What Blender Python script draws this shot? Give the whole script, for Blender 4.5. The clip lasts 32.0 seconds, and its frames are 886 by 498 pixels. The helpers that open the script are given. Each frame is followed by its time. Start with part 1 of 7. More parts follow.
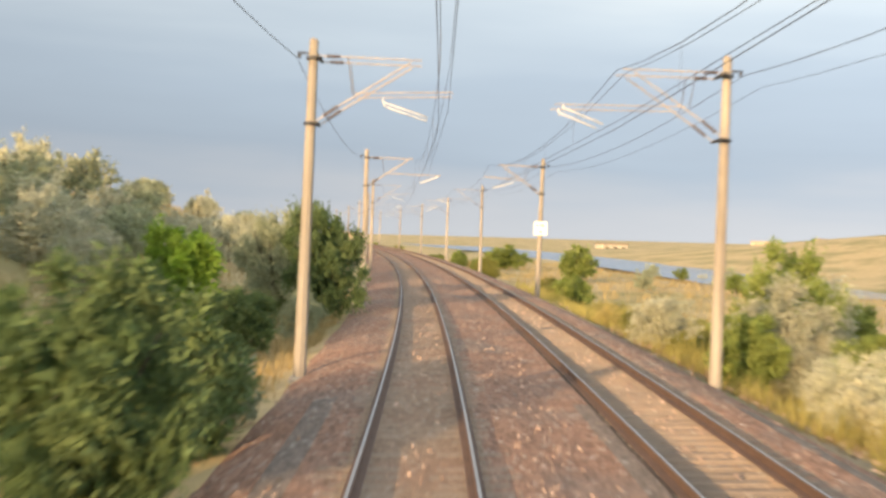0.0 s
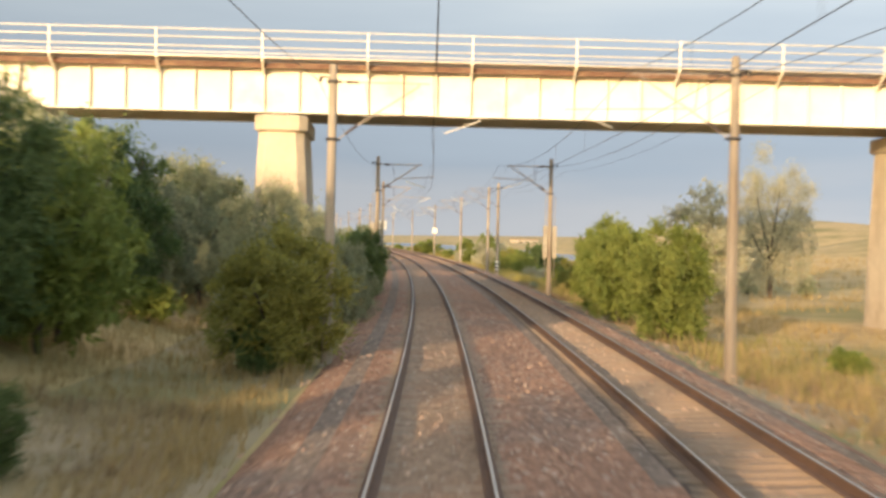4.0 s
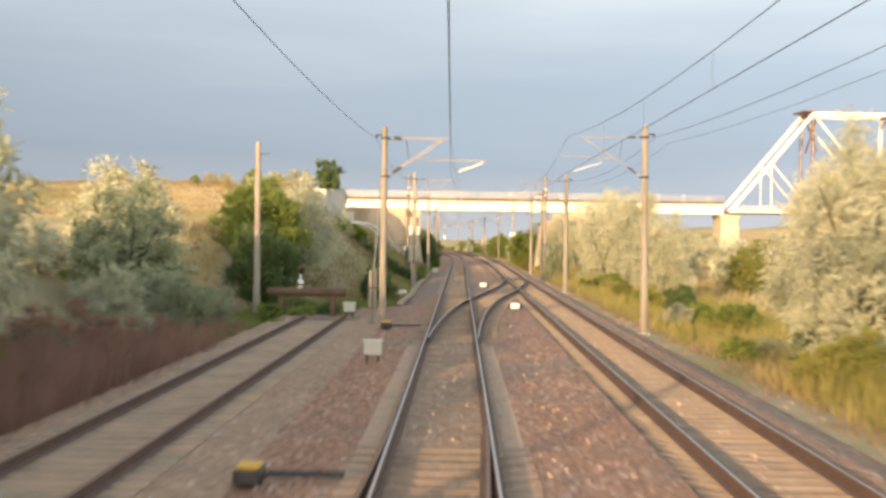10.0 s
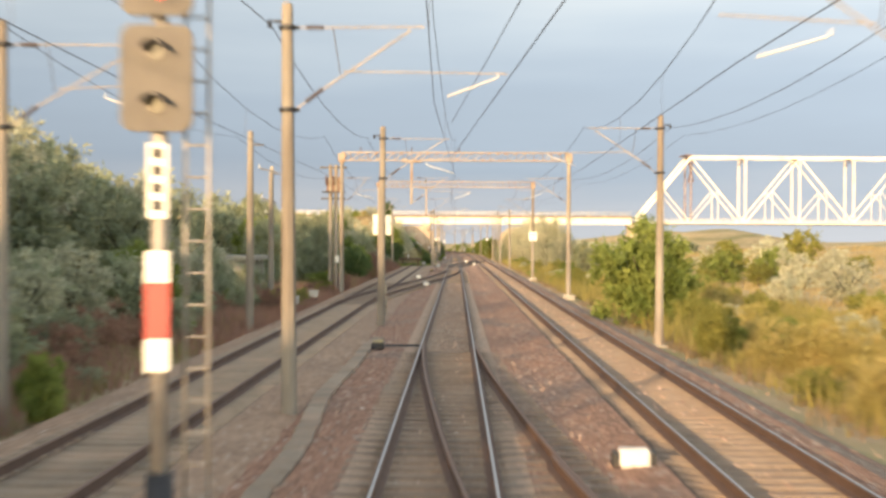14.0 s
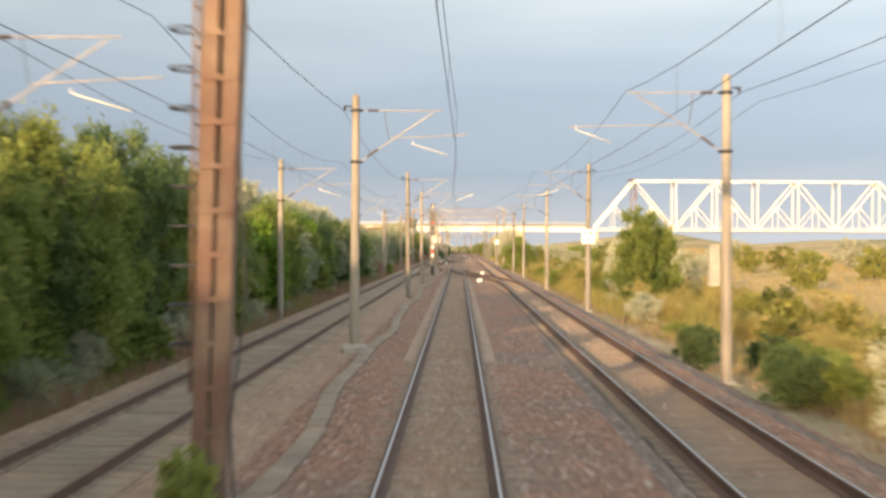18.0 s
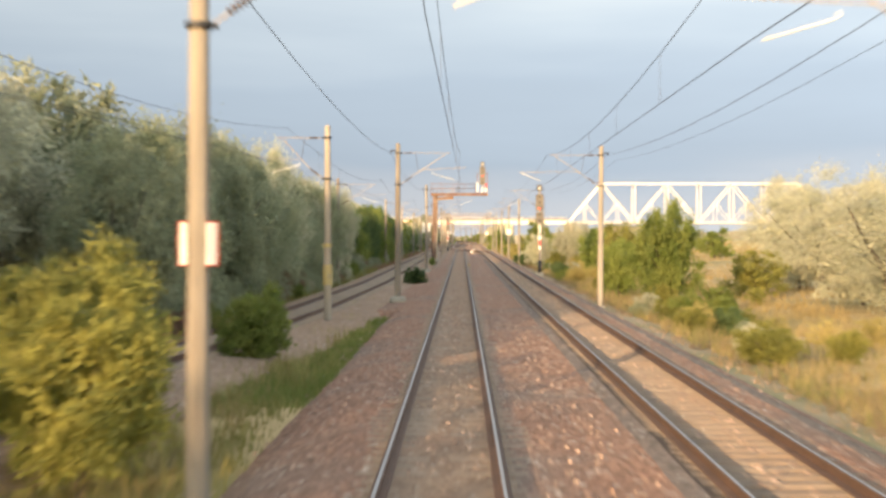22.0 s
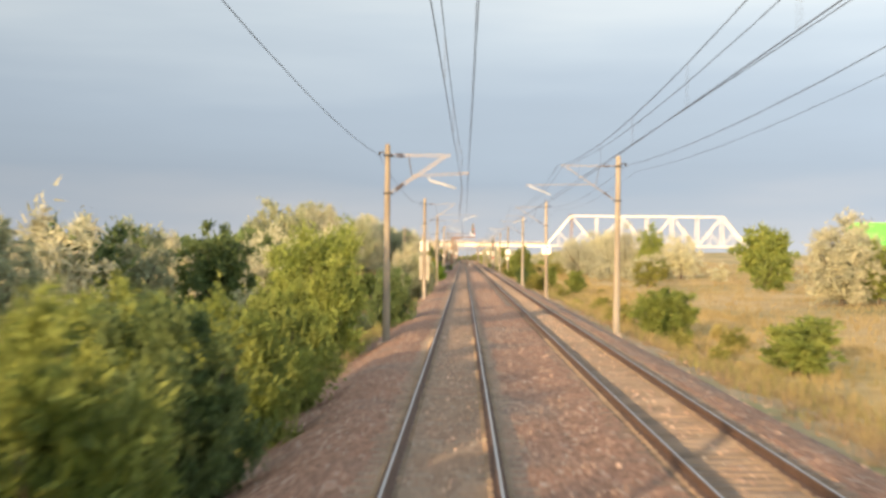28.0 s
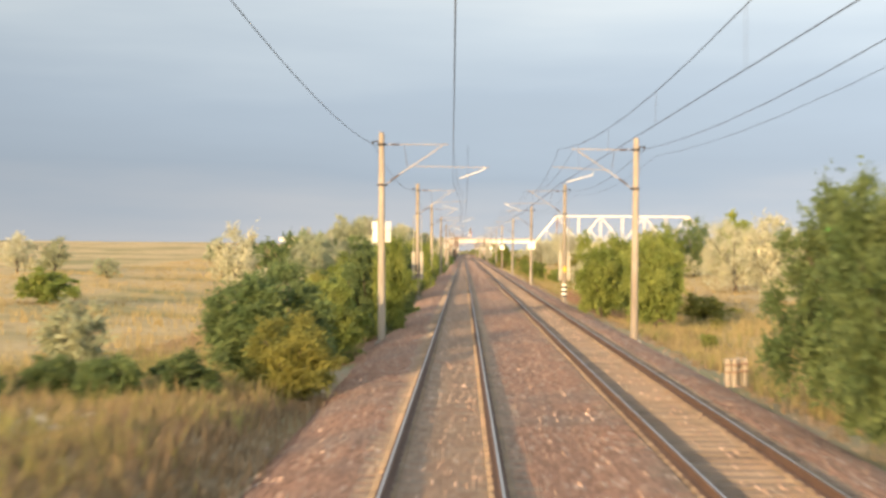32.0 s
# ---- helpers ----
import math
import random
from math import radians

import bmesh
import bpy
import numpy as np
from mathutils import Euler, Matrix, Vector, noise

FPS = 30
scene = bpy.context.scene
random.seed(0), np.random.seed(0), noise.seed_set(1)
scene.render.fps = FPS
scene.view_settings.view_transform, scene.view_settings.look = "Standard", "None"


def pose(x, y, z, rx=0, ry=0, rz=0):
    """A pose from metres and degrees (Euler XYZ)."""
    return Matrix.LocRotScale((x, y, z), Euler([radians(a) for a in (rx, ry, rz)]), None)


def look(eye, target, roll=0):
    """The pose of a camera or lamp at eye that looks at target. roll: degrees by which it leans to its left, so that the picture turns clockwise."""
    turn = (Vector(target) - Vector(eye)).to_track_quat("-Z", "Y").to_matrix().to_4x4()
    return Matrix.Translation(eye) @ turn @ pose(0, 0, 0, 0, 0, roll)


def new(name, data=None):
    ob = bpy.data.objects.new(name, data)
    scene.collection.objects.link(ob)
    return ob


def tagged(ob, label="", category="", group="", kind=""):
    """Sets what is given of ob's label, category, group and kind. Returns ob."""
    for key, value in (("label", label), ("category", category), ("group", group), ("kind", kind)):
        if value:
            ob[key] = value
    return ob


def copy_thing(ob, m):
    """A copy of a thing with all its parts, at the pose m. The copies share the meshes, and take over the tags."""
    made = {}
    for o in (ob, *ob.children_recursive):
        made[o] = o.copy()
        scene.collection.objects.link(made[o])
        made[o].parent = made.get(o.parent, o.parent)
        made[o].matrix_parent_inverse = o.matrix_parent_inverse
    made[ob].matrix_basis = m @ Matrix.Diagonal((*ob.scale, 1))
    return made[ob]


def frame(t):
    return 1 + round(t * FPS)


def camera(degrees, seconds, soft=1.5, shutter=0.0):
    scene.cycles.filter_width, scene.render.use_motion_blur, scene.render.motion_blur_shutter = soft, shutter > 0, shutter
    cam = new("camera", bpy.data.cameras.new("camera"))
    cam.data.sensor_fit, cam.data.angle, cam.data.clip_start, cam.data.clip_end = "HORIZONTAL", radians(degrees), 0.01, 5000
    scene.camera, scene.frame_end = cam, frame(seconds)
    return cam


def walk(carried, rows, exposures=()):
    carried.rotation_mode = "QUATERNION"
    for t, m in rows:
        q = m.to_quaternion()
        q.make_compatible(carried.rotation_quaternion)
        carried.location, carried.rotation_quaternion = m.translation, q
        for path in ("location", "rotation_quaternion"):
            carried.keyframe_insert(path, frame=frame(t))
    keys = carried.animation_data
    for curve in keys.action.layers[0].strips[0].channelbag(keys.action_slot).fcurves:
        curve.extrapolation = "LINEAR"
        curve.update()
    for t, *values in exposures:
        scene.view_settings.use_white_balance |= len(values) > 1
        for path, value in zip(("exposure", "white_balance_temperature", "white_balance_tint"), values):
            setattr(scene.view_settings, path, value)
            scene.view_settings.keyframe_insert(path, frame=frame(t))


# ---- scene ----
# ---------------------------------------------------------------- the line
CURVE_S, CURVE_K = 966.7, 0.000511          # where the bend to the left begins, and its curvature


def heading(s):
    return CURVE_K * max(0.0, s - CURVE_S)


def P(s, u, z=0.0):
    """A place s metres along track one, u metres to its right."""
    a = heading(s)
    if a == 0.0:
        return Vector((u, s, z))
    return Vector(((math.cos(a) - 1) / CURVE_K + u * math.cos(a), CURVE_S + (math.sin(a)) / CURVE_K + u * math.sin(a), z))


def at(s, u, z=0.0, turn=0.0):
    """The pose of a thing that stands square to the line there."""
    p = P(s, u, z)
    return pose(p.x, p.y, p.z, 0, 0, math.degrees(heading(s)) + turn)


def cant(s):
    return 0.0349 * min(1.0, max(0.0, (s - 925) / 65))


def lerp(x, table):
    return float(np.interp(x, [a for a, b in table], [b for a, b in table]))


def u_two(s):
    return lerp(s, ((200, 4.15), (480, 4.3), (660, 4.43), (720, 4.46), (860, 4.5), (960, 4.5), (1080, 4.15)))


def u_three(s):
    return lerp(s, ((400, -16.0), (430, -12.0), (455, -8.6), (475, -6.9), (490, -6.1), (520, -5.4), (600, -5.3), (700, -5.0), (760, -4.92), (900, -4.92)))


# ---------------------------------------------------------------- camera
cam = camera(38.0, 32.0, soft=3.0, shutter=0.38)
ROWS = [
    (0.0, -4.760, 1105.462, 2.954, 4.047, -0.702, 2.275),
    (0.5, -3.742, 1090.279, 2.954, 3.870, -0.656, 2.393),
    (1.0, -2.841, 1075.072, 2.954, 3.385, -0.770, 2.272),
    (1.5, -2.058, 1059.844, 2.954, 3.056, -0.607, 2.217),
    (2.0, -1.394, 1044.602, 2.954, 2.708, -0.726, 2.186),
    (2.5, -0.848, 1029.352, 2.954, 2.211, -0.714, 2.178),
    (3.0, -0.421, 1014.097, 2.954, 1.777, -0.678, 2.038),
    (3.5, -0.113, 998.838, 2.954, 1.282, -0.670, 1.714),
    (5.5, 0.229, 937.819, 2.949, 0.693, -0.668, 0.013),
    (6.0, 0.250, 922.573, 2.947, 0.684, -0.749, 0.105),
    (6.5, 0.250, 907.329, 2.947, 0.710, -0.803, 0.212),
    (7.0, 0.250, 892.087, 2.947, 0.552, -1.052, 0.084),
    (7.5, 0.250, 876.844, 2.947, 0.670, -1.048, -0.011),
    (8.0, 0.250, 861.602, 2.947, 0.703, -1.119, 0.233),
    (8.5, 0.250, 846.362, 2.947, 0.700, -1.083, 0.167),
    (9.0, 0.250, 831.119, 2.947, 0.715, -0.689, 0.146),
    (9.5, 0.250, 815.878, 2.947, 0.676, -0.388, 0.365),
    (10.0, 0.250, 800.644, 2.947, 0.780, -0.463, 0.759),
    (10.5, 0.250, 785.419, 2.947, 0.662, -0.602, 0.867),
    (11.0, 0.250, 770.203, 2.947, 0.598, -0.595, 0.673),
    (11.5, 0.250, 754.995, 2.947, 0.710, -0.338, 0.404),
    (12.0, 0.250, 739.795, 2.947, 0.707, -0.480, 0.535),
    (12.5, 0.250, 724.608, 2.947, 0.674, -0.530, 0.484),
    (13.0, 0.250, 709.433, 2.947, 0.690, -0.346, 0.129),
    (13.5, 0.250, 694.264, 2.947, 0.697, -0.319, 0.131),
    (14.0, 0.250, 679.096, 2.947, 0.601, -0.291, 0.252),
    (14.5, 0.250, 663.926, 2.947, 0.618, -0.403, 0.296),
    (15.0, 0.250, 648.751, 2.947, 0.667, -0.464, 0.281),
    (15.5, 0.250, 633.572, 2.947, 0.615, -0.526, 0.310),
    (17.5, 0.250, 572.716, 2.947, 0.725, -0.097, 0.385),
    (18.0, 0.250, 557.474, 2.947, 0.717, -0.174, 0.190),
    (18.5, 0.250, 542.227, 2.947, 0.768, -0.268, 0.441),
    (19.0, 0.250, 526.971, 2.947, 0.790, -0.351, 0.508),
    (19.5, 0.250, 511.709, 2.947, 0.774, -0.413, 0.517),
    (20.0, 0.250, 496.448, 2.947, 0.809, -0.435, 0.436),
    (20.5, 0.250, 481.186, 2.947, 0.826, -0.498, 0.406),
    (21.0, 0.250, 465.923, 2.947, 0.803, -0.578, 0.256),
    (21.5, 0.250, 450.655, 2.947, 0.804, -0.609, 0.108),
    (22.0, 0.250, 435.381, 2.947, 0.832, -0.608, 0.001),
    (22.5, 0.250, 420.103, 2.947, 0.816, -0.591, -0.074),
    (23.0, 0.250, 404.820, 2.947, 0.829, -0.550, 0.081),
    (23.5, 0.250, 389.534, 2.947, 0.826, -0.512, 0.244),
    (24.0, 0.250, 374.247, 2.947, 0.813, -0.617, 0.480),
    (24.5, 0.250, 358.958, 2.947, 0.805, -0.618, 0.339),
    (25.0, 0.250, 343.671, 2.947, 0.794, -0.588, 0.336),
    (25.5, 0.250, 328.386, 2.947, 0.822, -0.633, 0.184),
    (27.5, 0.250, 267.251, 2.947, 0.848, 0.059, 0.149),
    (28.0, 0.250, 251.968, 2.947, 0.929, 0.253, 0.430),
    (28.5, 0.250, 236.683, 2.947, 0.934, 0.076, 0.411),
    (29.0, 0.250, 221.395, 2.947, 0.886, 0.131, 0.543),
    (29.5, 0.250, 206.114, 2.947, 0.890, 0.097, 0.622),
    (30.0, 0.250, 190.831, 2.947, 0.903, 0.100, 0.514),
    (30.5, 0.250, 175.543, 2.947, 0.914, 0.121, 0.426),
    (31.0, 0.250, 160.251, 2.947, 0.860, 0.119, 0.259),
    (31.5, 0.250, 144.957, 2.947, 0.905, 0.079, 0.361),
    (32.0, 0.250, 129.662, 2.947, 0.925, 0.036, 0.349),
]
walk(cam, [(t, pose(x, y, z, 90 + pitch, 0, yaw) @ pose(0, 0, 0, 0, 0, roll)) for t, x, y, z, yaw, pitch, roll in ROWS],
     exposures=[(t, 0.66 + e, 7150, 10) for t, e in ((0, 0.1), (2, 0.1), (3, 0.0), (5.5, -0.3), (6, -0.32), (6.5, -0.16), (7, -0.04), (10, 0.0), (11, -0.1), (12, 0.0), (13, -0.12), (14, 0.0), (19, 0.0), (20, 0.07), (21, 0.04), (22, 0.1), (23, 0.02), (32, 0.0))])

# ---------------------------------------------------------------- light
SUN_UP, SUN_SIDE = 8.5, 22.0                 # degrees above the ground; degrees to the left of straight behind
sun = new("sun", bpy.data.lights.new("sun", "SUN"))
sun.data.energy, sun.data.angle, sun.data.color = 4.4, radians(0.8), (1.0, 0.705, 0.42)
sun_from = Vector((-math.sin(radians(SUN_SIDE)) * math.cos(radians(SUN_UP)), -math.cos(radians(SUN_SIDE)) * math.cos(radians(SUN_UP)), math.sin(radians(SUN_UP))))
sun.matrix_world = look(sun_from * 50, (0, 0, 0))

world = bpy.data.worlds.new("evening_sky")
scene.world = world
world.use_nodes = True
wn, wl = world.node_tree.nodes, world.node_tree.links
wn.clear()


def wnode(kind, **values):
    n = wn.new(kind)
    for k, v in values.items():
        n.inputs[k].default_value = v
    return n


sky = wn.new("ShaderNodeTexSky")
sky.sky_type, sky.sun_disc, sky.sun_elevation = "NISHITA", False, radians(SUN_UP)
sky.sun_rotation = math.atan2(sun_from.x, sun_from.y)
wc = wn.new("ShaderNodeTexCoord")
ws = wn.new("ShaderNodeSeparateXYZ")
wl.new(wc.outputs["Generated"], ws.inputs[0])
ramp = wn.new("ShaderNodeValToRGB")          # a bank of rain cloud, darkest a little above the horizon, paler overhead
els = ramp.color_ramp.elements
els[0].position, els[0].color = 0.5, (0.46, 0.505, 0.58, 1)
els[1].position, els[1].color = 1.0, (0.65, 0.685, 0.71, 1)
for pos, col in ((0.506, (0.45, 0.495, 0.57, 1)), (0.53, (0.34, 0.425, 0.54, 1)), (0.56, (0.385, 0.485, 0.615, 1)), (0.585, (0.485, 0.59, 0.71, 1)), (0.61, (0.625, 0.715, 0.80, 1)), (0.70, (0.65, 0.705, 0.76, 1))):
    e = els.new(pos)
    e.color = col
half = wnode("ShaderNodeMath")
half.operation = "MULTIPLY_ADD"
half.inputs[1].default_value, half.inputs[2].default_value = 0.5, 0.5
wl.new(ws.outputs[2], half.inputs[0])
wmap = wn.new("ShaderNodeMapping")
wmap.inputs["Scale"].default_value = (2.0, 2.0, 14.0)
wl.new(wc.outputs["Generated"], wmap.inputs[0])
cloud = wnode("ShaderNodeTexNoise", Scale=1.6, Detail=4.0, Roughness=0.5)
wl.new(wmap.outputs[0], cloud.inputs["Vector"])
shift = wnode("ShaderNodeMath")
shift.operation = "MULTIPLY_ADD"
shift.inputs[1].default_value, shift.inputs[2].default_value = 0.05, -0.025
wl.new(cloud.outputs["Fac"], shift.inputs[0])
tot = wn.new("ShaderNodeMath")
wl.new(half.outputs[0], tot.inputs[0])
wl.new(shift.outputs[0], tot.inputs[1])
wl.new(tot.outputs[0], ramp.inputs[0])
bg_sky, bg_cloud, blend_, wout = wn.new("ShaderNodeBackground"), wn.new("ShaderNodeBackground"), wn.new("ShaderNodeMixShader"), wn.new("ShaderNodeOutputWorld")
bg_sky.inputs["Strength"].default_value, bg_cloud.inputs["Strength"].default_value = 0.31, 0.76
wl.new(sky.outputs[0], bg_sky.inputs[0])
wl.new(ramp.outputs[0], bg_cloud.inputs[0])
cover = wn.new("ShaderNodeMapRange")          # the cloud stands over the east; the west, with the sun, is clear
cover.interpolation_type = "SMOOTHSTEP"
cover.inputs["From Min"].default_value, cover.inputs["From Max"].default_value = -0.5, 0.4
wl.new(ws.outputs[1], cover.inputs[0])
wl.new(cover.outputs[0], blend_.inputs[0])
side = wn.new("ShaderNodeMath")               # the cloud is a little paler towards the right
side.operation = "MULTIPLY_ADD"
side.inputs[1].default_value, side.inputs[2].default_value = 0.36, 0.78
wl.new(ws.outputs[0], side.inputs[0])
wl.new(side.outputs[0], bg_cloud.inputs["Strength"])
wl.new(bg_sky.outputs[0], blend_.inputs[1])
wl.new(bg_cloud.outputs[0], blend_.inputs[2])
wl.new(blend_.outputs[0], wout.inputs[0])


# ---------------------------------------------------------------- materials
def material(name, a, b=None, rough=0.8, metal=0.0, scale=3.0, detail=6.0, bump=0.0, bump_scale=40.0, c=None, c_scale=0.4, c_at=0.55, vary=0.0, glow=None, where="world", stretch=(1, 1, 1), island=0.0, cells=None):
    """Two colours mixed by fine noise, a third in larger patches, a light difference from piece to piece, and relief."""
    m = bpy.data.materials.new(name)
    m.use_nodes = True
    n, l = m.node_tree.nodes, m.node_tree.links
    bs = n["Principled BSDF"]
    bs.inputs["Roughness"].default_value, bs.inputs["Metallic"].default_value = rough, metal
    if where == "world":
        src = n.new("ShaderNodeNewGeometry").outputs["Position"]
    else:
        src = n.new("ShaderNodeTexCoord").outputs["Object"]
    mp = n.new("ShaderNodeMapping")
    mp.inputs["Scale"].default_value = stretch
    l.new(src, mp.inputs[0])
    src = mp.outputs[0]

    def noise_at(sc, det, rgh=0.6):
        q = n.new("ShaderNodeTexNoise")
        q.inputs["Scale"].default_value, q.inputs["Detail"].default_value, q.inputs["Roughness"].default_value = sc, det, rgh
        l.new(src, q.inputs["Vector"])
        return q.outputs["Fac"]

    def steep(fac, lo, hi):
        q = n.new("ShaderNodeMapRange")
        q.inputs["From Min"].default_value, q.inputs["From Max"].default_value = lo, hi
        l.new(fac, q.inputs[0])
        return q.outputs[0]

    def mixed(fac, x, y):
        q = n.new("ShaderNodeMix")
        q.data_type = "RGBA"
        l.new(fac, q.inputs[0])
        for sock, v in ((6, x), (7, y)):
            if isinstance(v, tuple):
                q.inputs[sock].default_value = (*v, 1)
            else:
                l.new(v, q.inputs[sock])
        return q.outputs[2]

    col = mixed(steep(noise_at(scale, detail), 0.36, 0.64), a, b or tuple(x * 0.8 for x in a))
    if c:
        col = mixed(steep(noise_at(c_scale, 4.0), c_at - 0.09, c_at + 0.09), col, c)
    if cells:                                 # single stones: each cell its own tone, a few of them pale
        sc, amount, pale, share = cells
        vo = n.new("ShaderNodeTexVoronoi")
        vo.inputs["Scale"].default_value = sc
        l.new(src, vo.inputs["Vector"])
        sp_ = n.new("ShaderNodeSeparateColor")
        l.new(vo.outputs["Color"], sp_.inputs[0])
        tone = n.new("ShaderNodeMapRange")
        tone.inputs["To Min"].default_value, tone.inputs["To Max"].default_value = 1 - amount, 1 + amount
        l.new(sp_.outputs[0], tone.inputs[0])
        hs = n.new("ShaderNodeHueSaturation")
        l.new(tone.outputs[0], hs.inputs["Value"])
        l.new(col, hs.inputs["Color"])
        col = mixed(steep(sp_.outputs[1], 1 - share, 1 - share * 0.7), hs.outputs[0], pale)
    for amount, node, sock in ((vary, "ShaderNodeObjectInfo", "Random"), (island, "ShaderNodeNewGeometry", "Random Per Island")):
        if amount:
            o = n.new(node)
            mr = n.new("ShaderNodeMapRange")
            mr.inputs["To Min"].default_value, mr.inputs["To Max"].default_value = 1 - amount, 1 + amount
            l.new(o.outputs[sock], mr.inputs[0])
            hs = n.new("ShaderNodeHueSaturation")
            l.new(mr.outputs[0], hs.inputs["Value"])
            l.new(col, hs.inputs["Color"])
            col = hs.outputs[0]
    l.new(col, bs.inputs["Base Color"])
    if bump:
        bp = n.new("ShaderNodeBump")
        bp.inputs["Strength"].default_value, bp.inputs["Distance"].default_value = bump, 0.05
        l.new(noise_at(bump_scale, 3.0), bp.inputs["Height"])
        l.new(bp.outputs[0], bs.inputs["Normal"])
    if glow:
        bs.inputs["Emission Color"].default_value, bs.inputs["Emission Strength"].default_value = (*glow[0], 1), glow[1]
    return m


def leaves(name, a, b, glow_through=0.42, spread=0.25):
    """Thin leaves that let some light through."""
    m = material(name, a, b, rough=0.6, scale=0.9, detail=2.0, vary=spread * 0.6, island=spread)
    n, l = m.node_tree.nodes, m.node_tree.links
    bs, out = n["Principled BSDF"], n["Material Output"]
    tr, mx = n.new("ShaderNodeBsdfTranslucent"), n.new("ShaderNodeMixShader")
    mx.inputs[0].default_value = glow_through
    bs.inputs["Specular IOR Level"].default_value = 0.15
    l.new(bs.inputs["Base Color"].links[0].from_socket, tr.inputs[0])
    l.new(bs.outputs[0], mx.inputs[1])
    l.new(tr.outputs[0], mx.inputs[2])
    l.new(mx.outputs[0], out.inputs[0])
    return m


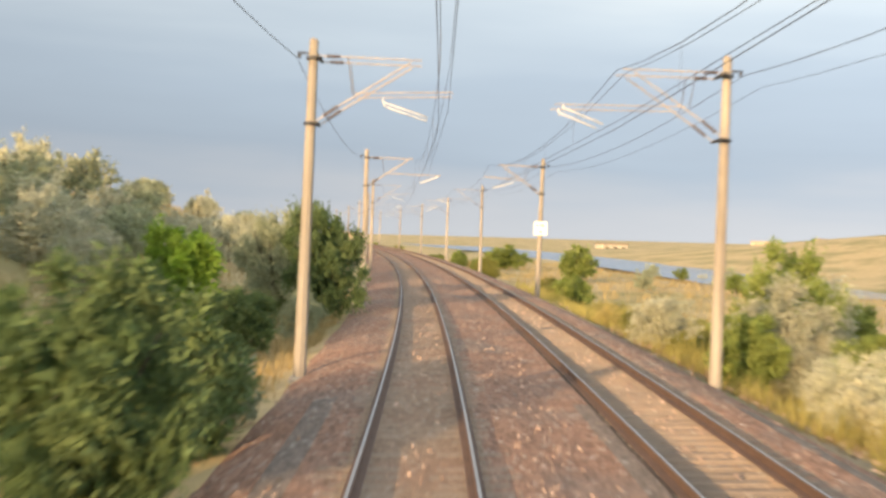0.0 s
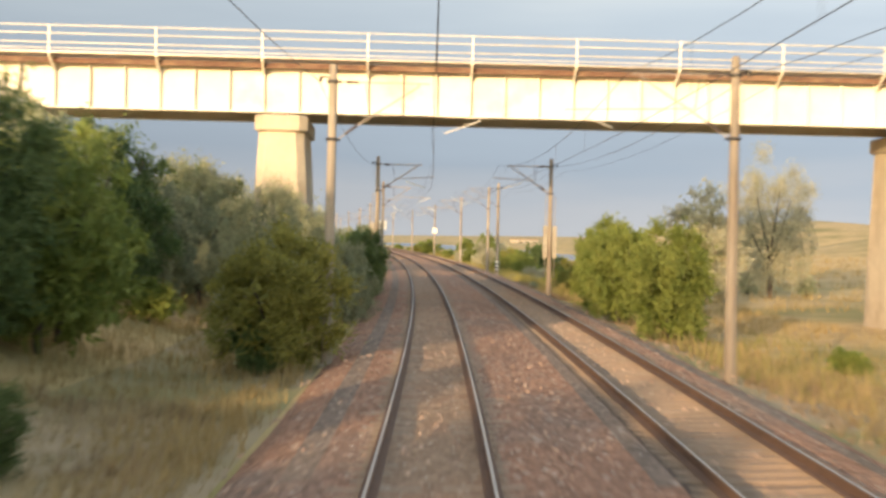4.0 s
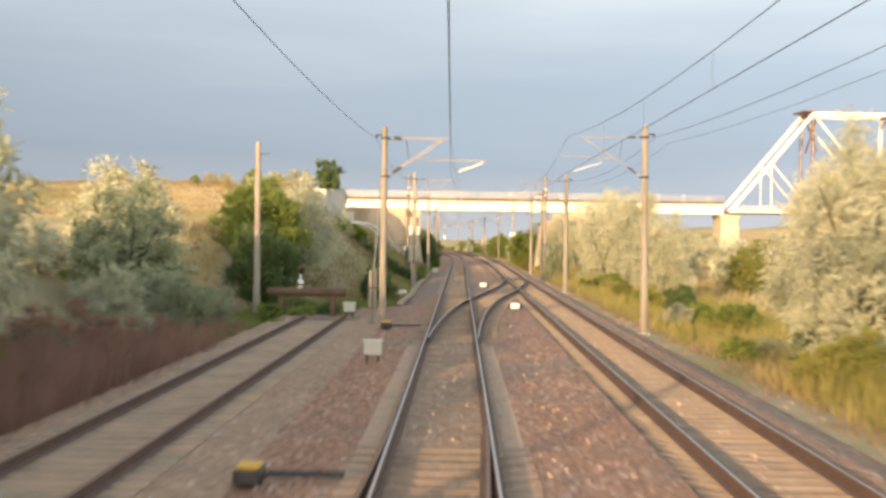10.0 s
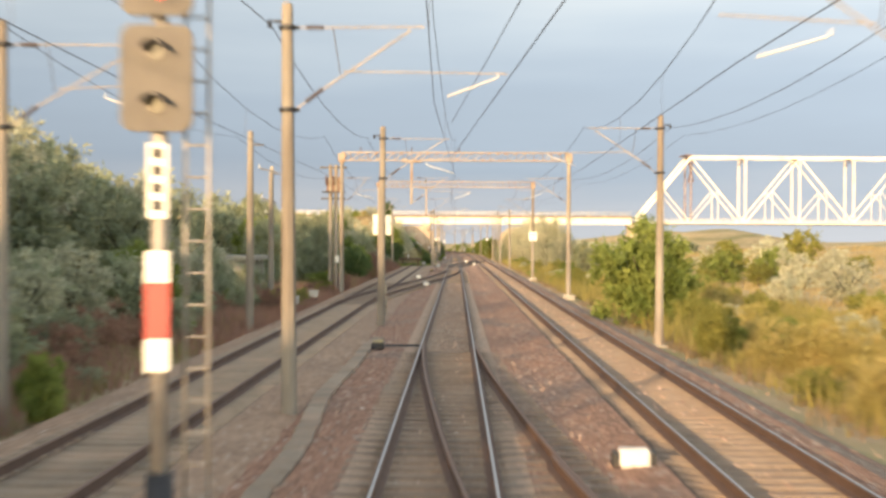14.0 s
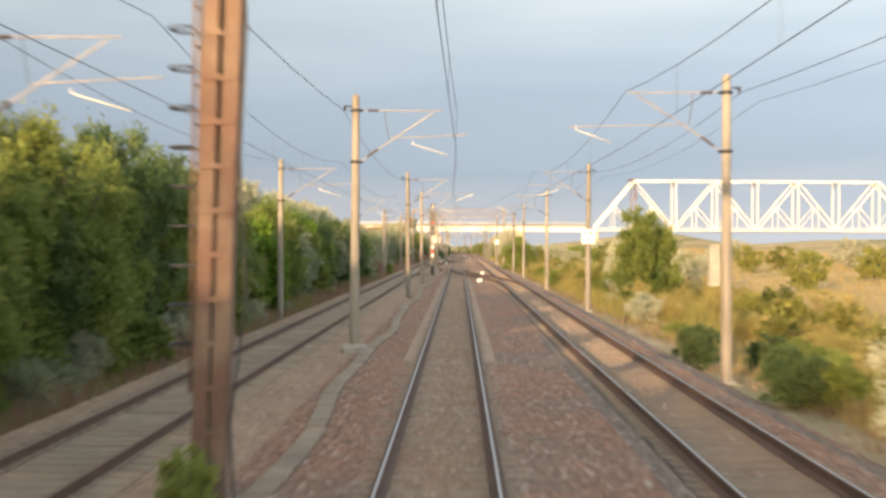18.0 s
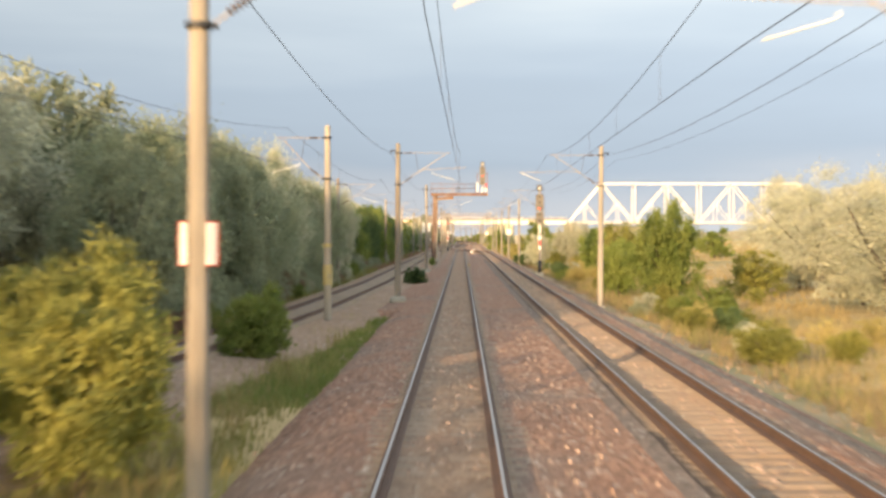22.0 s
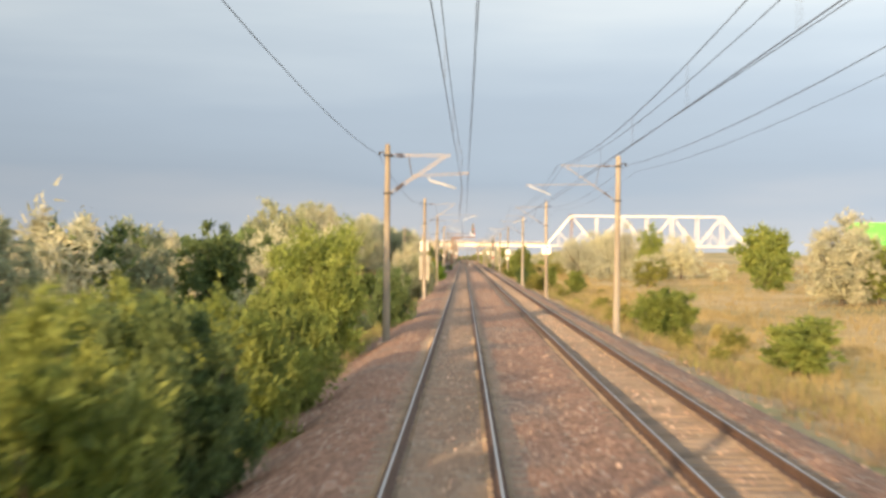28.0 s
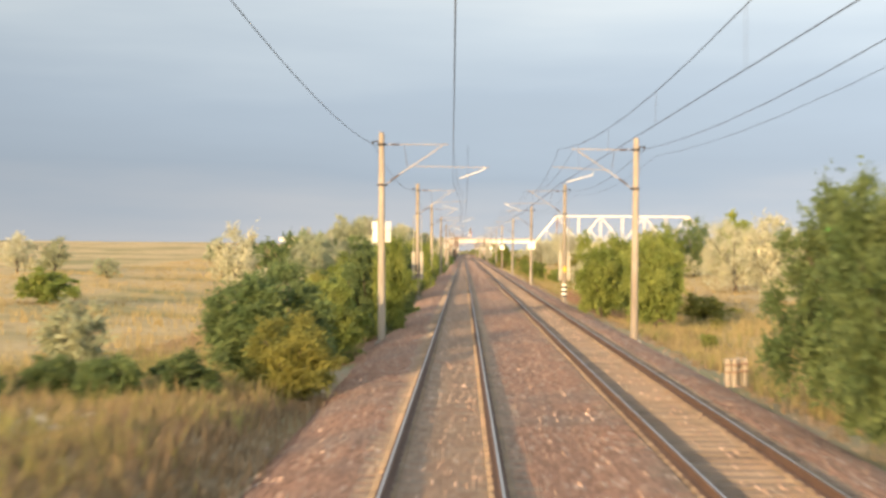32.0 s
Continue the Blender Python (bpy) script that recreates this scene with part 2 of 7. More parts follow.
M = dict(
    ballast=material("ballast", (0.200, 0.096, 0.061), (0.415, 0.243, 0.166), 0.95, scale=11.0, bump=1.0, bump_scale=18.0, c=(0.235, 0.165, 0.13), c_scale=0.22, c_at=0.58, cells=(13.0, 0.5, (0.62, 0.52, 0.44), 0.035)),
    grey_ballast=material("grey_ballast", (0.15, 0.112, 0.092), (0.27, 0.21, 0.17), 0.95, scale=11.0, bump=1.0, bump_scale=18.0, cells=(13.0, 0.45, (0.5, 0.45, 0.4), 0.03)),
    # brown dust, with the shade beside the rails darkened into the colour
    shaded_dusty_sleeper=material("shaded_dusty_sleeper", (0.262, 0.203, 0.155), (0.195, 0.148, 0.112), 0.92, scale=2.5, bump=0.3, c=(0.25, 0.18, 0.13), c_scale=0.5, vary=0.16),
    pale_concrete=material("pale_concrete", (0.66, 0.62, 0.54), (0.54, 0.50, 0.43), 0.9, scale=1.2, bump=0.3, c=(0.44, 0.39, 0.32), c_scale=0.5, c_at=0.58),
    infill=material("worn_infill", (0.205, 0.132, 0.088), (0.365, 0.255, 0.175), 0.95, scale=8.0, bump=0.8, bump_scale=18.0, c=(0.29, 0.18, 0.12), c_scale=0.3, c_at=0.56, cells=(14.0, 0.3, (0.55, 0.47, 0.39), 0.02)),
    # second track's fill; shade between its sleepers is put into the colour
    gaps=material("dark_shaded_infill", (0.065, 0.045, 0.034), (0.105, 0.075, 0.056), 0.95, scale=8.0, bump=0.8, bump_scale=18.0, c=(0.125, 0.085, 0.062), c_scale=0.3, c_at=0.56),
    siding_fill=material("siding_fill", (0.175, 0.122, 0.088), (0.255, 0.182, 0.132), 0.95, scale=8.0, bump=0.8, bump_scale=18.0, cells=(14.0, 0.3, (0.55, 0.47, 0.39), 0.02)),
    sandy_strip=material("sandy_strip", (0.38, 0.265, 0.19), (0.45, 0.32, 0.235), 0.95, scale=6.0, bump=0.4, bump_scale=18.0),
    bank=material("bank_soil", (0.30, 0.24, 0.155), (0.38, 0.30, 0.195), 1.0, scale=0.8, bump=0.6, bump_scale=5.0, c=(0.25, 0.235, 0.105), c_scale=0.12, c_at=0.52),
    path=material("gravel_path", (0.285, 0.185, 0.125), (0.41, 0.28, 0.195), 0.95, scale=5.0, bump=0.8, bump_scale=18.0, c=(0.30, 0.20, 0.14), c_scale=0.3, cells=(14.0, 0.32, (0.58, 0.5, 0.42), 0.025)),
    stone=material("stones", (0.34, 0.21, 0.15), (0.47, 0.34, 0.27), 0.9, scale=3.0, island=0.45),
    pale_stone=material("pale_stones", (0.50, 0.45, 0.39), (0.40, 0.35, 0.30), 0.9, scale=3.0, island=0.2),
    sleeper=material("concrete_sleeper", (0.315, 0.25, 0.19), (0.25, 0.197, 0.148), 0.9, scale=2.5, bump=0.3, c=(0.36, 0.26, 0.19), c_scale=0.8, vary=0.12),
    rail=material("rusty_rail", (0.15, 0.085, 0.060), (0.10, 0.06, 0.045), 0.8, metal=0.0, scale=5.0),
    rail_top=material("polished_rail", (0.36, 0.36, 0.37), (0.28, 0.275, 0.28), 0.38, metal=0.6, scale=2.0, stretch=(8, 0.3, 1)),
    rail_dull=material("dull_rail", (0.20, 0.115, 0.08), (0.14, 0.085, 0.062), 0.6, metal=0.3, scale=4.0),
    ground=material("dry_ground", (0.44, 0.315, 0.155), (0.55, 0.41, 0.21), 1.0, scale=0.7, bump=0.6, bump_scale=5.0, c=(0.25, 0.225, 0.085), c_scale=0.055, c_at=0.55),
    concrete=material("mast_concrete", (0.34, 0.298, 0.25), (0.25, 0.218, 0.183), 0.85, scale=1.6, bump=0.2, stretch=(1, 1, 0.25), c=(0.19, 0.155, 0.125), c_scale=0.7, c_at=0.58, vary=0.15),
    footing=material("footing_concrete", (0.42, 0.39, 0.33), (0.33, 0.30, 0.25), 0.9, scale=3.0, bump=0.4),
    old_concrete=material("old_concrete", (0.56, 0.45, 0.345), (0.45, 0.355, 0.27), 0.92, scale=0.9, bump=0.5, bump_scale=7.0, c=(0.29, 0.225, 0.165), c_scale=0.5, c_at=0.56, stretch=(1, 1, 0.4)),
    pier=material("pier_concrete", (0.56, 0.49, 0.39), (0.46, 0.40, 0.32), 0.9, scale=0.9, bump=0.4, bump_scale=7.0, c=(0.38, 0.31, 0.235), c_scale=0.35, c_at=0.6),
    rubble=material("broken_limestone", (0.72, 0.66, 0.60), (0.58, 0.525, 0.47), 0.95, scale=2.0, bump=0.8, bump_scale=6.0, c=(0.42, 0.35, 0.285), c_scale=0.5, c_at=0.6, island=0.14),
    crack=material("dirty_crack", (0.14, 0.10, 0.075), (0.09, 0.068, 0.052), 1.0, scale=3.0),
    gantry=material("weathered_gantry_steel", (0.33, 0.295, 0.265), (0.23, 0.195, 0.17), 0.6, metal=0.3, scale=3.0, c=(0.25, 0.165, 0.12), c_scale=1.2, c_at=0.58),
    steel=material("galvanised_steel", (0.46, 0.43, 0.40), (0.36, 0.33, 0.30), 0.5, metal=0.5, scale=4.0),
    grey_steel=material("grey_painted_steel", (0.16, 0.15, 0.145), (0.11, 0.105, 0.10), 0.6, scale=3.0),
    white_steel=material("white_painted_steel", (0.80, 0.77, 0.71), (0.72, 0.68, 0.61), 0.55, scale=0.5, c=(0.60, 0.53, 0.44), c_scale=0.35, c_at=0.66),
    rust=material("rusty_steel", (0.175, 0.10, 0.075), (0.13, 0.078, 0.06), 0.85, scale=2.0, bump=0.3, c=(0.25, 0.17, 0.125), c_scale=1.0),
    dark=material("dark_metal", (0.05, 0.05, 0.055), (0.035, 0.035, 0.04), 0.5, metal=0.4, scale=3.0),
    wire=material("tarnished_wire", (0.055, 0.05, 0.05), (0.04, 0.036, 0.036), 0.5, metal=0.5, scale=2.0),
    insulator=material("insulator_brown", (0.10, 0.075, 0.065), (0.075, 0.055, 0.05), 0.3, scale=3.0),
    arm=material("arm_tube", (0.44, 0.385, 0.34), (0.32, 0.27, 0.235), 0.5, metal=0.2, scale=3.0),
    white=material("white_enamel", (0.82, 0.81, 0.76), (0.74, 0.72, 0.66), 0.45, scale=2.0),
    black=material("black_paint", (0.03, 0.03, 0.03), (0.045, 0.042, 0.04), 0.6, scale=3.0),
    red=material("red_paint", (0.48, 0.05, 0.045), (0.38, 0.045, 0.04), 0.5, scale=3.0),
    yellow=material("yellow_paint", (0.68, 0.42, 0.05), (0.54, 0.32, 0.05), 0.6, scale=3.0),
    faded_yellow=material("faded_yellow", (0.52, 0.39, 0.14), (0.40, 0.32, 0.17), 0.8, scale=3.0, c=(0.33, 0.28, 0.2), c_scale=2.0),
    grey_box=material("grey_enamel", (0.55, 0.54, 0.51), (0.47, 0.46, 0.43), 0.6, scale=2.0),
    signal_face=material("signal_face", (0.16, 0.142, 0.125), (0.125, 0.112, 0.10), 0.7, scale=2.0),
    lens=material("signal_lens", (0.03, 0.03, 0.03), (0.04, 0.03, 0.03), 0.15, scale=3.0),
    red_lens=material("red_signal_lens", (0.45, 0.03, 0.03), (0.38, 0.03, 0.03), 0.2, glow=((1.0, 0.08, 0.05), 1.2)),
    wood=material("old_timber", (0.17, 0.105, 0.07), (0.11, 0.07, 0.05), 0.9, scale=2.0, stretch=(1, 6, 1), bump=0.4),
    bark=material("bark", (0.12, 0.095, 0.075), (0.075, 0.06, 0.05), 0.95, scale=6.0, bump=0.5),
    water=material("canal_water", (0.10, 0.14, 0.18), (0.085, 0.12, 0.16), 0.12, scale=0.1, bump=0.1, bump_scale=1.0),
    leaf_green=leaves("green_leaves", (0.180, 0.232, 0.062), (0.280, 0.320, 0.094)),
    # dark foliage; on some near bushes this colour replaces missing shade
    leaf_dark=leaves("dark_green_leaves", (0.106, 0.160, 0.066), (0.160, 0.210, 0.088)),
    leaf_silver=leaves("silver_olive_leaves", (0.565, 0.545, 0.405), (0.44, 0.445, 0.32)),
    leaf_grey=leaves("grey_green_leaves", (0.395, 0.41, 0.275), (0.295, 0.33, 0.215)),
    leaf_yellow=leaves("yellow_green_leaves", (0.31, 0.295, 0.085), (0.23, 0.235, 0.07)),
    leaf_bright=leaves("bright_green_leaves", (0.150, 0.265, 0.035), (0.215, 0.32, 0.055)),
    leaf_rust=leaves("withered_leaves", (0.34, 0.20, 0.15), (0.27, 0.165, 0.12)),
    leaf_straw=leaves("straw_weeds", (0.52, 0.42, 0.175), (0.42, 0.36, 0.13), 0.42, 0.2),
    grass_gold=leaves("dry_grass", (0.47, 0.355, 0.175), (0.37, 0.285, 0.135), 0.42, 0.16),
    grass_yellow=leaves("yellow_weeds", (0.44, 0.365, 0.12), (0.33, 0.29, 0.095), 0.42, 0.16),
    grass_rust=leaves("reddish_weeds", (0.38, 0.225, 0.17), (0.30, 0.18, 0.135), 0.42, 0.16),
    grass_bank=leaves("bank_grass", (0.335, 0.28, 0.165), (0.41, 0.33, 0.205)),
    grass_green=leaves("green_grass", (0.25, 0.245, 0.09), (0.34, 0.30, 0.12), 0.42, 0.16),
    grass_lush=leaves("lush_grass", (0.17, 0.215, 0.06), (0.24, 0.265, 0.085), 0.42, 0.16),
    grass_brown=leaves("withered_grass", (0.34, 0.245, 0.15), (0.26, 0.19, 0.12), 0.35, 0.16),
)


# ---------------------------------------------------------------- mesh tools
class Mesh:
    """Collects vertices and faces of one part."""

    def __init__(self):
        self.v, self.f = [], []

    def add(self, vs, fs):
        n = len(self.v)
        self.v.extend(tuple(p) for p in vs)
        self.f.extend(tuple(i + n for i in f) for f in fs)
        return self

    def loft(self, rings, caps=True):
        k = len(rings[0])
        vs = [p for r in rings for p in r]
        fs = [(i * k + j, i * k + (j + 1) % k, (i + 1) * k + (j + 1) % k, (i + 1) * k + j) for i in range(len(rings) - 1) for j in range(k)]
        if caps:
            fs += [tuple(range(k - 1, -1, -1)), tuple((len(rings) - 1) * k + j for j in range(k))]
        return self.add(vs, fs)

    def box(self, x, y, z, sx, sy, sz, cut=0.0):
        """A block whose middle is at x, y and whose foot is at z; cut chamfers its edges."""
        def ring(h, d):
            a, b = sx / 2 - d, sy / 2 - d
            if cut == 0:
                return [(x - a, y - b, h), (x + a, y - b, h), (x + a, y + b, h), (x - a, y + b, h)]
            c = cut
            return [(x - a + c, y - b, h), (x + a - c, y - b, h), (x + a, y - b + c, h), (x + a, y + b - c, h), (x + a - c, y + b, h), (x - a + c, y + b, h), (x - a, y + b - c, h), (x - a, y - b + c, h)]
        if cut == 0:
            return self.loft([ring(z, 0), ring(z + sz, 0)])
        return self.loft([ring(z, cut * 0.6), ring(z + cut, 0), ring(z + sz - cut, 0), ring(z + sz, cut * 0.6)])

    def tube(self, a, b, r, r2=None, n=8):
        a, b = Vector(a), Vector(b)
        d = (b - a).normalized()
        s = d.orthogonal().normalized()
        t = d.cross(s)
        r2 = r if r2 is None else r2
        rings = [[p + (s * math.cos(k * math.tau / n) + t * math.sin(k * math.tau / n)) * q for k in range(n)] for p, q in ((a, r), (b, r2))]
        return self.loft(rings)

    def path(self, pts, r, n=5):
        """One unbroken round bar or wire through all the points."""
        pts = [Vector(p) for p in pts]
        rings, side = [], None
        for i, p in enumerate(pts):
            d = (pts[min(i + 1, len(pts) - 1)] - pts[max(i - 1, 0)]).normalized()
            side = d.orthogonal().normalized() if side is None else (side - d * side.dot(d)).normalized()
            t = d.cross(side)
            rings.append([p + (side * math.cos(k * math.tau / n) + t * math.sin(k * math.tau / n)) * r for k in range(n)])
        return self.loft(rings)

    def beam(self, a, b, w, h, up=(0, 0, 1)):
        """A square-edged bar from a to b, w wide and h deep."""
        a, b = Vector(a), Vector(b)
        d = (b - a).normalized()
        s = d.cross(Vector(up))
        s = s.normalized() if s.length > 1e-4 else d.orthogonal().normalized()
        t = s.cross(d).normalized()
        rings = [[p + s * i * w / 2 + t * j * h / 2 for i, j in ((-1, -1), (1, -1), (1, 1), (-1, 1))] for p in (a, b)]
        return self.loft(rings)

    def turned(self, profile, n=10, at_=(0, 0, 0)):
        """A turned body from (radius, height) pairs."""
        x, y, z = at_
        return self.loft([[(x + r * math.cos(k * math.tau / n), y + r * math.sin(k * math.tau / n), z + h) for k in range(n)] for r, h in profile])

    def data(self, name, mat, smooth=False):
        me = bpy.data.meshes.new(name)
        me.from_pydata(self.v, [], self.f)
        if isinstance(mat, (list, tuple)):
            for q in mat:
                me.materials.append(q)
        else:
            me.materials.append(mat)
        if smooth:
            me.polygons.foreach_set("use_smooth", [True] * len(me.polygons))
        return me


def part(name, mesh, mat, parent, label="", smooth=False):
    ob = new(name, mesh if isinstance(mesh, bpy.types.Mesh) else mesh.data(name, mat, smooth))
    ob.parent = parent
    return tagged(ob, label)


def thing(name, m=None, label="", category="", group="", kind=""):
    ob = new(name)
    ob.empty_display_size = 0.3
    if m is not None:
        ob.matrix_world = m
    return tagged(ob, label, category, group, kind)


def single(name, mesh, mat, m=None, label="", category="", group="", kind="", smooth=False):
    ob = new(name, mesh.data(name, mat, smooth) if isinstance(mesh, Mesh) else mesh)
    if m is not None:
        ob.matrix_world = m
    return tagged(ob, label, category, group, kind)


def rnd(a, b):
    return a + (b - a) * random.random()


# ---------------------------------------------------------------- ground
def smooth_step(x, a, b):
    t = min(1.0, max(0.0, (x - a) / (b - a)))
    return t * t * (3 - 2 * t)


def ground_z(s, u):
    """Height of the natural ground beside the line."""
    left_edge = -2.5 if s < 490 or s > 862 else u_three(s) - 2.0
    if -2.5 <= u <= 6.6 or (u < 0 and u > left_edge):
        return -0.62
    if u > 0:
        d = u - 6.6
        drop = lerp(s, ((100, -1.3), (300, -1.5), (520, -1.2), (650, -0.9), (850, -1.0), (960, -0.9), (1080, -1.6), (1250, -2.2), (1500, -2.2)))
        z = -0.62 + (drop + 0.62) * smooth_step(d, 0, 5)
        far = lerp(s, ((100, 1.5), (500, 1.0), (700, 1.5), (900, 1.0), (1050, -1.0), (1150, -3.5), (1400, -3.5)))
        z += (far - drop) * smooth_step(d, 15, 90)
        z += 12.0 * math.exp(-((s - 1160) / 70) ** 2 - ((u - 105) / 40) ** 2) + 14.0 * math.exp(-((s - 1420) / 130) ** 2 - ((u - 180) / 60) ** 2)
        z += 10.0 * math.exp(-((s - 1800) / 200) ** 2 - ((u - 500) / 160) ** 2)
        z += 5.0 * math.exp(-((s - 960) / 120) ** 2 - ((u - 130) / 60) ** 2)
        if 1230 < s < 1720:                   # the canal lies in its own bed
            z -= 1.6 * smooth_step(u, 41 + (s - 1250) * 0.06, 46 + (s - 1250) * 0.06) * (1 - smooth_step(u, 60 + (s - 1250) * 0.12, 66 + (s - 1250) * 0.12))
        return z + lerp(u, ((250, 0.0), (1500, 10.0)))
    d = left_edge - u
    foot = lerp(s, ((100, 0.3), (150, 0.1), (160, -0.4), (176, -1.4), (220, -2.2), (330, -1.9), (400, -1.2), (420, -0.7), (490, -0.6), (560, -0.6), (840, -0.5), (880, -0.6), (985, -0.5), (1020, -0.8), (1100, -1.1), (1400, -1.0)))
    rise = lerp(s, ((100, 0.9), (150, 0.8), (180, -0.4), (330, 0.0), (430, 2.0), (500, 4.5), (700, 4.5), (800, 4.0), (850, 3.0), (880, 3.9), (955, 4.1), (985, 3.0), (1050, 3.6), (1130, 5.0), (1250, 5.0), (1400, 2.5)))
    near = lerp(s, ((100, 6.0), (480, 5.0), (600, 5.0), (625, 3.0), (740, 3.0), (770, 5.0), (800, 5.0), (868, 4.0), (878, 3.0), (892, 0.6), (980, 0.6), (1010, 3.0), (1200, 4.0)))
    wide = lerp(s, ((100, 60.0), (450, 22.0), (600, 20.0), (625, 14.0), (740, 14.0), (770, 20.0), (800, 20.0), (870, 7.0), (965, 7.0), (1010, 16.0), (1200, 22.0)))
    z = -0.62 + (foot + 0.62) * smooth_step(d, 0, 2.5 if s < 480 or s > 985 else 1.0)
    z += (rise - foot) * smooth_step(d, near, near + wide)
    z += 3.5 * smooth_step(-u, 13.0, 14.4) * (1 - smooth_step(-u, 60, 85)) * smooth_step(s, 893, 915) * (1 - smooth_step(s, 937, 941))
    return z + lerp(-u, ((60, 0.0), (1500, 9.0)))


def ground_at(s, u):
    return ground_z(s, u) + 0.10 * noise.noise((s * 0.35, u * 0.35, 0)) + (0.25 * noise.noise((s * 0.06, u * 0.06, 3)) if abs(u - 2) > 8 else 0)


GRID = {}


def surface_z(s, u):
    """Height of the ground sheet at many places at once."""
    gs, gu, gz = GRID["s"], GRID["u"], GRID["z"]
    i, j = np.clip(np.searchsorted(gs, s) - 1, 0, len(gs) - 2), np.clip(np.searchsorted(gu, u) - 1, 0, len(gu) - 2)
    a, b = (s - gs[i]) / (gs[i + 1] - gs[i]), (u - gu[j]) / (gu[j + 1] - gu[j])
    return (gz[i, j] * (1 - b) + gz[i, j + 1] * b) * (1 - a) + (gz[i + 1, j] * (1 - b) + gz[i + 1, j + 1] * b) * a


def places(s, u, z):
    """P for many places at once."""
    a = CURVE_K * np.maximum(0.0, s - CURVE_S)
    bent = a > 0
    x = np.where(bent, (np.cos(a) - 1) / CURVE_K + u * np.cos(a), u)
    y = np.where(bent, CURVE_S + np.sin(a) / CURVE_K + u * np.sin(a), s)
    return np.stack([x, y, z], -1)


def build_ground():
    us = [-1500, -900, -500, -300, -200, -140, -100, -75, -58, -46, -37, -30, -25, -21, -18, -16, -14.5, -13, -11.5, -10, -9, -8, -7, -6, -5, -4.2, -3.5, -3, -2.5, -1, 2, 5, 6.6, 7.2, 8, 9, 10, 11.5, 13, 15, 17.5, 21, 26, 32, 40, 50, 65, 85, 110, 140, 180, 230, 300, 450, 800, 1500, 2600]
    ss = [-1500, -700, -300, -100, 0, 60] + list(np.arange(100, 1300, 3.0)) + list(np.arange(1300, 1700, 10.0)) + [1760, 1850, 2000, 2250, 2500]
    g = Mesh()
    k = len(us)
    zs = [[ground_at(s, u) for u in us] for s in ss]
    GRID.update(s=np.array(ss, float), u=np.array(us, float), z=np.array(zs))
    g.v = [tuple(P(s, u, zs[i][j])) for i, s in enumerate(ss) for j, u in enumerate(us)]
    g.f = [(i * k + j, i * k + j + 1, (i + 1) * k + j + 1, (i + 1) * k + j) for i in range(len(ss) - 1) for j in range(k - 1)]
    gr = single("ground", g, [M["ground"], M["bank"]], label="dry grassy ground beside the railway line", category="ground", kind="structure", smooth=True)
    soil = [(860 < s < 962 and -13 < u < -2.6) or (460 < s < 860 and -26 < u < -7) or (140 < s < 1160 and 6.4 < u < 9.5) or (962 <= s < 1120 and -9 < u < -3) or (s < 262 and -13 < u < -2.5) or (385 < s < 440 and -9 < u < -2.5) for s in ss[:-1] for u in us[:-1]]
    gr.data.polygons.foreach_set("material_index", [int(q) for q in soil])


build_ground()


def strip(name, s0, s1, step, profile, mat, label, category, kind="structure"):
    """A long body with one cross-section (u, z), laid along the line."""
    g = Mesh()
    ss = list(np.arange(s0, s1, step)) + [s1]
    k = len(profile(s0))
    for s in ss:
        g.v.extend(tuple(P(s, u, z)) for u, z in profile(s))
    g.f = [(i * k + j, i * k + j + 1, (i + 1) * k + j + 1, (i + 1) * k + j) for i in range(len(ss) - 1) for j in range(k - 1)]
    return single(name, g, mat, label=label, category=category, kind=kind)


def bed_z(s, u):
    """Top of the ballast: level with the sleepers, tilted in the bend, with small heaps."""
    c = math.tan(cant(s))
    tilt = c * (max(-2.2, min(1.4, u)) if u < 2.2 else max(-1.4, min(1.9, u - u_two(s))))
    if 1.5 < u < 2.9:
        k = smooth_step(u, 1.5, 2.9)
        tilt = c * 1.4 * (1 - k) + c * -1.4 * k
    return -0.165 + tilt


def bed_profile(s):
    us = [-4.4, -3.2, -2.6, -2.0, -1.55, -1.24, -0.95, -0.4, 0, 0.4, 0.95, 1.24, 1.6, 2.1, 2.6, 2.9, 3.2, 3.6, 4.2, 4.8, 5.2, 5.6, 6.0, 6.4, 6.9, 7.7]
    drop = {-4.4: -0.95, -3.2: -0.55, -2.6: -0.22, -2.0: -0.06, 1.6: -0.02, 2.1: -0.05, 2.6: -0.02, 6.0: -0.04, 6.4: -0.14, 6.9: -0.33, 7.7: -0.75}
    out = []
    for u in us:
        d = drop.get(u, 0.0)
        if 490 < s < 862 and u < -2:
            d = {-4.4: -0.20, -3.2: -0.14, -2.6: -0.10, -2.0: -0.05}[u]
        rough_ = 0.025 * noise.noise((s * 1.3, u * 2.2, 5)) if not (-0.98 < u < 0.98 or 3.5 < u < 5.25) else 0.012 * noise.noise((s * 2, u * 3, 9)) - (0.02 if u < 2 else 0.075)
        out.append((u, bed_z(s, u) + d + rough_))
    return out


bed = strip("ballast_bed", 100, 1700, 1.0, bed_profile, M["ballast"], "reddish brown crushed-stone ballast of the two running lines", "ballast")
bed.data.materials.append(M["infill"])         # sandy fill between the rails
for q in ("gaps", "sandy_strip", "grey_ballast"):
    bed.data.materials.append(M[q])


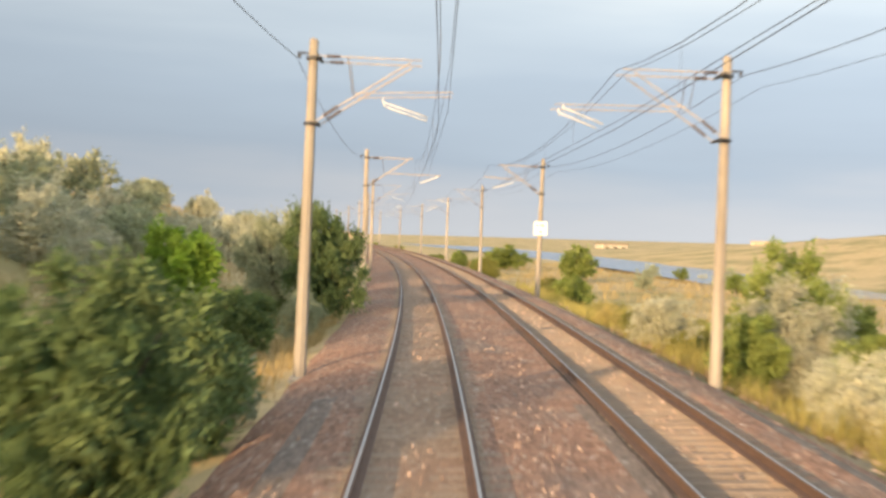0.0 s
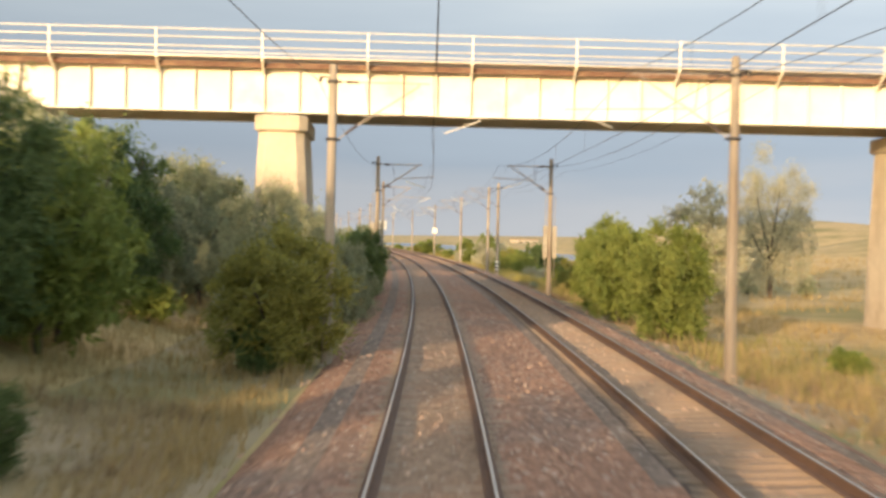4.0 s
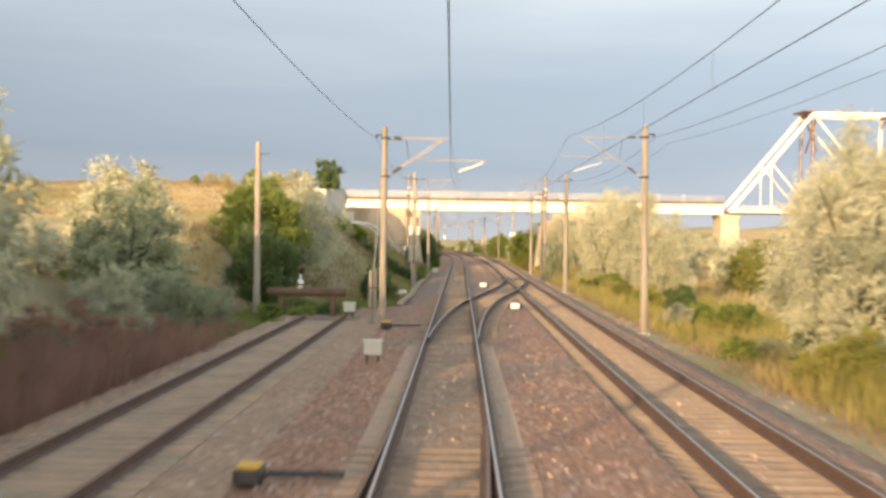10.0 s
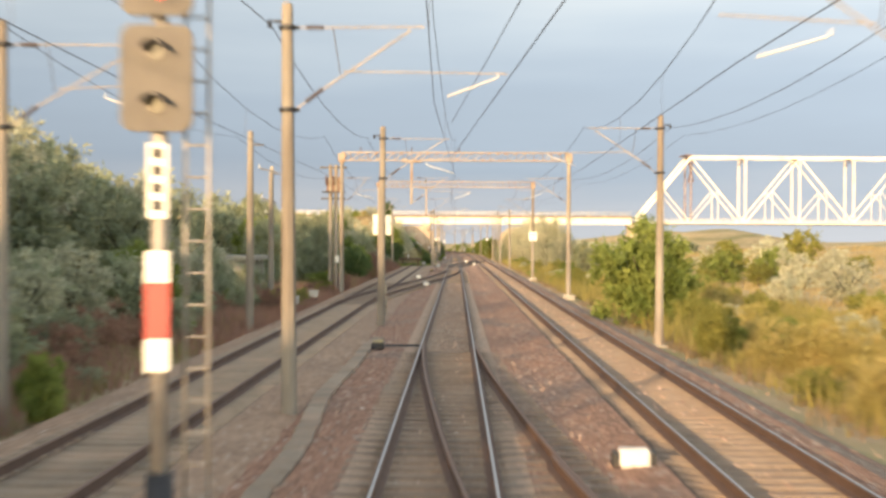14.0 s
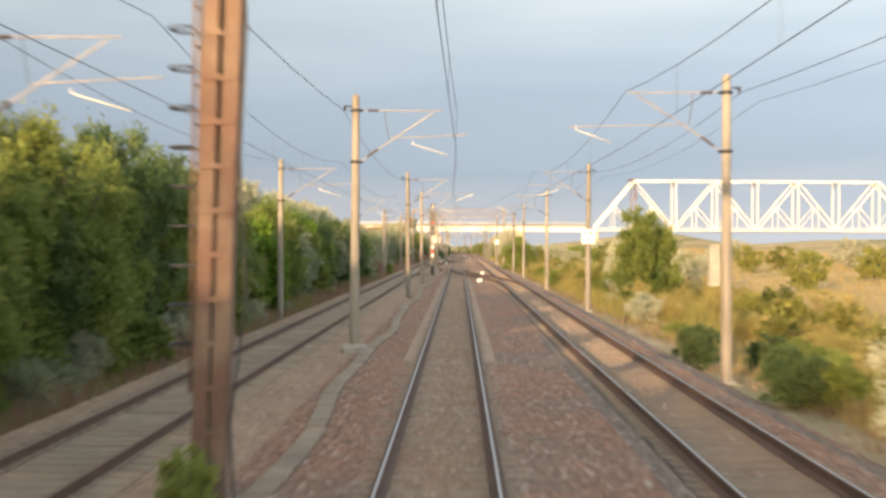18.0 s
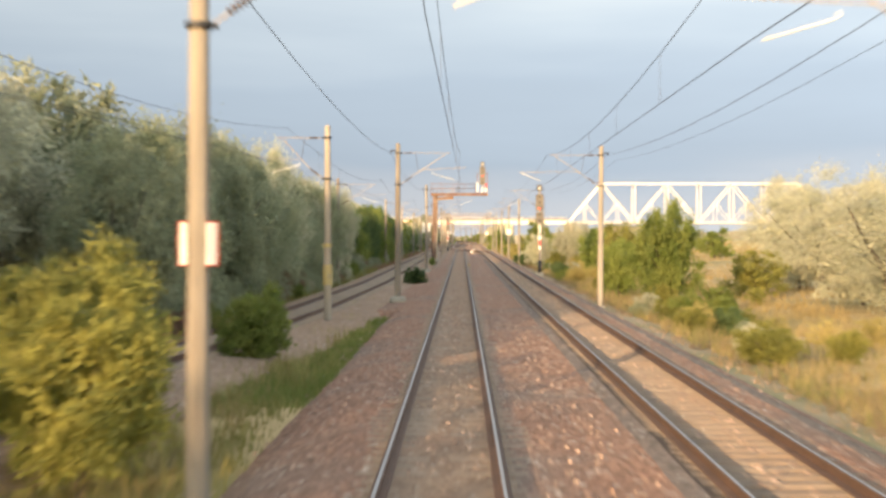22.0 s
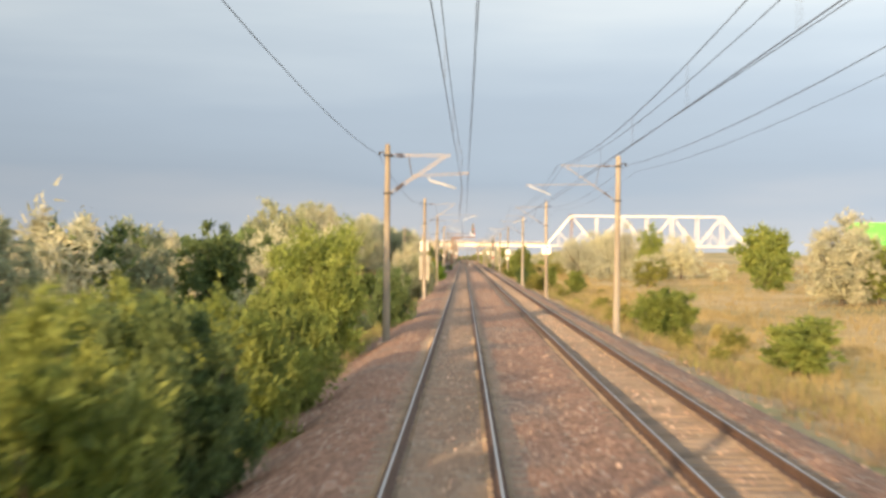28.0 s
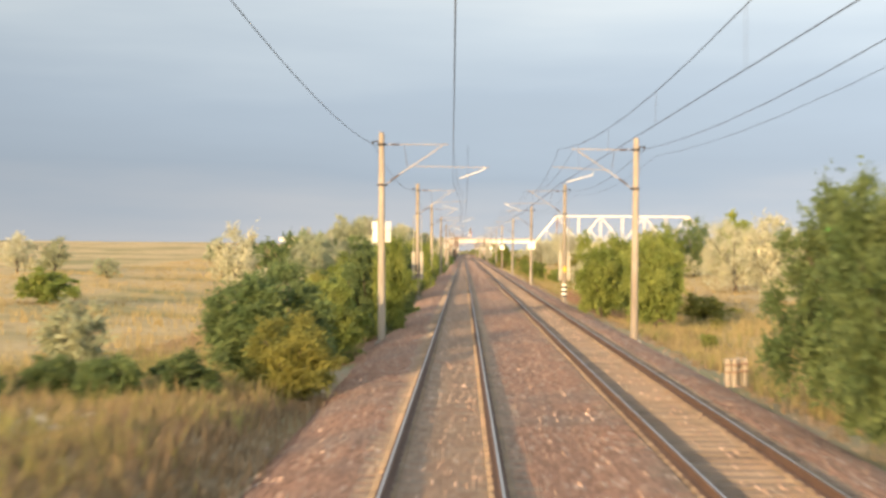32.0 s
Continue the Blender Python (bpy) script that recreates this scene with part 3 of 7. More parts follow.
def bed_kind(s, j):
    """Which fill lies there: sandy between the first rails, shade-darkened between the second, bare sleeper ends by the
    turnouts, grey stone in patches.
    """
    n = noise.noise((s * 0.35, j * 0.6, 8))
    if j in (6, 7, 8, 9):
        return 1
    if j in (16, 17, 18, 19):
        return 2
    if j in (5, 10) and 592 < s < 838:
        return 3
    grey = (330 < s < 600 and j == 15) or (1000 < s < 1130 and j in (3, 15)) or (878 < s + 3 * n < 889 and 1 < j < 14) or (862 < s < 925 and j in (2, 3, 4, 5)) or (300 < s < 1130 and j == 22)
    return 4 if grey else 0


bed.data.polygons.foreach_set("material_index", [bed_kind(100.5 + i, j) for i in range(1600) for j in range(25)])
siding = strip("siding_bed", 431, 860, 1.5, lambda s: [(u_three(s) + a, -0.185 + b - 0.95 * smooth_step(s, 853.5, 858.5) + 0.02 * noise.noise((s, a * 2, 2))) for a, b in ((-3.8, -1.1), (-2.7, -0.45), (-2.0, -0.06), (-1.3, -0.02), (-0.8, -0.075), (0, -0.075), (0.8, -0.075), (1.3, -0.02), (1.9, -0.04), (2.6, -0.12), (3.6, -0.95))], M["path"], "sandy gravel bed of the siding", "ballast")
siding.data.materials.append(M["siding_fill"])
siding.data.polygons.foreach_set("material_index", [1 if q % 10 in (3, 4, 5, 6) else 0 for q in range(len(siding.data.polygons))])


def rail_profile():
    return [(-0.11, -0.172), (-0.10, -0.158), (-0.012, -0.135), (-0.012, -0.045), (-0.036, -0.035), (-0.036, -0.008), (-0.020, 0.0), (0.020, 0.0), (0.036, -0.008), (0.036, -0.035), (0.012, -0.045), (0.012, -0.135), (0.10, -0.158), (0.11, -0.172)]


def rail(s0, s1, u_of, z_of, top_mat, parent, step=4.0, name="rail"):
    """One rail with foot, web and head; the running face is polished or dull."""
    g = Mesh()
    pr = rail_profile()
    k = len(pr)
    n = max(2, int((s1 - s0) / step) + 1)
    for s in np.linspace(s0, s1, n):
        u, z = u_of(s), z_of(s)
        g.v.extend(tuple(P(s, u + a, z + b)) for a, b in pr)
    top = []
    for i in range(n - 1):
        for j in range(k):
            g.f.append((i * k + j, i * k + (j + 1) % k, (i + 1) * k + (j + 1) % k, (i + 1) * k + j))
            top.append(1 if j == 6 else 0)
    me = g.data(name, [M["rail"], top_mat])
    me.polygons.foreach_set("material_index", top)
    return part(name, me, None, parent)


def track(name, s0, s1, u_of, top_mat, label, tilt=True):
    t = thing(name, label=label, category="railway track", kind="structure")
    for side in (-1, 1):
        rail(s0, s1, lambda s, q=side: u_of(s) + q * 0.7525, lambda s, q=side: q * 0.7525 * math.sin(cant(s)) if tilt else -0.02, top_mat, t)
    return t


track_1 = track("track_1", 100, 1700, lambda s: 0.0, M["rail_top"], "main line track with polished rail heads on concrete sleepers")
track_2 = track("track_2", 100, 1700, u_two, M["rail_top"], "second main line track on concrete sleepers")
track_3 = track("track_3", 432, 850, u_three, M["rail_dull"], "rusty siding track on concrete sleepers", tilt=False)


def sleeper_mesh(plain=False):
    g = Mesh()
    pts = ((-1.3, 0.0), (0, -0.02), (1.3, 0.0)) if plain else ((-1.3, 0.0), (-0.95, 0.015), (-0.5, -0.01), (0, -0.02), (0.5, -0.01), (0.95, 0.015), (1.3, 0.0))
    g.loft([[(x, -0.15, -0.12), (x, 0.15, -0.12), (x, 0.115, z - 0.015), (x, 0.095, z), (x, -0.095, z), (x, -0.115, z - 0.015)] for x, z in pts])
    for r in () if plain else (-0.7525, 0.7525):
        for q in (-0.13, 0.13):
            g.box(r + q, 0, 0.0, 0.09, 0.13, 0.045, 0.012)
    return g


SLEEPER = sleeper_mesh().data("sleeper", M["sleeper"])
SHADED_DUSTY_SLEEPER = sleeper_mesh().data("sleeper", M["shaded_dusty_sleeper"])


def sleepers(parent, u_of, s0, s1, near0, near1, pitch=0.56, sink=-0.17, tilt=True, mesh=SLEEPER):
    """Those in the near stretch are pieces of their own; the rest are one body."""
    rest = Mesh()
    base = sleeper_mesh(True)
    for s in np.arange(s0, s1, pitch):
        u = u_of(s)
        a = heading(s) + math.atan((u_of(s + 1) - u_of(s - 1)) / -2.0)
        p = P(s, u, sink + rnd(-0.008, 0.004))
        m = Matrix.Translation(p) @ Matrix.Rotation(a, 4, "Z") @ Matrix.Rotation(-cant(s) if tilt else 0.0, 4, "Y") @ Matrix.Rotation(rnd(-0.008, 0.008), 4, "Z")
        if near0 <= s < near1:
            ob = new("sleeper", mesh)
            ob.parent = parent
            ob.matrix_world = m
        else:
            rest.add([m @ Vector(q) for q in base.v], base.f)
    tagged(part("sleeper_row", rest, mesh.materials[0], parent, "weathered concrete sleepers"), kind="stuff")


# ---------------------------------------------------------------- masts of the overhead line
FOOT = -0.5                                  # ground at the masts, under rail level


def pole(g, x, y, z0, z1, r0, r1, n=8):
    """A tapered round concrete pole with a rounded top."""
    rings = []
    for k in range(7):
        t = k / 6
        rings.append([(x + (r0 + (r1 - r0) * t) * math.cos(a * math.tau / n), y + (r0 + (r1 - r0) * t) * math.sin(a * math.tau / n), z0 + (z1 - z0) * t) for a in range(n)])
    rings.append([(x + r1 * 0.6 * math.cos(a * math.tau / n), y + r1 * 0.6 * math.sin(a * math.tau / n), z1 + 0.05) for a in range(n)])
    g.loft(rings)


def insulator(a, b, r=0.055, sheds=6):
    a, b = Vector(a), Vector(b)
    d = (b - a).normalized()
    s = d.orthogonal().normalized()
    t = d.cross(s)
    steps = [(0.0, 0.45)]
    for k in range(sheds):
        steps += [((k + 0.15) / sheds, 0.45), ((k + 0.2) / sheds, 1.0), ((k + 0.75) / sheds, 0.6), ((k + 0.8) / sheds, 0.45)]
    steps.append((1.0, 0.45))
    return Mesh().loft([[a.lerp(b, f) + (s * math.cos(k * 0.7854) + t * math.sin(k * 0.7854)) * r * q for k in range(8)] for f, q in steps])


def cantilever(t, side, push, dy=0.0, top=6.95, z0=0.0, x0=0.0, reach=2.85, lean=0.14):
    """The hinged bracket that holds the wires; side is the way it points, push tells on which side the steady arm sits."""
    s = side

    def q(x, z, y=0.0):
        return (x0 + s * x, dy + y, z0 + z)
    up, low = top, top - 1.5
    tube = part("upper_tube", Mesh().tube(q(lean, up), q(0.38, up), 0.016).tube(q(0.66, up), q(reach - 0.3, up), 0.017), M["arm"], t)
    strut = part("strut", Mesh().tube(q(lean, low - 0.03), q(0.36, low + 0.13), 0.018).tube(q(0.64, low + 0.34), q(reach - 0.55, up - 0.06), 0.020), M["arm"], t)
    tip = reach + (1.25 if push else 0.45)
    part("upper_insulator", insulator(q(0.36, up), q(0.68, up)), M["insulator"], tube, "brown ribbed insulator", True)
    part("lower_insulator", insulator(q(0.34, low + 0.12), q(0.66, low + 0.36)), M["insulator"], strut, "brown ribbed insulator", True)
    reg = part("registration_tube", Mesh().tube(q(1.05, low + 0.68), q(tip, low + 0.80 if not push else low + 0.62), 0.014), M["arm"], t)
    part("hanger", Mesh().tube(q(0.85, up), q(0.98, low + 0.64), 0.010, n=6), M["wire"], t)
    a, b = (q(reach + 1.05, low + 0.52), q(reach + 0.12, low + 0.2)) if push else (q(reach - 1.15, low + 0.48), q(reach - 0.12, low + 0.2))
    part("steady_arm", Mesh().path([(a[0], a[1], a[2] + 0.12), (a[0] + (a[0] - b[0]) * 0.02, a[1], a[2] + 0.04), (a[0] + (b[0] - a[0]) * 0.08, a[1], a[2]), b], 0.017, 6), M["white_steel"], reg, "pale aluminium steady arm", True)


def mast(name, side, push=False, twin=False, high=7.35, label="", plates=0, feeder=True, foot=False, reach=2.85):
    """A concrete catenary mast; side 1 points to the right, -1 to the left. Its origin is on the ground."""
    t = thing(name, label=label or "weathered concrete catenary mast with bracket arms", category="catenary mast", group="catenary masts")
    g = Mesh()
    pole(g, 0, 0, -0.3, high - FOOT, 0.155, 0.105, 8)
    part("pole", g, M["concrete"], t, "tapered grey-brown concrete pole")
    part("footing", Mesh().box(0, 0, -0.5, 0.5 if not foot else 0.74, 0.5 if not foot else 0.74, 0.44 if not foot else 1.0, 0.05 if not foot else 0.1), M["footing"], t, "square concrete footing")
    z0 = -FOOT
    for z in (high - 0.42, high - 1.95):
        part("clamp", Mesh().turned([(0.155, -0.04), (0.165, -0.03), (0.165, 0.03), (0.155, 0.04)], 12, (0, 0, z + z0)).box(side * 0.17, 0, z + z0 - 0.03, 0.10, 0.06, 0.06), M["dark"], t, "dark steel clamp", True)
    for k in ((-0.55, 0.55) if twin else (0.0,)):
        cantilever(t, side, push, k, high - 0.42, z0, reach=reach)
    if twin:
        for z in (high - 0.42, high - 1.95):
            part("cross_bar", Mesh().beam((side * 0.16, -0.6, z + z0), (side * 0.16, 0.6, z + z0), 0.06, 0.06), M["dark"], t)
    if feeder:
        part("feeder_bracket", Mesh().tube((0, 0, high - 0.3 + z0), (-side * 0.36, 0, high - 0.3 + z0), 0.025).tube((-side * 0.33, 0, high - 0.3 + z0), (-side * 0.33, 0, high - 0.42 + z0), 0.04), M["dark"], t, smooth=True)
    for z, hh in {2: ((3.22, 0.78),), 4: ((2.6, 0.5),), 3: ((3.16, 0.58),)}.get(plates, ()):
        for q in (-1, 1):
            p = part("side_plate", Mesh().box(0, 0, 0, 0.24 if plates != 4 else 0.15, 0.03, hh, 0.008), M["white"], t, "white enamel number plate")
            p.matrix_local = pose(q * (0.25 if plates != 4 else 0.165), -0.05, z + z0, 0, 0, q * (36 if plates != 4 else 52))
            part("plate_bar", Mesh().beam((q * 0.1, 0, z + hh * 0.56 + z0), (q * (0.34 if plates != 4 else 0.2), -0.02, z + hh * 0.56 + z0), 0.03, 0.05), M["dark"], t)
            if plates == 4:
                part("plate_rim", Mesh().box(q * 0.085, 0, -0.012, 0.02, 0.04, hh + 0.024).box(0, 0, -0.014, 0.15, 0.04, 0.014).box(0, 0, hh, 0.15, 0.04, 0.014), M["red"], p, "thin red rim")
    if plates == 3:
        for q in (-1, 1):
            for k in range(7):
                part("weight", Mesh().box(q * 0.2, -0.16, 1.42 + z0 + k * 0.158, 0.30, 0.26, 0.15, 0.02), M["footing"], t, "grey concrete tensioning weight")
            part("weight_rod", Mesh().tube((q * 0.2, -0.16, 1.3 + z0), (q * 0.2, -0.16, 3.1 + z0), 0.02).tube((0, 0, 3.1 + z0), (q * 0.2, -0.16, 3.1 + z0), 0.025), M["steel"], t, smooth=True)
    if plates == 1:
        sp = part("sign_plate", Mesh().box(0, -0.21, 3.05 + z0, 0.74, 0.03, 0.78, 0.01), M["white"], t, "white kilometre plate")
        for x, z, w in ((-0.2, 3.55, 0.07), (-0.03, 3.55, 0.04), (0.12, 3.55, 0.14), (0.0, 3.2, 0.12)):
            part("lettering", Mesh().box(x, -0.2285, z + z0, w, 0.006, 0.12), M["signal_face"], sp, "dark bars of unreadable writing")
        part("plate_bracket", Mesh().beam((0, -0.12, 3.3 + z0), (0, -0.2, 3.3 + z0), 0.4, 0.04), M["dark"], t)
    return t


def weights(t, z0, low):
    """The stack of tensioning weights that hangs beside a mast."""
    for q in (-1, 1):
        part("weight_frame", Mesh().tube((q * 0.27, -0.05, 0.6 + z0), (q * 0.27, -0.05, 5.2 + z0), 0.025).tube((0, 0, 5.2 + z0), (q * 0.27, -0.05, 5.2 + z0), 0.025).tube((0, 0, 3.9 + z0), (q * 0.27, -0.05, 3.9 + z0), 0.02), M["steel"], t, smooth=True)
        for k in range(11):
            part("weight", Mesh().box(q * 0.27, -0.05, low + z0 + k * 0.168, 0.23, 0.23, 0.162, 0.012), M["footing"], t)


LEFT = (178.5, 216.2, 255.5, 303.7, 353.3, 400.7, 450.4, 497.6, 548.2, 595.6, 636.0, 664.6, 703.0, 728.6, 852.1, 887.4, 928.8, 974.3, 1017.7, 1058.6, 1094.8, 1135.9, 1176.3, 1218, 1260, 1302, 1346, 1390)
RIGHT = (180.5, 216.0, 259.0, 309.2, 358.2, 401.6, 453.2, 499.5, 549.0, 591.0, 627.4, 660.2, 697.6, 723.8, 850.1, 887.4, 912.7, 929.8, 974.3, 1014.7, 1057.1, 1092.9, 1102.7, 1135.9, 1178.3, 1220.7, 1263, 1305, 1348, 1392)
TWINS = (303.7, 1058.6, 1057.1, 1094.8, 1135.9, 852.1, 1178.3, 1176.3)
PAIR_PLATES = (178.5, 353.3, 450.4, 548.2, 728.6, 887.4, 1094.8)
KM_PLATES = (259.0, 453.2, 627.4, 974.3, 1178.3, 358.2)
WEIGHTS = (216.2, 216.0, 353.3, 1058.6, 1057.1)
made = {}


def put_mast(s, u, side, push, twin, plates, weighted, reach=2.85):
    foot = side > 0 and 480 < s < 610
    low = 1.7 if s > 1000 else 0.95
    key = (side, push, twin, plates, weighted and low, reach, foot)
    lean = random.Random(int(s * 10) + side)
    place = at(s, u, FOOT) @ pose(0, 0, 0, lean.uniform(-0.5, 0.5), lean.uniform(-0.5, 0.5), 0)
    if key not in made:
        label = "concrete mast with " + ("two brackets" if twin else "one bracket arm") + (" and weights" if weighted else "") + {0: "", 1: " and kilometre plate", 2: " and white plates", 3: ", plates and hanging weights", 4: " and small plates"}[plates]
        t = made[key] = mast("catenary_mast", side, push, twin, label=label, plates=plates, reach=reach, foot=foot)
        if weighted:
            weights(t, -FOOT, low)
        t.matrix_world = place
    else:
        t = copy_thing(made[key], place)
    return t


for i, s in enumerate(LEFT):
    put_mast(s, -2.65 if s == 728.6 else -2.85 if s < 890 or s > 990 else -2.95, 1, i % 2 == 0, s in TWINS, 3 if s == 887.4 else 4 if s == 450.4 else 2 if s in PAIR_PLATES else 0, s in WEIGHTS)
for i, s in enumerate(RIGHT):
    t = put_mast(s, u_two(s) + 2.83, -1, i % 2 == 1, s in TWINS, 1 if s in KM_PLATES else 0, s in WEIGHTS)
    if s in (216.0, 1092.9):
        for k in range(6):
            part("foot_band", Mesh().turned([(0.172, 0), (0.170, 0.15)], 10, (0, 0, 0.32 + k * 0.15)), M["white"] if k % 2 else M["black"], t, "painted black and white foot band")
    if s == 216.0:
        part("diamond_plate", Mesh().loft([[(0, y, 1.95), (0.18, y, 2.2), (0, y, 2.45), (-0.18, y, 2.2)] for y in (-0.26, -0.235)]), M["yellow"], t, "yellow diamond plate")
    if s == 591.0:
        part("side_box", Mesh().box(-0.33, -0.05, 2.4, 0.28, 0.22, 1.1, 0.015), M["footing"], t, "pale box strapped beside the mast")
    if s == 1102.7:
        ring = [Vector((0.16 * math.cos(a * 0.3927), -0.16, 3.7 + 0.24 * math.sin(a * 0.3927))) for a in range(17)]
        part("cable_coil", Mesh().path(ring + [Vector((0.1, -0.16, 2.4)), Vector((0.08, -0.18, 0.3))], 0.022, 6), M["dark"], t, "coiled black cable")
    if s == 453.2:
        part("small_plate", Mesh().loft([[(-0.22, y, 2.72), (0.22, y, 2.72), (0.22, y, 2.95), (0, y, 3.2), (-0.22, y, 2.95)] for y in (-0.22, -0.19)]), M["white"], t, "small white house-shaped plate")


# ---------------------------------------------------------------- wires
def span(g, a, b, sag, r, n=8):
    a, b = Vector(a), Vector(b)
    pts = [a.lerp(b, k / n) - Vector((0, 0, sag * 4 * (k / n) * (1 - k / n))) for k in range(n + 1)]
    g.path(pts, r, 4)
    return pts


def overhead(stations, u_of, name, label, side):
    t = thing(name, label=label, category="overhead wire", group="overhead line")
    dropper, above, below, back = Mesh(), [], [], []
    for i, (s, e) in enumerate(zip(stations, stations[1:])):
        za, zb = 0.18 if i % 2 else -0.18, -0.18 if i % 2 else 0.18
        n = max(6, round((e - s) / 4))
        up = [P(s + (e - s) * k / n, u_of(s + (e - s) * k / n) + za + (zb - za) * k / n, 6.95 - 0.75 * 4 * (k / n) * (1 - k / n)) for k in range(n + 1)]
        dn = [P(s + (e - s) * k / n, u_of(s + (e - s) * k / n) + za + (zb - za) * k / n, 5.55) for k in range(n + 1)]
        for k in range(2, n - 1, 2):
            dropper.tube(up[k], dn[k], 0.004, n=4)
        above += up[:-1]
        below += dn[:-1]
        back += [P(s, u_of(s) + side * 3.2, 6.95).lerp(P(e, u_of(e) + side * 3.2, 6.95), k / 8) - Vector((0, 0, 2.0 * (k / 8) * (1 - k / 8))) for k in range(8)]
    part("carrier_wire", Mesh().path(above, 0.008, 4), M["wire"], t)
    part("contact_wire", Mesh().path(below, 0.008, 4), M["wire"], t)
    tagged(part("dropper_row", dropper, M["wire"], t), kind="stuff")
    part("return_wire", Mesh().path(back, 0.009, 4), M["wire"], t)
    for s, e in zip(stations, stations[1:]):
        runs = [(3.65, 6.7, 0.5, 0.006)] if side > 0 else []
        if 170 < s < 345 or 1050 < s < 1170:
            runs += [(0.4, 6.9, 0.6, 0.007), (0.4, 5.85, 0.0, 0.007)]
        for off, z, sag, r in runs:
            g = Mesh()
            span(g, P(s, u_of(s) + off, z), P(e, u_of(e) + off, z), sag, r)
            part("second_wire", g, M["wire"], t)


POSTS_L = sorted(LEFT + (760.2, 799.1, 140.0, 104.0))
POSTS_R = sorted(RIGHT + (760.2, 799.1, 140.0, 104.0))
overhead(POSTS_L, lambda s: 0.0, "overhead_line", "dark overhead contact and carrier wires above the first track", -1)
overhead(POSTS_R, u_two, "overhead_line", "dark overhead contact and carrier wires above the second track", 1)

overhead((447.7, 483.3, 527.4, 580.0, 619.0, 661.0, 702.9, 728.0, 760.2, 799.1), u_three, "overhead_line", "dark overhead contact and carrier wires above the siding", -1)


def section_insulator(s, u):
    """Ribbed bars and runners let into a wire, hung on two droppers."""
    t = thing("section_insulator", at(s, u, 5.5), "pale ribbed section insulator hanging in the crossover wire", "insulator")
    for x in (-0.16, 0.16):
        part("insulator_bar", insulator((x, -0.45, 0.08), (x, 0.45, 0.08), 0.06, 7), M["footing"], t, smooth=True)
        part("runner", Mesh().path([(x * 0.4, -0.95, 0.04), (x * 1.5, -0.5, -0.02), (x * 1.5, 0.5, -0.02), (x * 0.4, 0.95, 0.04)], 0.016, 6), M["steel"], t)
        part("dropper", Mesh().tube((x, 0, 0.1), (x * 0.6, 0, 1.05), 0.008, n=5), M["wire"], t)
    part("cross_bar", Mesh().box(0, -0.5, 0.02, 0.5, 0.05, 0.08, 0.01).box(0, 0.5, 0.02, 0.5, 0.05, 0.08, 0.01), M["steel"], t)


section_insulator(679.0, 2.15)
cross = thing("crossover_wire", label="dark wire over the crossover between the main tracks", category="overhead wire", group="overhead line")
for z, sag in ((6.6, 0.25), (5.53, 0.0)):
    g = Mesh()
    span(g, P(636, 4.3, z), P(718, 0.1, z), sag, 0.008, 16)
    part("wire", g, M["wire"], cross)


# ---------------------------------------------------------------- the girder bridge and the truss bridge
BX, BY, BSLOPE = 0.0, 1042.0, 0.06           # where its near face crosses the line, and its skew
BANG = math.degrees(math.atan(BSLOPE))
DECK = 8.3                                   # underside of the girders


def girder_bridge():
    t = thing("girder_bridge", pose(BX, BY, 0, 0, 0, BANG), "white plate-girder bridge on concrete piers with a pipe railing", "bridge")
    x0, x1 = -130.0, 50.0
    for y in (0.0, 5.0):
        part("girder", Mesh().box((x0 + x1) / 2, y, DECK, x1 - x0, 0.03, 2.1), M["white_steel"], t, "white riveted plate girder")
        part("bottom_flange", Mesh().box((x0 + x1) / 2, y, DECK - 0.06, x1 - x0, 0.55, 0.06), M["white_steel"], t)
        part("top_flange", Mesh().box((x0 + x1) / 2, y, DECK + 2.1, x1 - x0, 0.55, 0.06), M["white_steel"], t)
    n = int((x1 - x0) / 1.55)
    for k in range(n + 1):
        x = x0 + k * 1.55
        part("stiffener", Mesh().box(x, -0.12, DECK + 0.03, 0.07, 0.22, 2.04), M["white_steel"], t)
        if k % 3 == 0:
            part("bracket", Mesh().beam((x, -0.05, DECK + 1.55), (x, -1.15, DECK + 2.2), 0.1, 0.1).box(x, -0.6, DECK + 2.14, 0.1, 1.2, 0.1), M["white_steel"], t)
            part("railing_post", Mesh().box(x, -1.2, DECK + 2.25, 0.08, 0.08, 1.2), M["white_steel"], t)
    # added dark strip that draws the shadow line below the walkway
    part("edge_beam", Mesh().box((x0 + x1) / 2, -0.62, DECK + 1.88, x1 - x0, 0.08, 0.24), M["rust"], t, "rust-coloured strip in place of the shadow under the walkway")
    part("walkway", Mesh().box((x0 + x1) / 2, -0.65, DECK + 2.24, x1 - x0, 1.2, 0.08), M["steel"], t, "narrow steel walkway")
    part("deck", Mesh().box((x0 + x1) / 2, 2.5, DECK + 2.13, x1 - x0, 4.6, 0.25), M["old_concrete"], t)
    for z in (0.45, 0.85, 1.2):
        part("railing_bar", Mesh().tube((x0, -1.2, DECK + 2.25 + z), (x1, -1.2, DECK + 2.25 + z), 0.035), M["white_steel"], t, smooth=True)
        part("railing_bar", Mesh().tube((x0, 6.1, DECK + 2.25 + z), (x1, 6.1, DECK + 2.25 + z), 0.035), M["white_steel"], t, smooth=True)
    return t


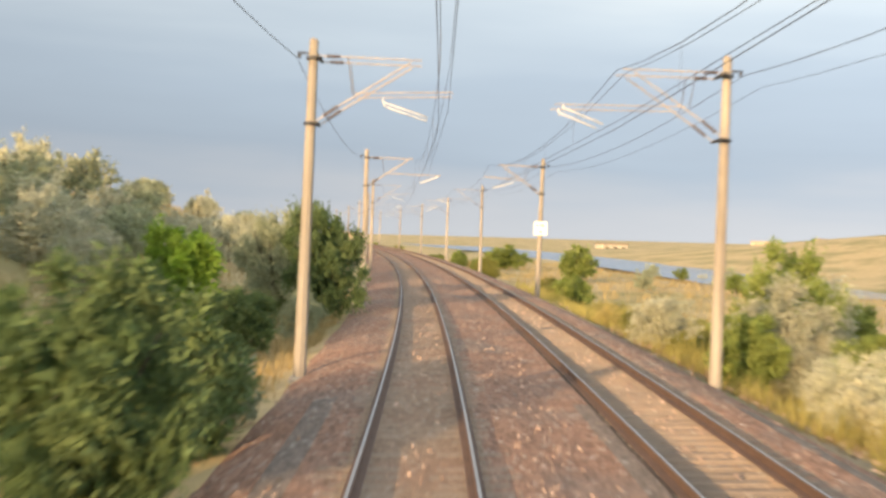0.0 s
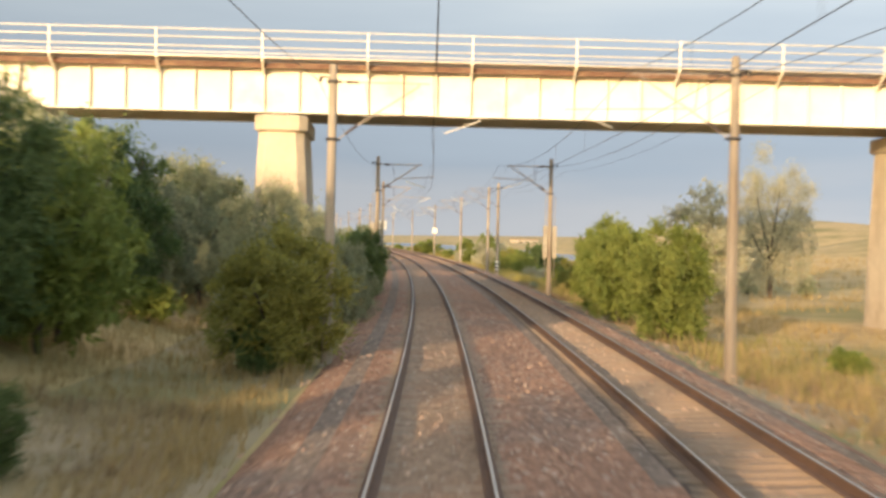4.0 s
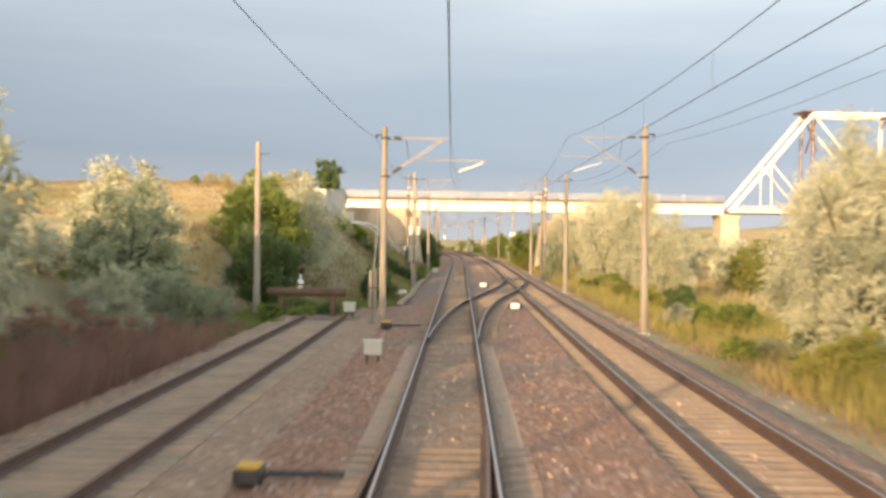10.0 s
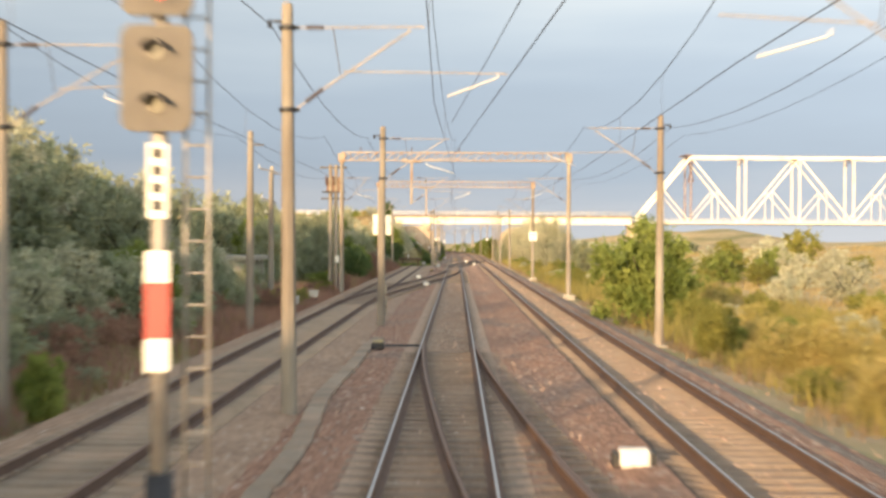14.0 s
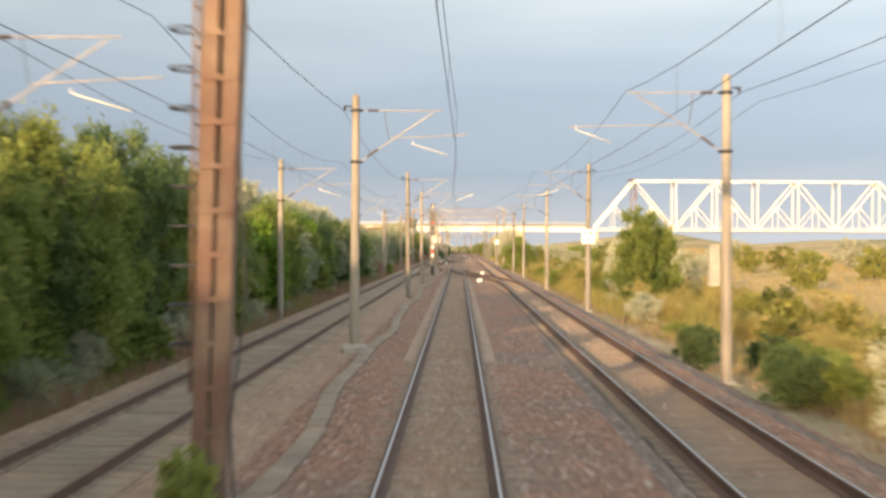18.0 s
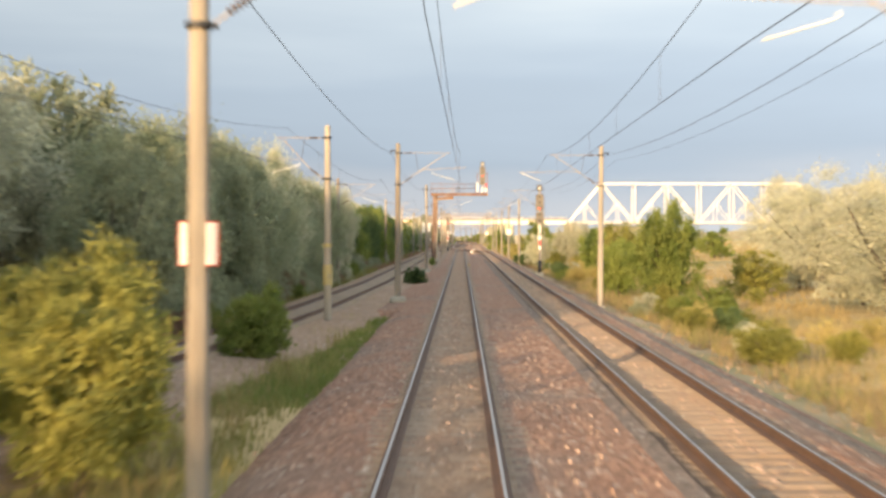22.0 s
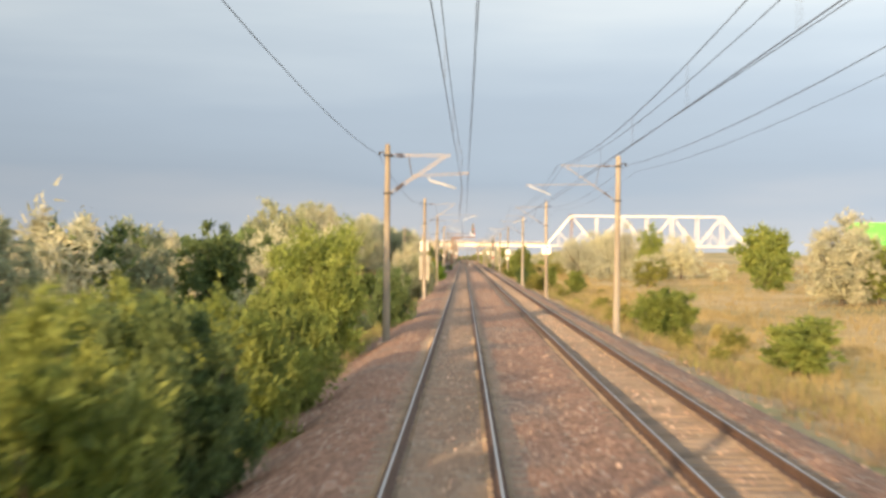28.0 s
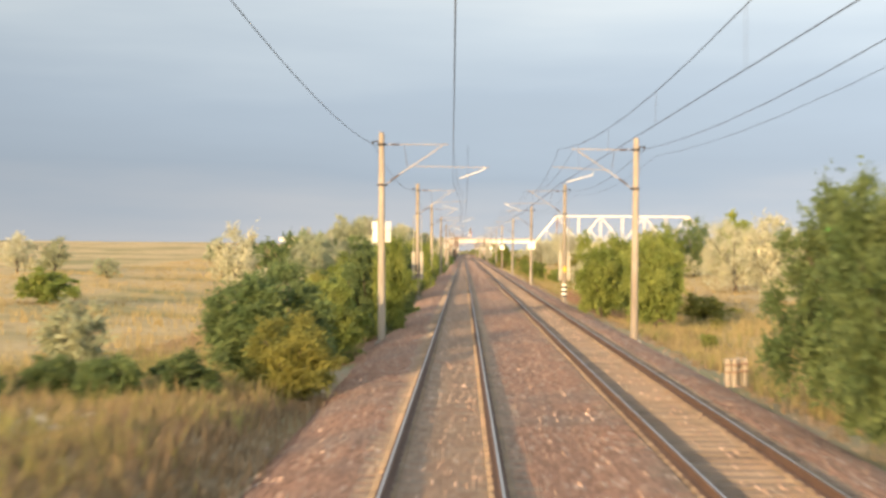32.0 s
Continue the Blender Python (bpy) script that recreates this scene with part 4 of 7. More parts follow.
def pier(x, base, top, w0, w1, depth, label):
    t = thing("bridge_pier", pose(BX + x, BY + BSLOPE * x + 2.5, base, 0, 0, BANG), label, "pier", "bridge piers")
    h = top - base

    def ring(z, w, d, c=0.35):
        return [(-w / 2 + c, -d / 2, z), (w / 2 - c, -d / 2, z), (w / 2, -d / 2 + c, z), (w / 2, d / 2 - c, z), (w / 2 - c, d / 2, z), (-w / 2 + c, d / 2, z), (-w / 2, d / 2 - c, z), (-w / 2, -d / 2 + c, z)]
    part("shaft", Mesh().loft([ring(-1, w0 + 0.1, depth + 0.1), ring(h * 0.5, (w0 + w1) / 2, depth - 0.1), ring(h - 0.9, w1, depth - 0.2)]), M["pier"], t)
    part("cap", Mesh().loft([ring(h - 0.9, w1 + 0.1, depth), ring(h - 0.82, w1 + 0.35, depth + 0.25), ring(h - 0.25, w1 + 0.35, depth + 0.25), ring(h - 0.15, w1 + 0.2, depth + 0.1)]), M["pier"], t, "projecting concrete cap")
    for y in (-2.5, 2.5):
        part("bearing", Mesh().box(0, y, h - 0.15, 0.7, 0.6, 0.12, 0.02), M["rust"], t)
    return t


girder_bridge()
pier(-8.4, 0.5, DECK - 0.03, 2.7, 2.0, 6.4, "sunlit concrete bridge pier tapering to a cap")
pier(22.5, -1.2, DECK - 0.03, 4.2, 3.6, 6.4, "broad concrete bridge pier beside the tracks")
pier(-36, 4.0, DECK - 0.03, 2.7, 2.2, 6.4, "concrete bridge pier on the slope")
pier(51.0, -1.0, DECK - 0.03, 4.2, 3.4, 7.0, "concrete pier under the end of the truss bridge")


def truss_bridge():
    x0, panel, n = 51.0, 15.7, 8
    z0, z1 = DECK + 0.5, DECK + 19.2
    t = thing("truss_bridge", pose(BX + x0, BY + BSLOPE * x0, 0, 0, 0, BANG), "long white steel through-truss bridge over the canal", "bridge")
    L = panel * n
    for y in (-0.6, 6.4):
        part("bottom_chord", Mesh().beam((0, y, z0), (L, y, z0), 0.4, 0.62), M["white_steel"], t)
        part("top_chord", Mesh().beam((panel, y, z1), (L - panel, y, z1), 0.45, 0.68), M["white_steel"], t)
        for a, b in (((0, z0), (panel, z1)), ((L, z0), (L - panel, z1))):
            part("end_post", Mesh().beam((a[0], y, a[1]), (b[0], y, b[1]), 0.45, 0.66), M["white_steel"], t)
        for k in range(1, n):
            x = k * panel
            post = part("vertical_post", Mesh().beam((x - 0.24, y, z0), (x - 0.24, y, z1), 0.3, 0.16, (1, 0, 0)).beam((x + 0.24, y, z0), (x + 0.24, y, z1), 0.3, 0.16, (1, 0, 0)), M["rust"] if k == 1 else M["white_steel"], t)
            for q in range(12):
                za, zb = z0 + (z1 - z0) * q / 12, z0 + (z1 - z0) * (q + 1) / 12
                part("lacing", Mesh().beam((x - 0.24, y, za if q % 2 else zb), (x + 0.24, y, zb if q % 2 else za), 0.06, 0.1), M["white_steel"], post)
            if k < n - 1:
                a, b = ((x, z1), (x + panel, z0)) if k % 2 else ((x, z0), (x + panel, z1))
                part("diagonal", Mesh().beam((a[0], y, a[1]), (b[0], y, b[1]), 0.32, 0.38), M["white_steel"], t)
        for k in range(n):
            xm, zm = (k + 0.5) * panel, (z0 + z1) / 2
            part("sub_post", Mesh().beam((xm, y, z0), (xm, y, zm), 0.2, 0.2, (1, 0, 0)), M["white_steel"], t)
            foot = (k + 1) * panel if (k % 2 == 0 and k > 0) or k == 0 else k * panel
            part("sub_diagonal", Mesh().beam((xm, y, zm), (foot, y, z0), 0.2, 0.22), M["white_steel"], t)
    for k in range(1, n):
        x = k * panel
        part("top_strut", Mesh().beam((x, -0.6, z1 - 0.1), (x, 6.4, z1 - 0.1), 0.4, 0.5).beam((x, -0.6, z1 - 2.2), (x, 2.9, z1 - 0.4), 0.2, 0.2).beam((x, 6.4, z1 - 2.2), (x, 2.9, z1 - 0.4), 0.2, 0.2), M["rust"], t, "rust-stained cross strut")
        if k < n - 1:
            part("top_lateral", Mesh().beam((x, -0.6, z1), (x + panel, 6.4, z1), 0.25, 0.25).beam((x, 6.4, z1), (x + panel, -0.6, z1), 0.25, 0.25), M["white_steel"], t)
    part("portal_frame", Mesh().beam((panel - 0.6, -0.6, z1 + 0.55), (panel - 0.6, 6.4, z1 + 0.55), 2.2, 0.3).beam((panel + 0.8, -0.3, z1 - 7), (panel + 0.8, 6.1, z1 - 0.5), 0.3, 0.3).beam((panel + 0.8, 6.1, z1 - 7), (panel + 0.8, -0.3, z1 - 0.5), 0.3, 0.3), M["rust"], t, "rusty portal bracing")
    part("deck", Mesh().box(L / 2, 2.9, z0 - 0.4, L, 6.4, 0.5), M["old_concrete"], t)
    part("walkway", Mesh().box(L / 2, -1.7, z0 - 0.2, L, 1.5, 0.12), M["white_steel"], t)
    for z in (0.5, 1.0):
        part("railing_bar", Mesh().beam((0, -2.4, z0 + z), (L, -2.4, z0 + z), 0.07, 0.09), M["white_steel"], t)
    for k in range(0, 64):
        part("railing_post", Mesh().box(k * L / 63, -2.4, z0 - 0.1, 0.09, 0.09, 1.15), M["white_steel"], t)


truss_bridge()
pier(51.0 + 15.7 * 8, -2.0, DECK - 0.1, 4.2, 3.4, 7.0, "concrete pier under the far end of the truss bridge")


# ---------------------------------------------------------------- plants
def unit(v):
    return v / np.maximum(1e-6, np.linalg.norm(v, axis=-1, keepdims=True))


def crown(seed, n, size, leaf, droop=0.0, clumps=9):
    """Many small leaves along ragged sprays round a thin inner mass, about one metre across and one high."""
    r = np.random.default_rng(seed)
    k = np.arange(clumps)
    a, h = k * 2.4 + r.uniform(-0.4, 0.4, clumps), 1 - 1.85 * (k + 0.5) / clumps
    flat, q = np.sqrt(np.maximum(0.08, 1 - h * h)), r.uniform(0.62, 1.1, clumps)
    mid = np.stack([0.36 * q * flat * np.cos(a), 0.36 * q * flat * np.sin(a), np.maximum(0.08, 0.44 + 0.42 * q * h)], -1)
    rad = r.uniform(0.09, 0.19, clumps) * (13 / clumps) ** 0.30
    axis = unit(mid - np.array((0, 0, 0.3))) + np.array((0, 0, 0.4))
    twigs = max(3, n // (clumps * 14))        # sprays in a clump
    td = unit(r.normal(size=(clumps, twigs, 3)) + axis[:, None] * 0.9)
    tl = rad[:, None] * r.uniform(0.65, 1.25, (clumps, twigs)) * np.where(r.random((clumps, twigs)) < 0.10, 1.5, 1.0)
    share = rad ** 2 / (rad ** 2).sum()
    c = r.choice(clumps, n, p=share)
    t = r.integers(0, twigs, n)
    d, f = td[c, t], r.random(n) ** 0.75
    p = mid[c] + d * (tl[c, t] * f)[:, None] + r.normal(size=(n, 3)) * (rad[c] * 0.20)[:, None]
    low = p[:, 2] < 0.01
    p[low, 2] = r.uniform(0.01, 0.14, low.sum())
    out = unit(d * 0.75 + np.array((0, 0, 0.12 - droop)) + r.normal(size=(n, 3)) * 0.5)
    m = int(n * 0.10)                         # broad leaves deep inside close the gaps
    e = unit(r.normal(size=(m, 3))) * (r.random((m, 1)) ** 0.4)
    p2 = np.stack([e[:, 0] * 0.30, e[:, 1] * 0.30, np.maximum(0.03, 0.42 + e[:, 2] * 0.36)], -1)
    p, out = np.concatenate([p, p2]), np.concatenate([out, unit(r.normal(size=(m, 3)) + np.array((0, 0, 0.3)))])
    big = np.concatenate([np.ones(n), np.full(m, 2.3)]) * size
    w = unit(np.cross(out, r.normal(size=out.shape))) * (big * leaf * 0.5 * r.uniform(0.7, 1.25, n + m))[:, None]
    o = out * (big * r.uniform(0.85, 1.6, n + m))[:, None]
    o[:, 2] -= droop * big * 0.5
    g = Mesh()
    g.v = np.stack([p - w, p + w, p + o], 1).reshape(-1, 3).tolist()
    g.f = np.arange(3 * (n + m)).reshape(-1, 3).tolist()
    return g


def boughs(seed, tall=1.0, n=5):
    r = random.Random(seed)
    g = Mesh().tube((0, 0, -0.08), (0.02, 0.01, 0.32 * tall), 0.028, 0.020, 6)
    for k in range(n):
        a = k * 2.4 + r.uniform(-0.4, 0.4)
        b = Vector((0.02, 0.01, r.uniform(0.12, 0.3) * tall))
        m_ = b + Vector((math.cos(a) * 0.13, math.sin(a) * 0.13, 0.18 * tall))
        e = m_ + Vector((math.cos(a) * 0.14, math.sin(a) * 0.14, r.uniform(0.15, 0.3) * tall))
        g.tube(b, m_, 0.013, 0.009, 4).tube(m_, e, 0.009, 0.004, 4)
    return g


KINDS = {   # leaf material, leaf size, leaf width, droop, label, category
    "green": ("leaf_green", 0.062, 0.50, 0.1, "bushy green shrub beside the line", "shrub"),
    "dark": ("leaf_dark", 0.058, 0.55, 0.1, "dense dark green shrub beside the line", "shrub"),
    "bright": ("leaf_bright", 0.075, 0.55, 0.2, "fresh bright green shrub beside the embankment", "shrub"),
    "yellow": ("leaf_yellow", 0.058, 0.40, 0.0, "yellowish green feathery shrub in dry grass", "shrub"),
    "silver": ("leaf_silver", 0.050, 0.36, 0.35, "silvery olive tree with narrow pale leaves", "tree"),
    "grey": ("leaf_grey", 0.052, 0.38, 0.3, "grey-green olive shrub with narrow leaves", "shrub"),
    "straw": ("leaf_straw", 0.056, 0.20, -0.25, "fluffy golden clump of dry weeds", "weeds"),
    "rust": ("leaf_rust", 0.045, 0.25, -0.3, "withered reddish brown weeds beside the siding", "weeds"),
}
SHAPES = {}
NAMES = {"green": "green_bush", "dark": "dark_bush", "bright": "leafy_bush", "yellow": "feathery_shrub", "silver": "silver_tree", "grey": "olive_shrub", "rust": "weed_clump", "straw": "straw_clump"}
BOUGHS = [boughs(k).data("boughs", M["bark"], True) for k in range(3)]


def shrub(s, u, w, h, kind, z=None, i=0, far=False):
    mat_, size, leaf, droop, label, cat = KINDS[kind]
    big = max(w, h) > 4.2
    close = -9.5 < u < 13.0 and max(w, h) > 1.7
    huge = max(w, h) > 6.2 and -12 < u < 16
    vast = max(w, h) > 9.5 and -40 < u < 45
    key = (kind, i % 3, big + huge + 2 * vast, far or max(w, h) < 1.7, close)
    if key not in SHAPES:
        n, k, clumps = (20000, 0.30, 64) if vast else (17000, 0.43, 50) if huge else (12000, 0.56, 38) if close and big else (8600, 0.66, 30) if close else (1300, 1.35, 16) if key[3] else (3800, 0.92, 34) if big else (2200, 1.2, 20)
        SHAPES[key] = crown(hash_of(key), int(n * (1.2 if kind in ("silver", "grey") else 1.0)), size * k, leaf, droop, clumps).data("crown", M[mat_])
    zz = ground_at(s, u) if z is None else z
    p = P(s, u, zz - 0.05)
    t = thing(NAMES[kind], label=label, category=cat, group="lineside plants")
    t.matrix_world = Matrix.Translation(p) @ Matrix.Rotation(rnd(0, 6.28), 4, "Z") @ Matrix.Diagonal((w * 0.92, w * 0.92, h * 0.94, 1))
    if kind not in ("rust", "straw"):
        part("trunk", BOUGHS[i % 3], None, t)
    part("crown", SHAPES[key], None, t)
    return t


def hash_of(key):
    return sum(ord(c) * (i + 7) for i, c in enumerate(key[0])) + key[1] * 31 + key[2] * 997


def shrubs(kind, rows):
    for i, (s, u, w, h) in enumerate(rows):
        shrub(s, u, w, h, kind, i=i)


shrubs("green", ((190, -4.6, 3.6, 4.4), (172, -4.3, 2.8, 3.3), (169, -5.8, 2.7, 2.5), (176, -4.7, 3.6, 4.0), (196.6, 10.2, 4.3, 5.7), (213.6, -5.0, 5.2, 5.7), (215.5, -7.4, 4.4, 4.9), (196.7, -2.7, 1.3, 1), (201.1, 7.9, 3.8, 5), (210.9, 11.4, 6.9, 6.2), (224.2, 11.4, 4.7, 6.2), (224.6, -30.6, 5.8, 2.9), (245.6, -3.8, 3.9, 6.2), (247.4, -6.8, 4.4, 6.6), (278.3, -6.5, 4.4, 5.1), (300.2, -5.3, 5.3, 7.1), (300.7, 13, 3.9, 2.5), (319.3, 10.8, 4.3, 3.3), (394.1, 12.6, 2.8, 3.3), (412.6, 10.9, 2.5, 3.3), (440.6, -3.7, 2.6, 2.6),))
shrubs("green", ((443.7, 45, 11.6, 10), (451.3, 8.2, 4.4, 2.3), (469.5, -5.2, 2.4, 2.6), (502.7, 13.6, 2.6, 1.7), (508.8, 11.8, 5.2, 6.9), (518.4, 10.4, 3.4, 4.5), (558.8, 13.4, 4.8, 5.6), (589.4, -10.3, 5.8, 7.7), (643.5, 12.7, 5.9, 7.4), (703.4, -7.6, 1.3, 1.8), (735, 8.5, 5.9, 5.5), (803.5, -10.4, 6.1, 3.7), (884.8, -4.5, 0.9, 1), (896.6, -5.9, 1.4, 1.5), (900.8, -2.9, 1.7, 0.9), (912.5, -3.1, 1.4, 1.4), (956.9, -2.8, 1.5, 1.6), (969.5, 8.9, 6.2, 5.7),))
shrubs("green", ((980.1, 10.5, 4.9, 4.6), (1029.4, 8.4, 4.1, 5), (1037.5, 7.9, 3.8, 5), (1044.8, 9.1, 5.3, 5.3), (1058.5, 10.3, 4.9, 6.3), (1063, -5.2, 3.4, 4.6), (1139, 8.5, 2.8, 2.7), (1143.5, 10.8, 3.8, 5.4), (1137, 11.2, 3.4, 3.2), (1112, 9.3, 2.8, 2.6), (1106.5, 10.9, 3.2, 3.0), (1118, 11.2, 3.2, 3.4), (930, 9.4, 2.6, 2.2), (227, -8.2, 5.4, 5.6), (222, -6.6, 4.2, 4.4), (678, -10.6, 5.6, 6.2), (1256.8, 22.1, 6, 5), (1299.8, 19.3, 9.4, 4.1),))
shrubs("grey", ((165, -10.4, 2.6, 2.5), (757, -12.4, 3.2, 2.4), (760.5, -14.6, 3.0, 2.2), (752, -13.2, 2.8, 2.2), (361.5, -3.6, 3.6, 4.8), (359.5, -5.4, 4.4, 4.6), (819.2, -14.4, 5.4, 7.1), (822.6, 14.9, 4.6, 4.5), (843.7, -9.1, 2.8, 2.6), (910.4, 8.5, 3.1, 4), (943.2, -5.0, 1.2, 1.35), (1034.7, -5.1, 4.4, 5.9), (1033.6, -3.4, 2.9, 3.9), (1027.8, -6.0, 4.5, 6.3), (1094.8, -4.5, 5.5, 5.1), (1129.3, -3.4, 1.3, 1.6), (1164.7, -6.6, 4.4, 5.8),))
shrubs("yellow", ((158.6, -3.6, 2.9, 2.3), (379, -4.3, 4.2, 6.3), (210.8, 15.4, 4.5, 2.1), (251.1, -5.5, 2.5, 1.9), (211, -4.7, 3.6, 2.2), (208, -5.8, 3.4, 1.9), (214, -6.6, 3.2, 2.4), (381.2, 7.7, 3.2, 2), (453, -5.0, 3.6, 3.6), (456.6, -6.3, 4.6, 4.1), (541.8, 13.3, 4.5, 6), (576.9, 13.6, 2.8, 2.1), (719.8, 8.5, 1.9, 2.1), (948.2, 7.4, 1.9, 2.5), (1017.1, -4.2, 4.9, 4.5), (1078.5, -3.6, 3, 2.5), (1134.4, 12.7, 3.1, 3.6),))
# those at 183.5 and 152 are green bushes with shade put into the leaves
shrubs("dark", ((183.5, -3.7, 4.4, 4.5), (152, 8.1, 4.1, 5.7), (217.5, -4.4, 4.2, 5.4), (162.6, -4.8, 4.6, 3.6), (156, -5.5, 1.7, 1.1), (155.4, -6.8, 1.8, 1.2), (156, -8.2, 1.9, 1.2), (155.2, -9.6, 1.8, 1.1), (386, -3.8, 2.9, 3.9), (391, -5.5, 2.5, 2.3), (370, -3.3, 2.1, 2.6), (229, -4.9, 5.2, 6.9), (316.6, -3.4, 2.9, 3.9), (404, 7.2, 2, 2.4), (407.4, -6.3, 2.2, 1.9), (521.3, -2.9, 2.1, 1.75), (585.7, 7.6, 1.9, 1.6), (595.4, 7.3, 1.8, 1.6), (868.4, -4.1, 2.6, 2.3), (895.8, -4.8, 1.3, 1.5), (896.6, -5.3, 1.5, 1.4), (951, -3.6, 3.4, 4.6), (1051, -3.6, 3.6, 3.9), (1054.8, -3.5, 3.3, 4.3), (1064.6, -4.1, 3.3, 4.4),))
shrubs("dark", ((1117.5, 13.5, 3.3, 4.4), (1120.5, -3.9, 3.5, 3.9), (1125.2, 15.3, 5.2, 3.5), (1126.2, -4.1, 3.9, 3.3), (1156.6, -3.8, 4.1, 5.5),))
shrubs("silver", ((244.6, 27.5, 7.6, 8.8), (265, 28.8, 10.5, 9.3), (276.6, 16, 4, 5), (363.8, 32.9, 8.6, 7.4), (365.6, -4.4, 5.2, 6.6), (262, 13.0, 5.2, 4.4), (936, 10.8, 5.6, 7.4), (941.5, 9.8, 3.0, 4.6), (934.5, 14.8, 6.2, 7.4), (938, 18.2, 6.4, 7.6), (1140.5, 9.9, 3.8, 4.2), (1151, 8.6, 3.2, 2.6), (1126, 9.4, 3.4, 3.4), (1131.5, 8.9, 2.6, 2.4), (367.8, 34.6, 9, 9.5), (481.9, 29.2, 10.7, 11), (503.5, 22.7, 13.8, 8.3), (522.4, 31.2, 14.1, 11.1), (531.9, 27.1, 16.4, 10.2), (560, 32.9, 10.2, 11.8), (579.1, 9, 4.2, 4.9), (580.3, 12.7, 6.1, 6.3), (662, 14, 4.8, 6.4), (835.2, 11.3, 6.2, 8.3), (835.7, -9.3, 3.2, 3.2), (836.4, -14.1, 6.8, 8.5), (841.9, 12.7, 7, 8),))
shrubs("silver", ((872, -8.6, 5.6, 6.2), (879, -11.8, 5.0, 3.3), (880.6, 12.8, 6.4, 6.5), (904.6, 14.5, 6.6, 8.9), (909, 12.3, 7.2, 9.6), (923.2, 15.2, 7.7, 10.3), (944.3, 12.6, 6, 7.3), (1002, 8.9, 3.8, 4.1), (1070, 18.9, 7, 9.3), (1080.2, 26.7, 9.4, 12.5), (1144.9, 11.4, 4.8, 4.8), (1147.9, 12.6, 4.7, 5.1),))
shrubs("bright", ((418.1, -3.9, 4.3, 3.2), (423.2, -4.4, 3.3, 2.6), (455.1, -8.3, 3.4, 3.0), (948, -2.75, 1.6, 1.25), (1149.5, -8.3, 3.7, 4.2),))
shrubs("rust", ((820.4, -9.8, 4.5, 2.6), (822.7, -8.8, 2.1, 2.7), (830, -9.2, 3, 2.1), (944.6, -3.75, 1.3, 0.9),))
shrub(182.5, -2.8, 2.0, 4.9, "green", i=1)      # a tall leader above the bush


def scatter(n, s0, s1, u0, u1, kinds, w0, w1, ratio, seed):
    r = random.Random(seed)
    for i in range(n):
        s, u, w = r.uniform(s0, s1), r.uniform(u0, u1), r.uniform(w0, w1)
        shrub(s, u, w, w * r.uniform(*ratio), r.choice(kinds), i=i, far=abs(u - 2) > 19)


def hedge(s0, s1, step, u0, u1, kinds, w0, w1, ratio, seed):
    """A closed row of bushes, evenly spaced but of uneven size."""
    r = random.Random(seed)
    for i, s in enumerate(np.arange(s0, s1, step)):
        w = r.uniform(w0, w1)
        u = r.uniform(u0, u1)
        shrub(s + r.uniform(-0.3, 0.3) * step, u, w, w * r.uniform(*ratio), r.choice(kinds), i=i, far=u < -19)


# the thicket on the bank beyond the siding
hedge(474, 549, 3.3, -11.4, -10.2, ("grey", "silver", "grey", "grey"), 5.8, 7.0, (1.18, 1.42), 1)
hedge(549, 612, 3.1, -11.2, -10.0, ("green", "dark", "green", "dark"), 5.2, 6.2, (1.1, 1.32), 31)
hedge(476, 614, 2.3, -9.4, -8.7, ("grey", "rust", "grey", "green", "silver"), 1.6, 2.5, (0.7, 0.95), 40)
hedge(612, 688, 3.2, -11.2, -9.8, ("green", "grey", "dark", "bright", "green", "grey"), 4.2, 5.6, (1.0, 1.3), 21)
hedge(690, 742, 3.0, -10.6, -9.4, ("grey", "green", "rust", "grey"), 1.5, 2.5, (0.7, 0.95), 70)
hedge(690, 748, 3.4, -13.6, -12.0, ("grey", "green", "silver", "grey"), 2.8, 4.2, (0.85, 1.1), 71)
hedge(612, 835, 4.4, -23, -19.5, ("silver", "grey", "grey", "grey"), 4.4, 6.2, (0.95, 1.15), 72)
hedge(468, 540, 4.6, -18.0, -15.0, ("silver", "grey", "silver", "grey"), 7.2, 8.8, (1.08, 1.28), 2)
hedge(540, 745, 5.0, -17.5, -15.0, ("silver", "grey", "silver", "grey", "grey"), 4.4, 6.0, (0.95, 1.15), 73)
hedge(776, 832, 3.3, -15.5, -12.6, ("grey", "green", "silver", "grey", "grey"), 4.6, 6.0, (1.1, 1.38), 3)
hedge(772, 832, 3.6, -10.6, -9.0, ("yellow", "green", "grey"), 1.6, 2.6, (0.6, 0.8), 35)
scatter(5, 832, 852, -20, -13, ("grey", "silver", "green"), 3.0, 4.5, (0.7, 0.9), 23)
hedge(450, 480, 2.6, -33, -21, ("grey", "silver", "grey"), 7.0, 9.0, (0.95, 1.15), 4)
hedge(404, 447, 4.2, -11.5, -8.5, ("yellow", "green", "grey", "dark"), 0.9, 1.7, (0.65, 0.9), 38)
hedge(442, 478, 3.6, -17.5, -14.2, ("silver", "grey", "grey"), 7.2, 8.8, (1.05, 1.25), 34)
shrub(856, -14.3, 6.4, 6.6, "silver")
shrub(850, -12.6, 5.6, 6.0, "grey", i=1)
shrub(845.5, -10.7, 3.4, 2.8, "grey", i=2)
shrub(849, -9.2, 2.6, 1.9, "grey")
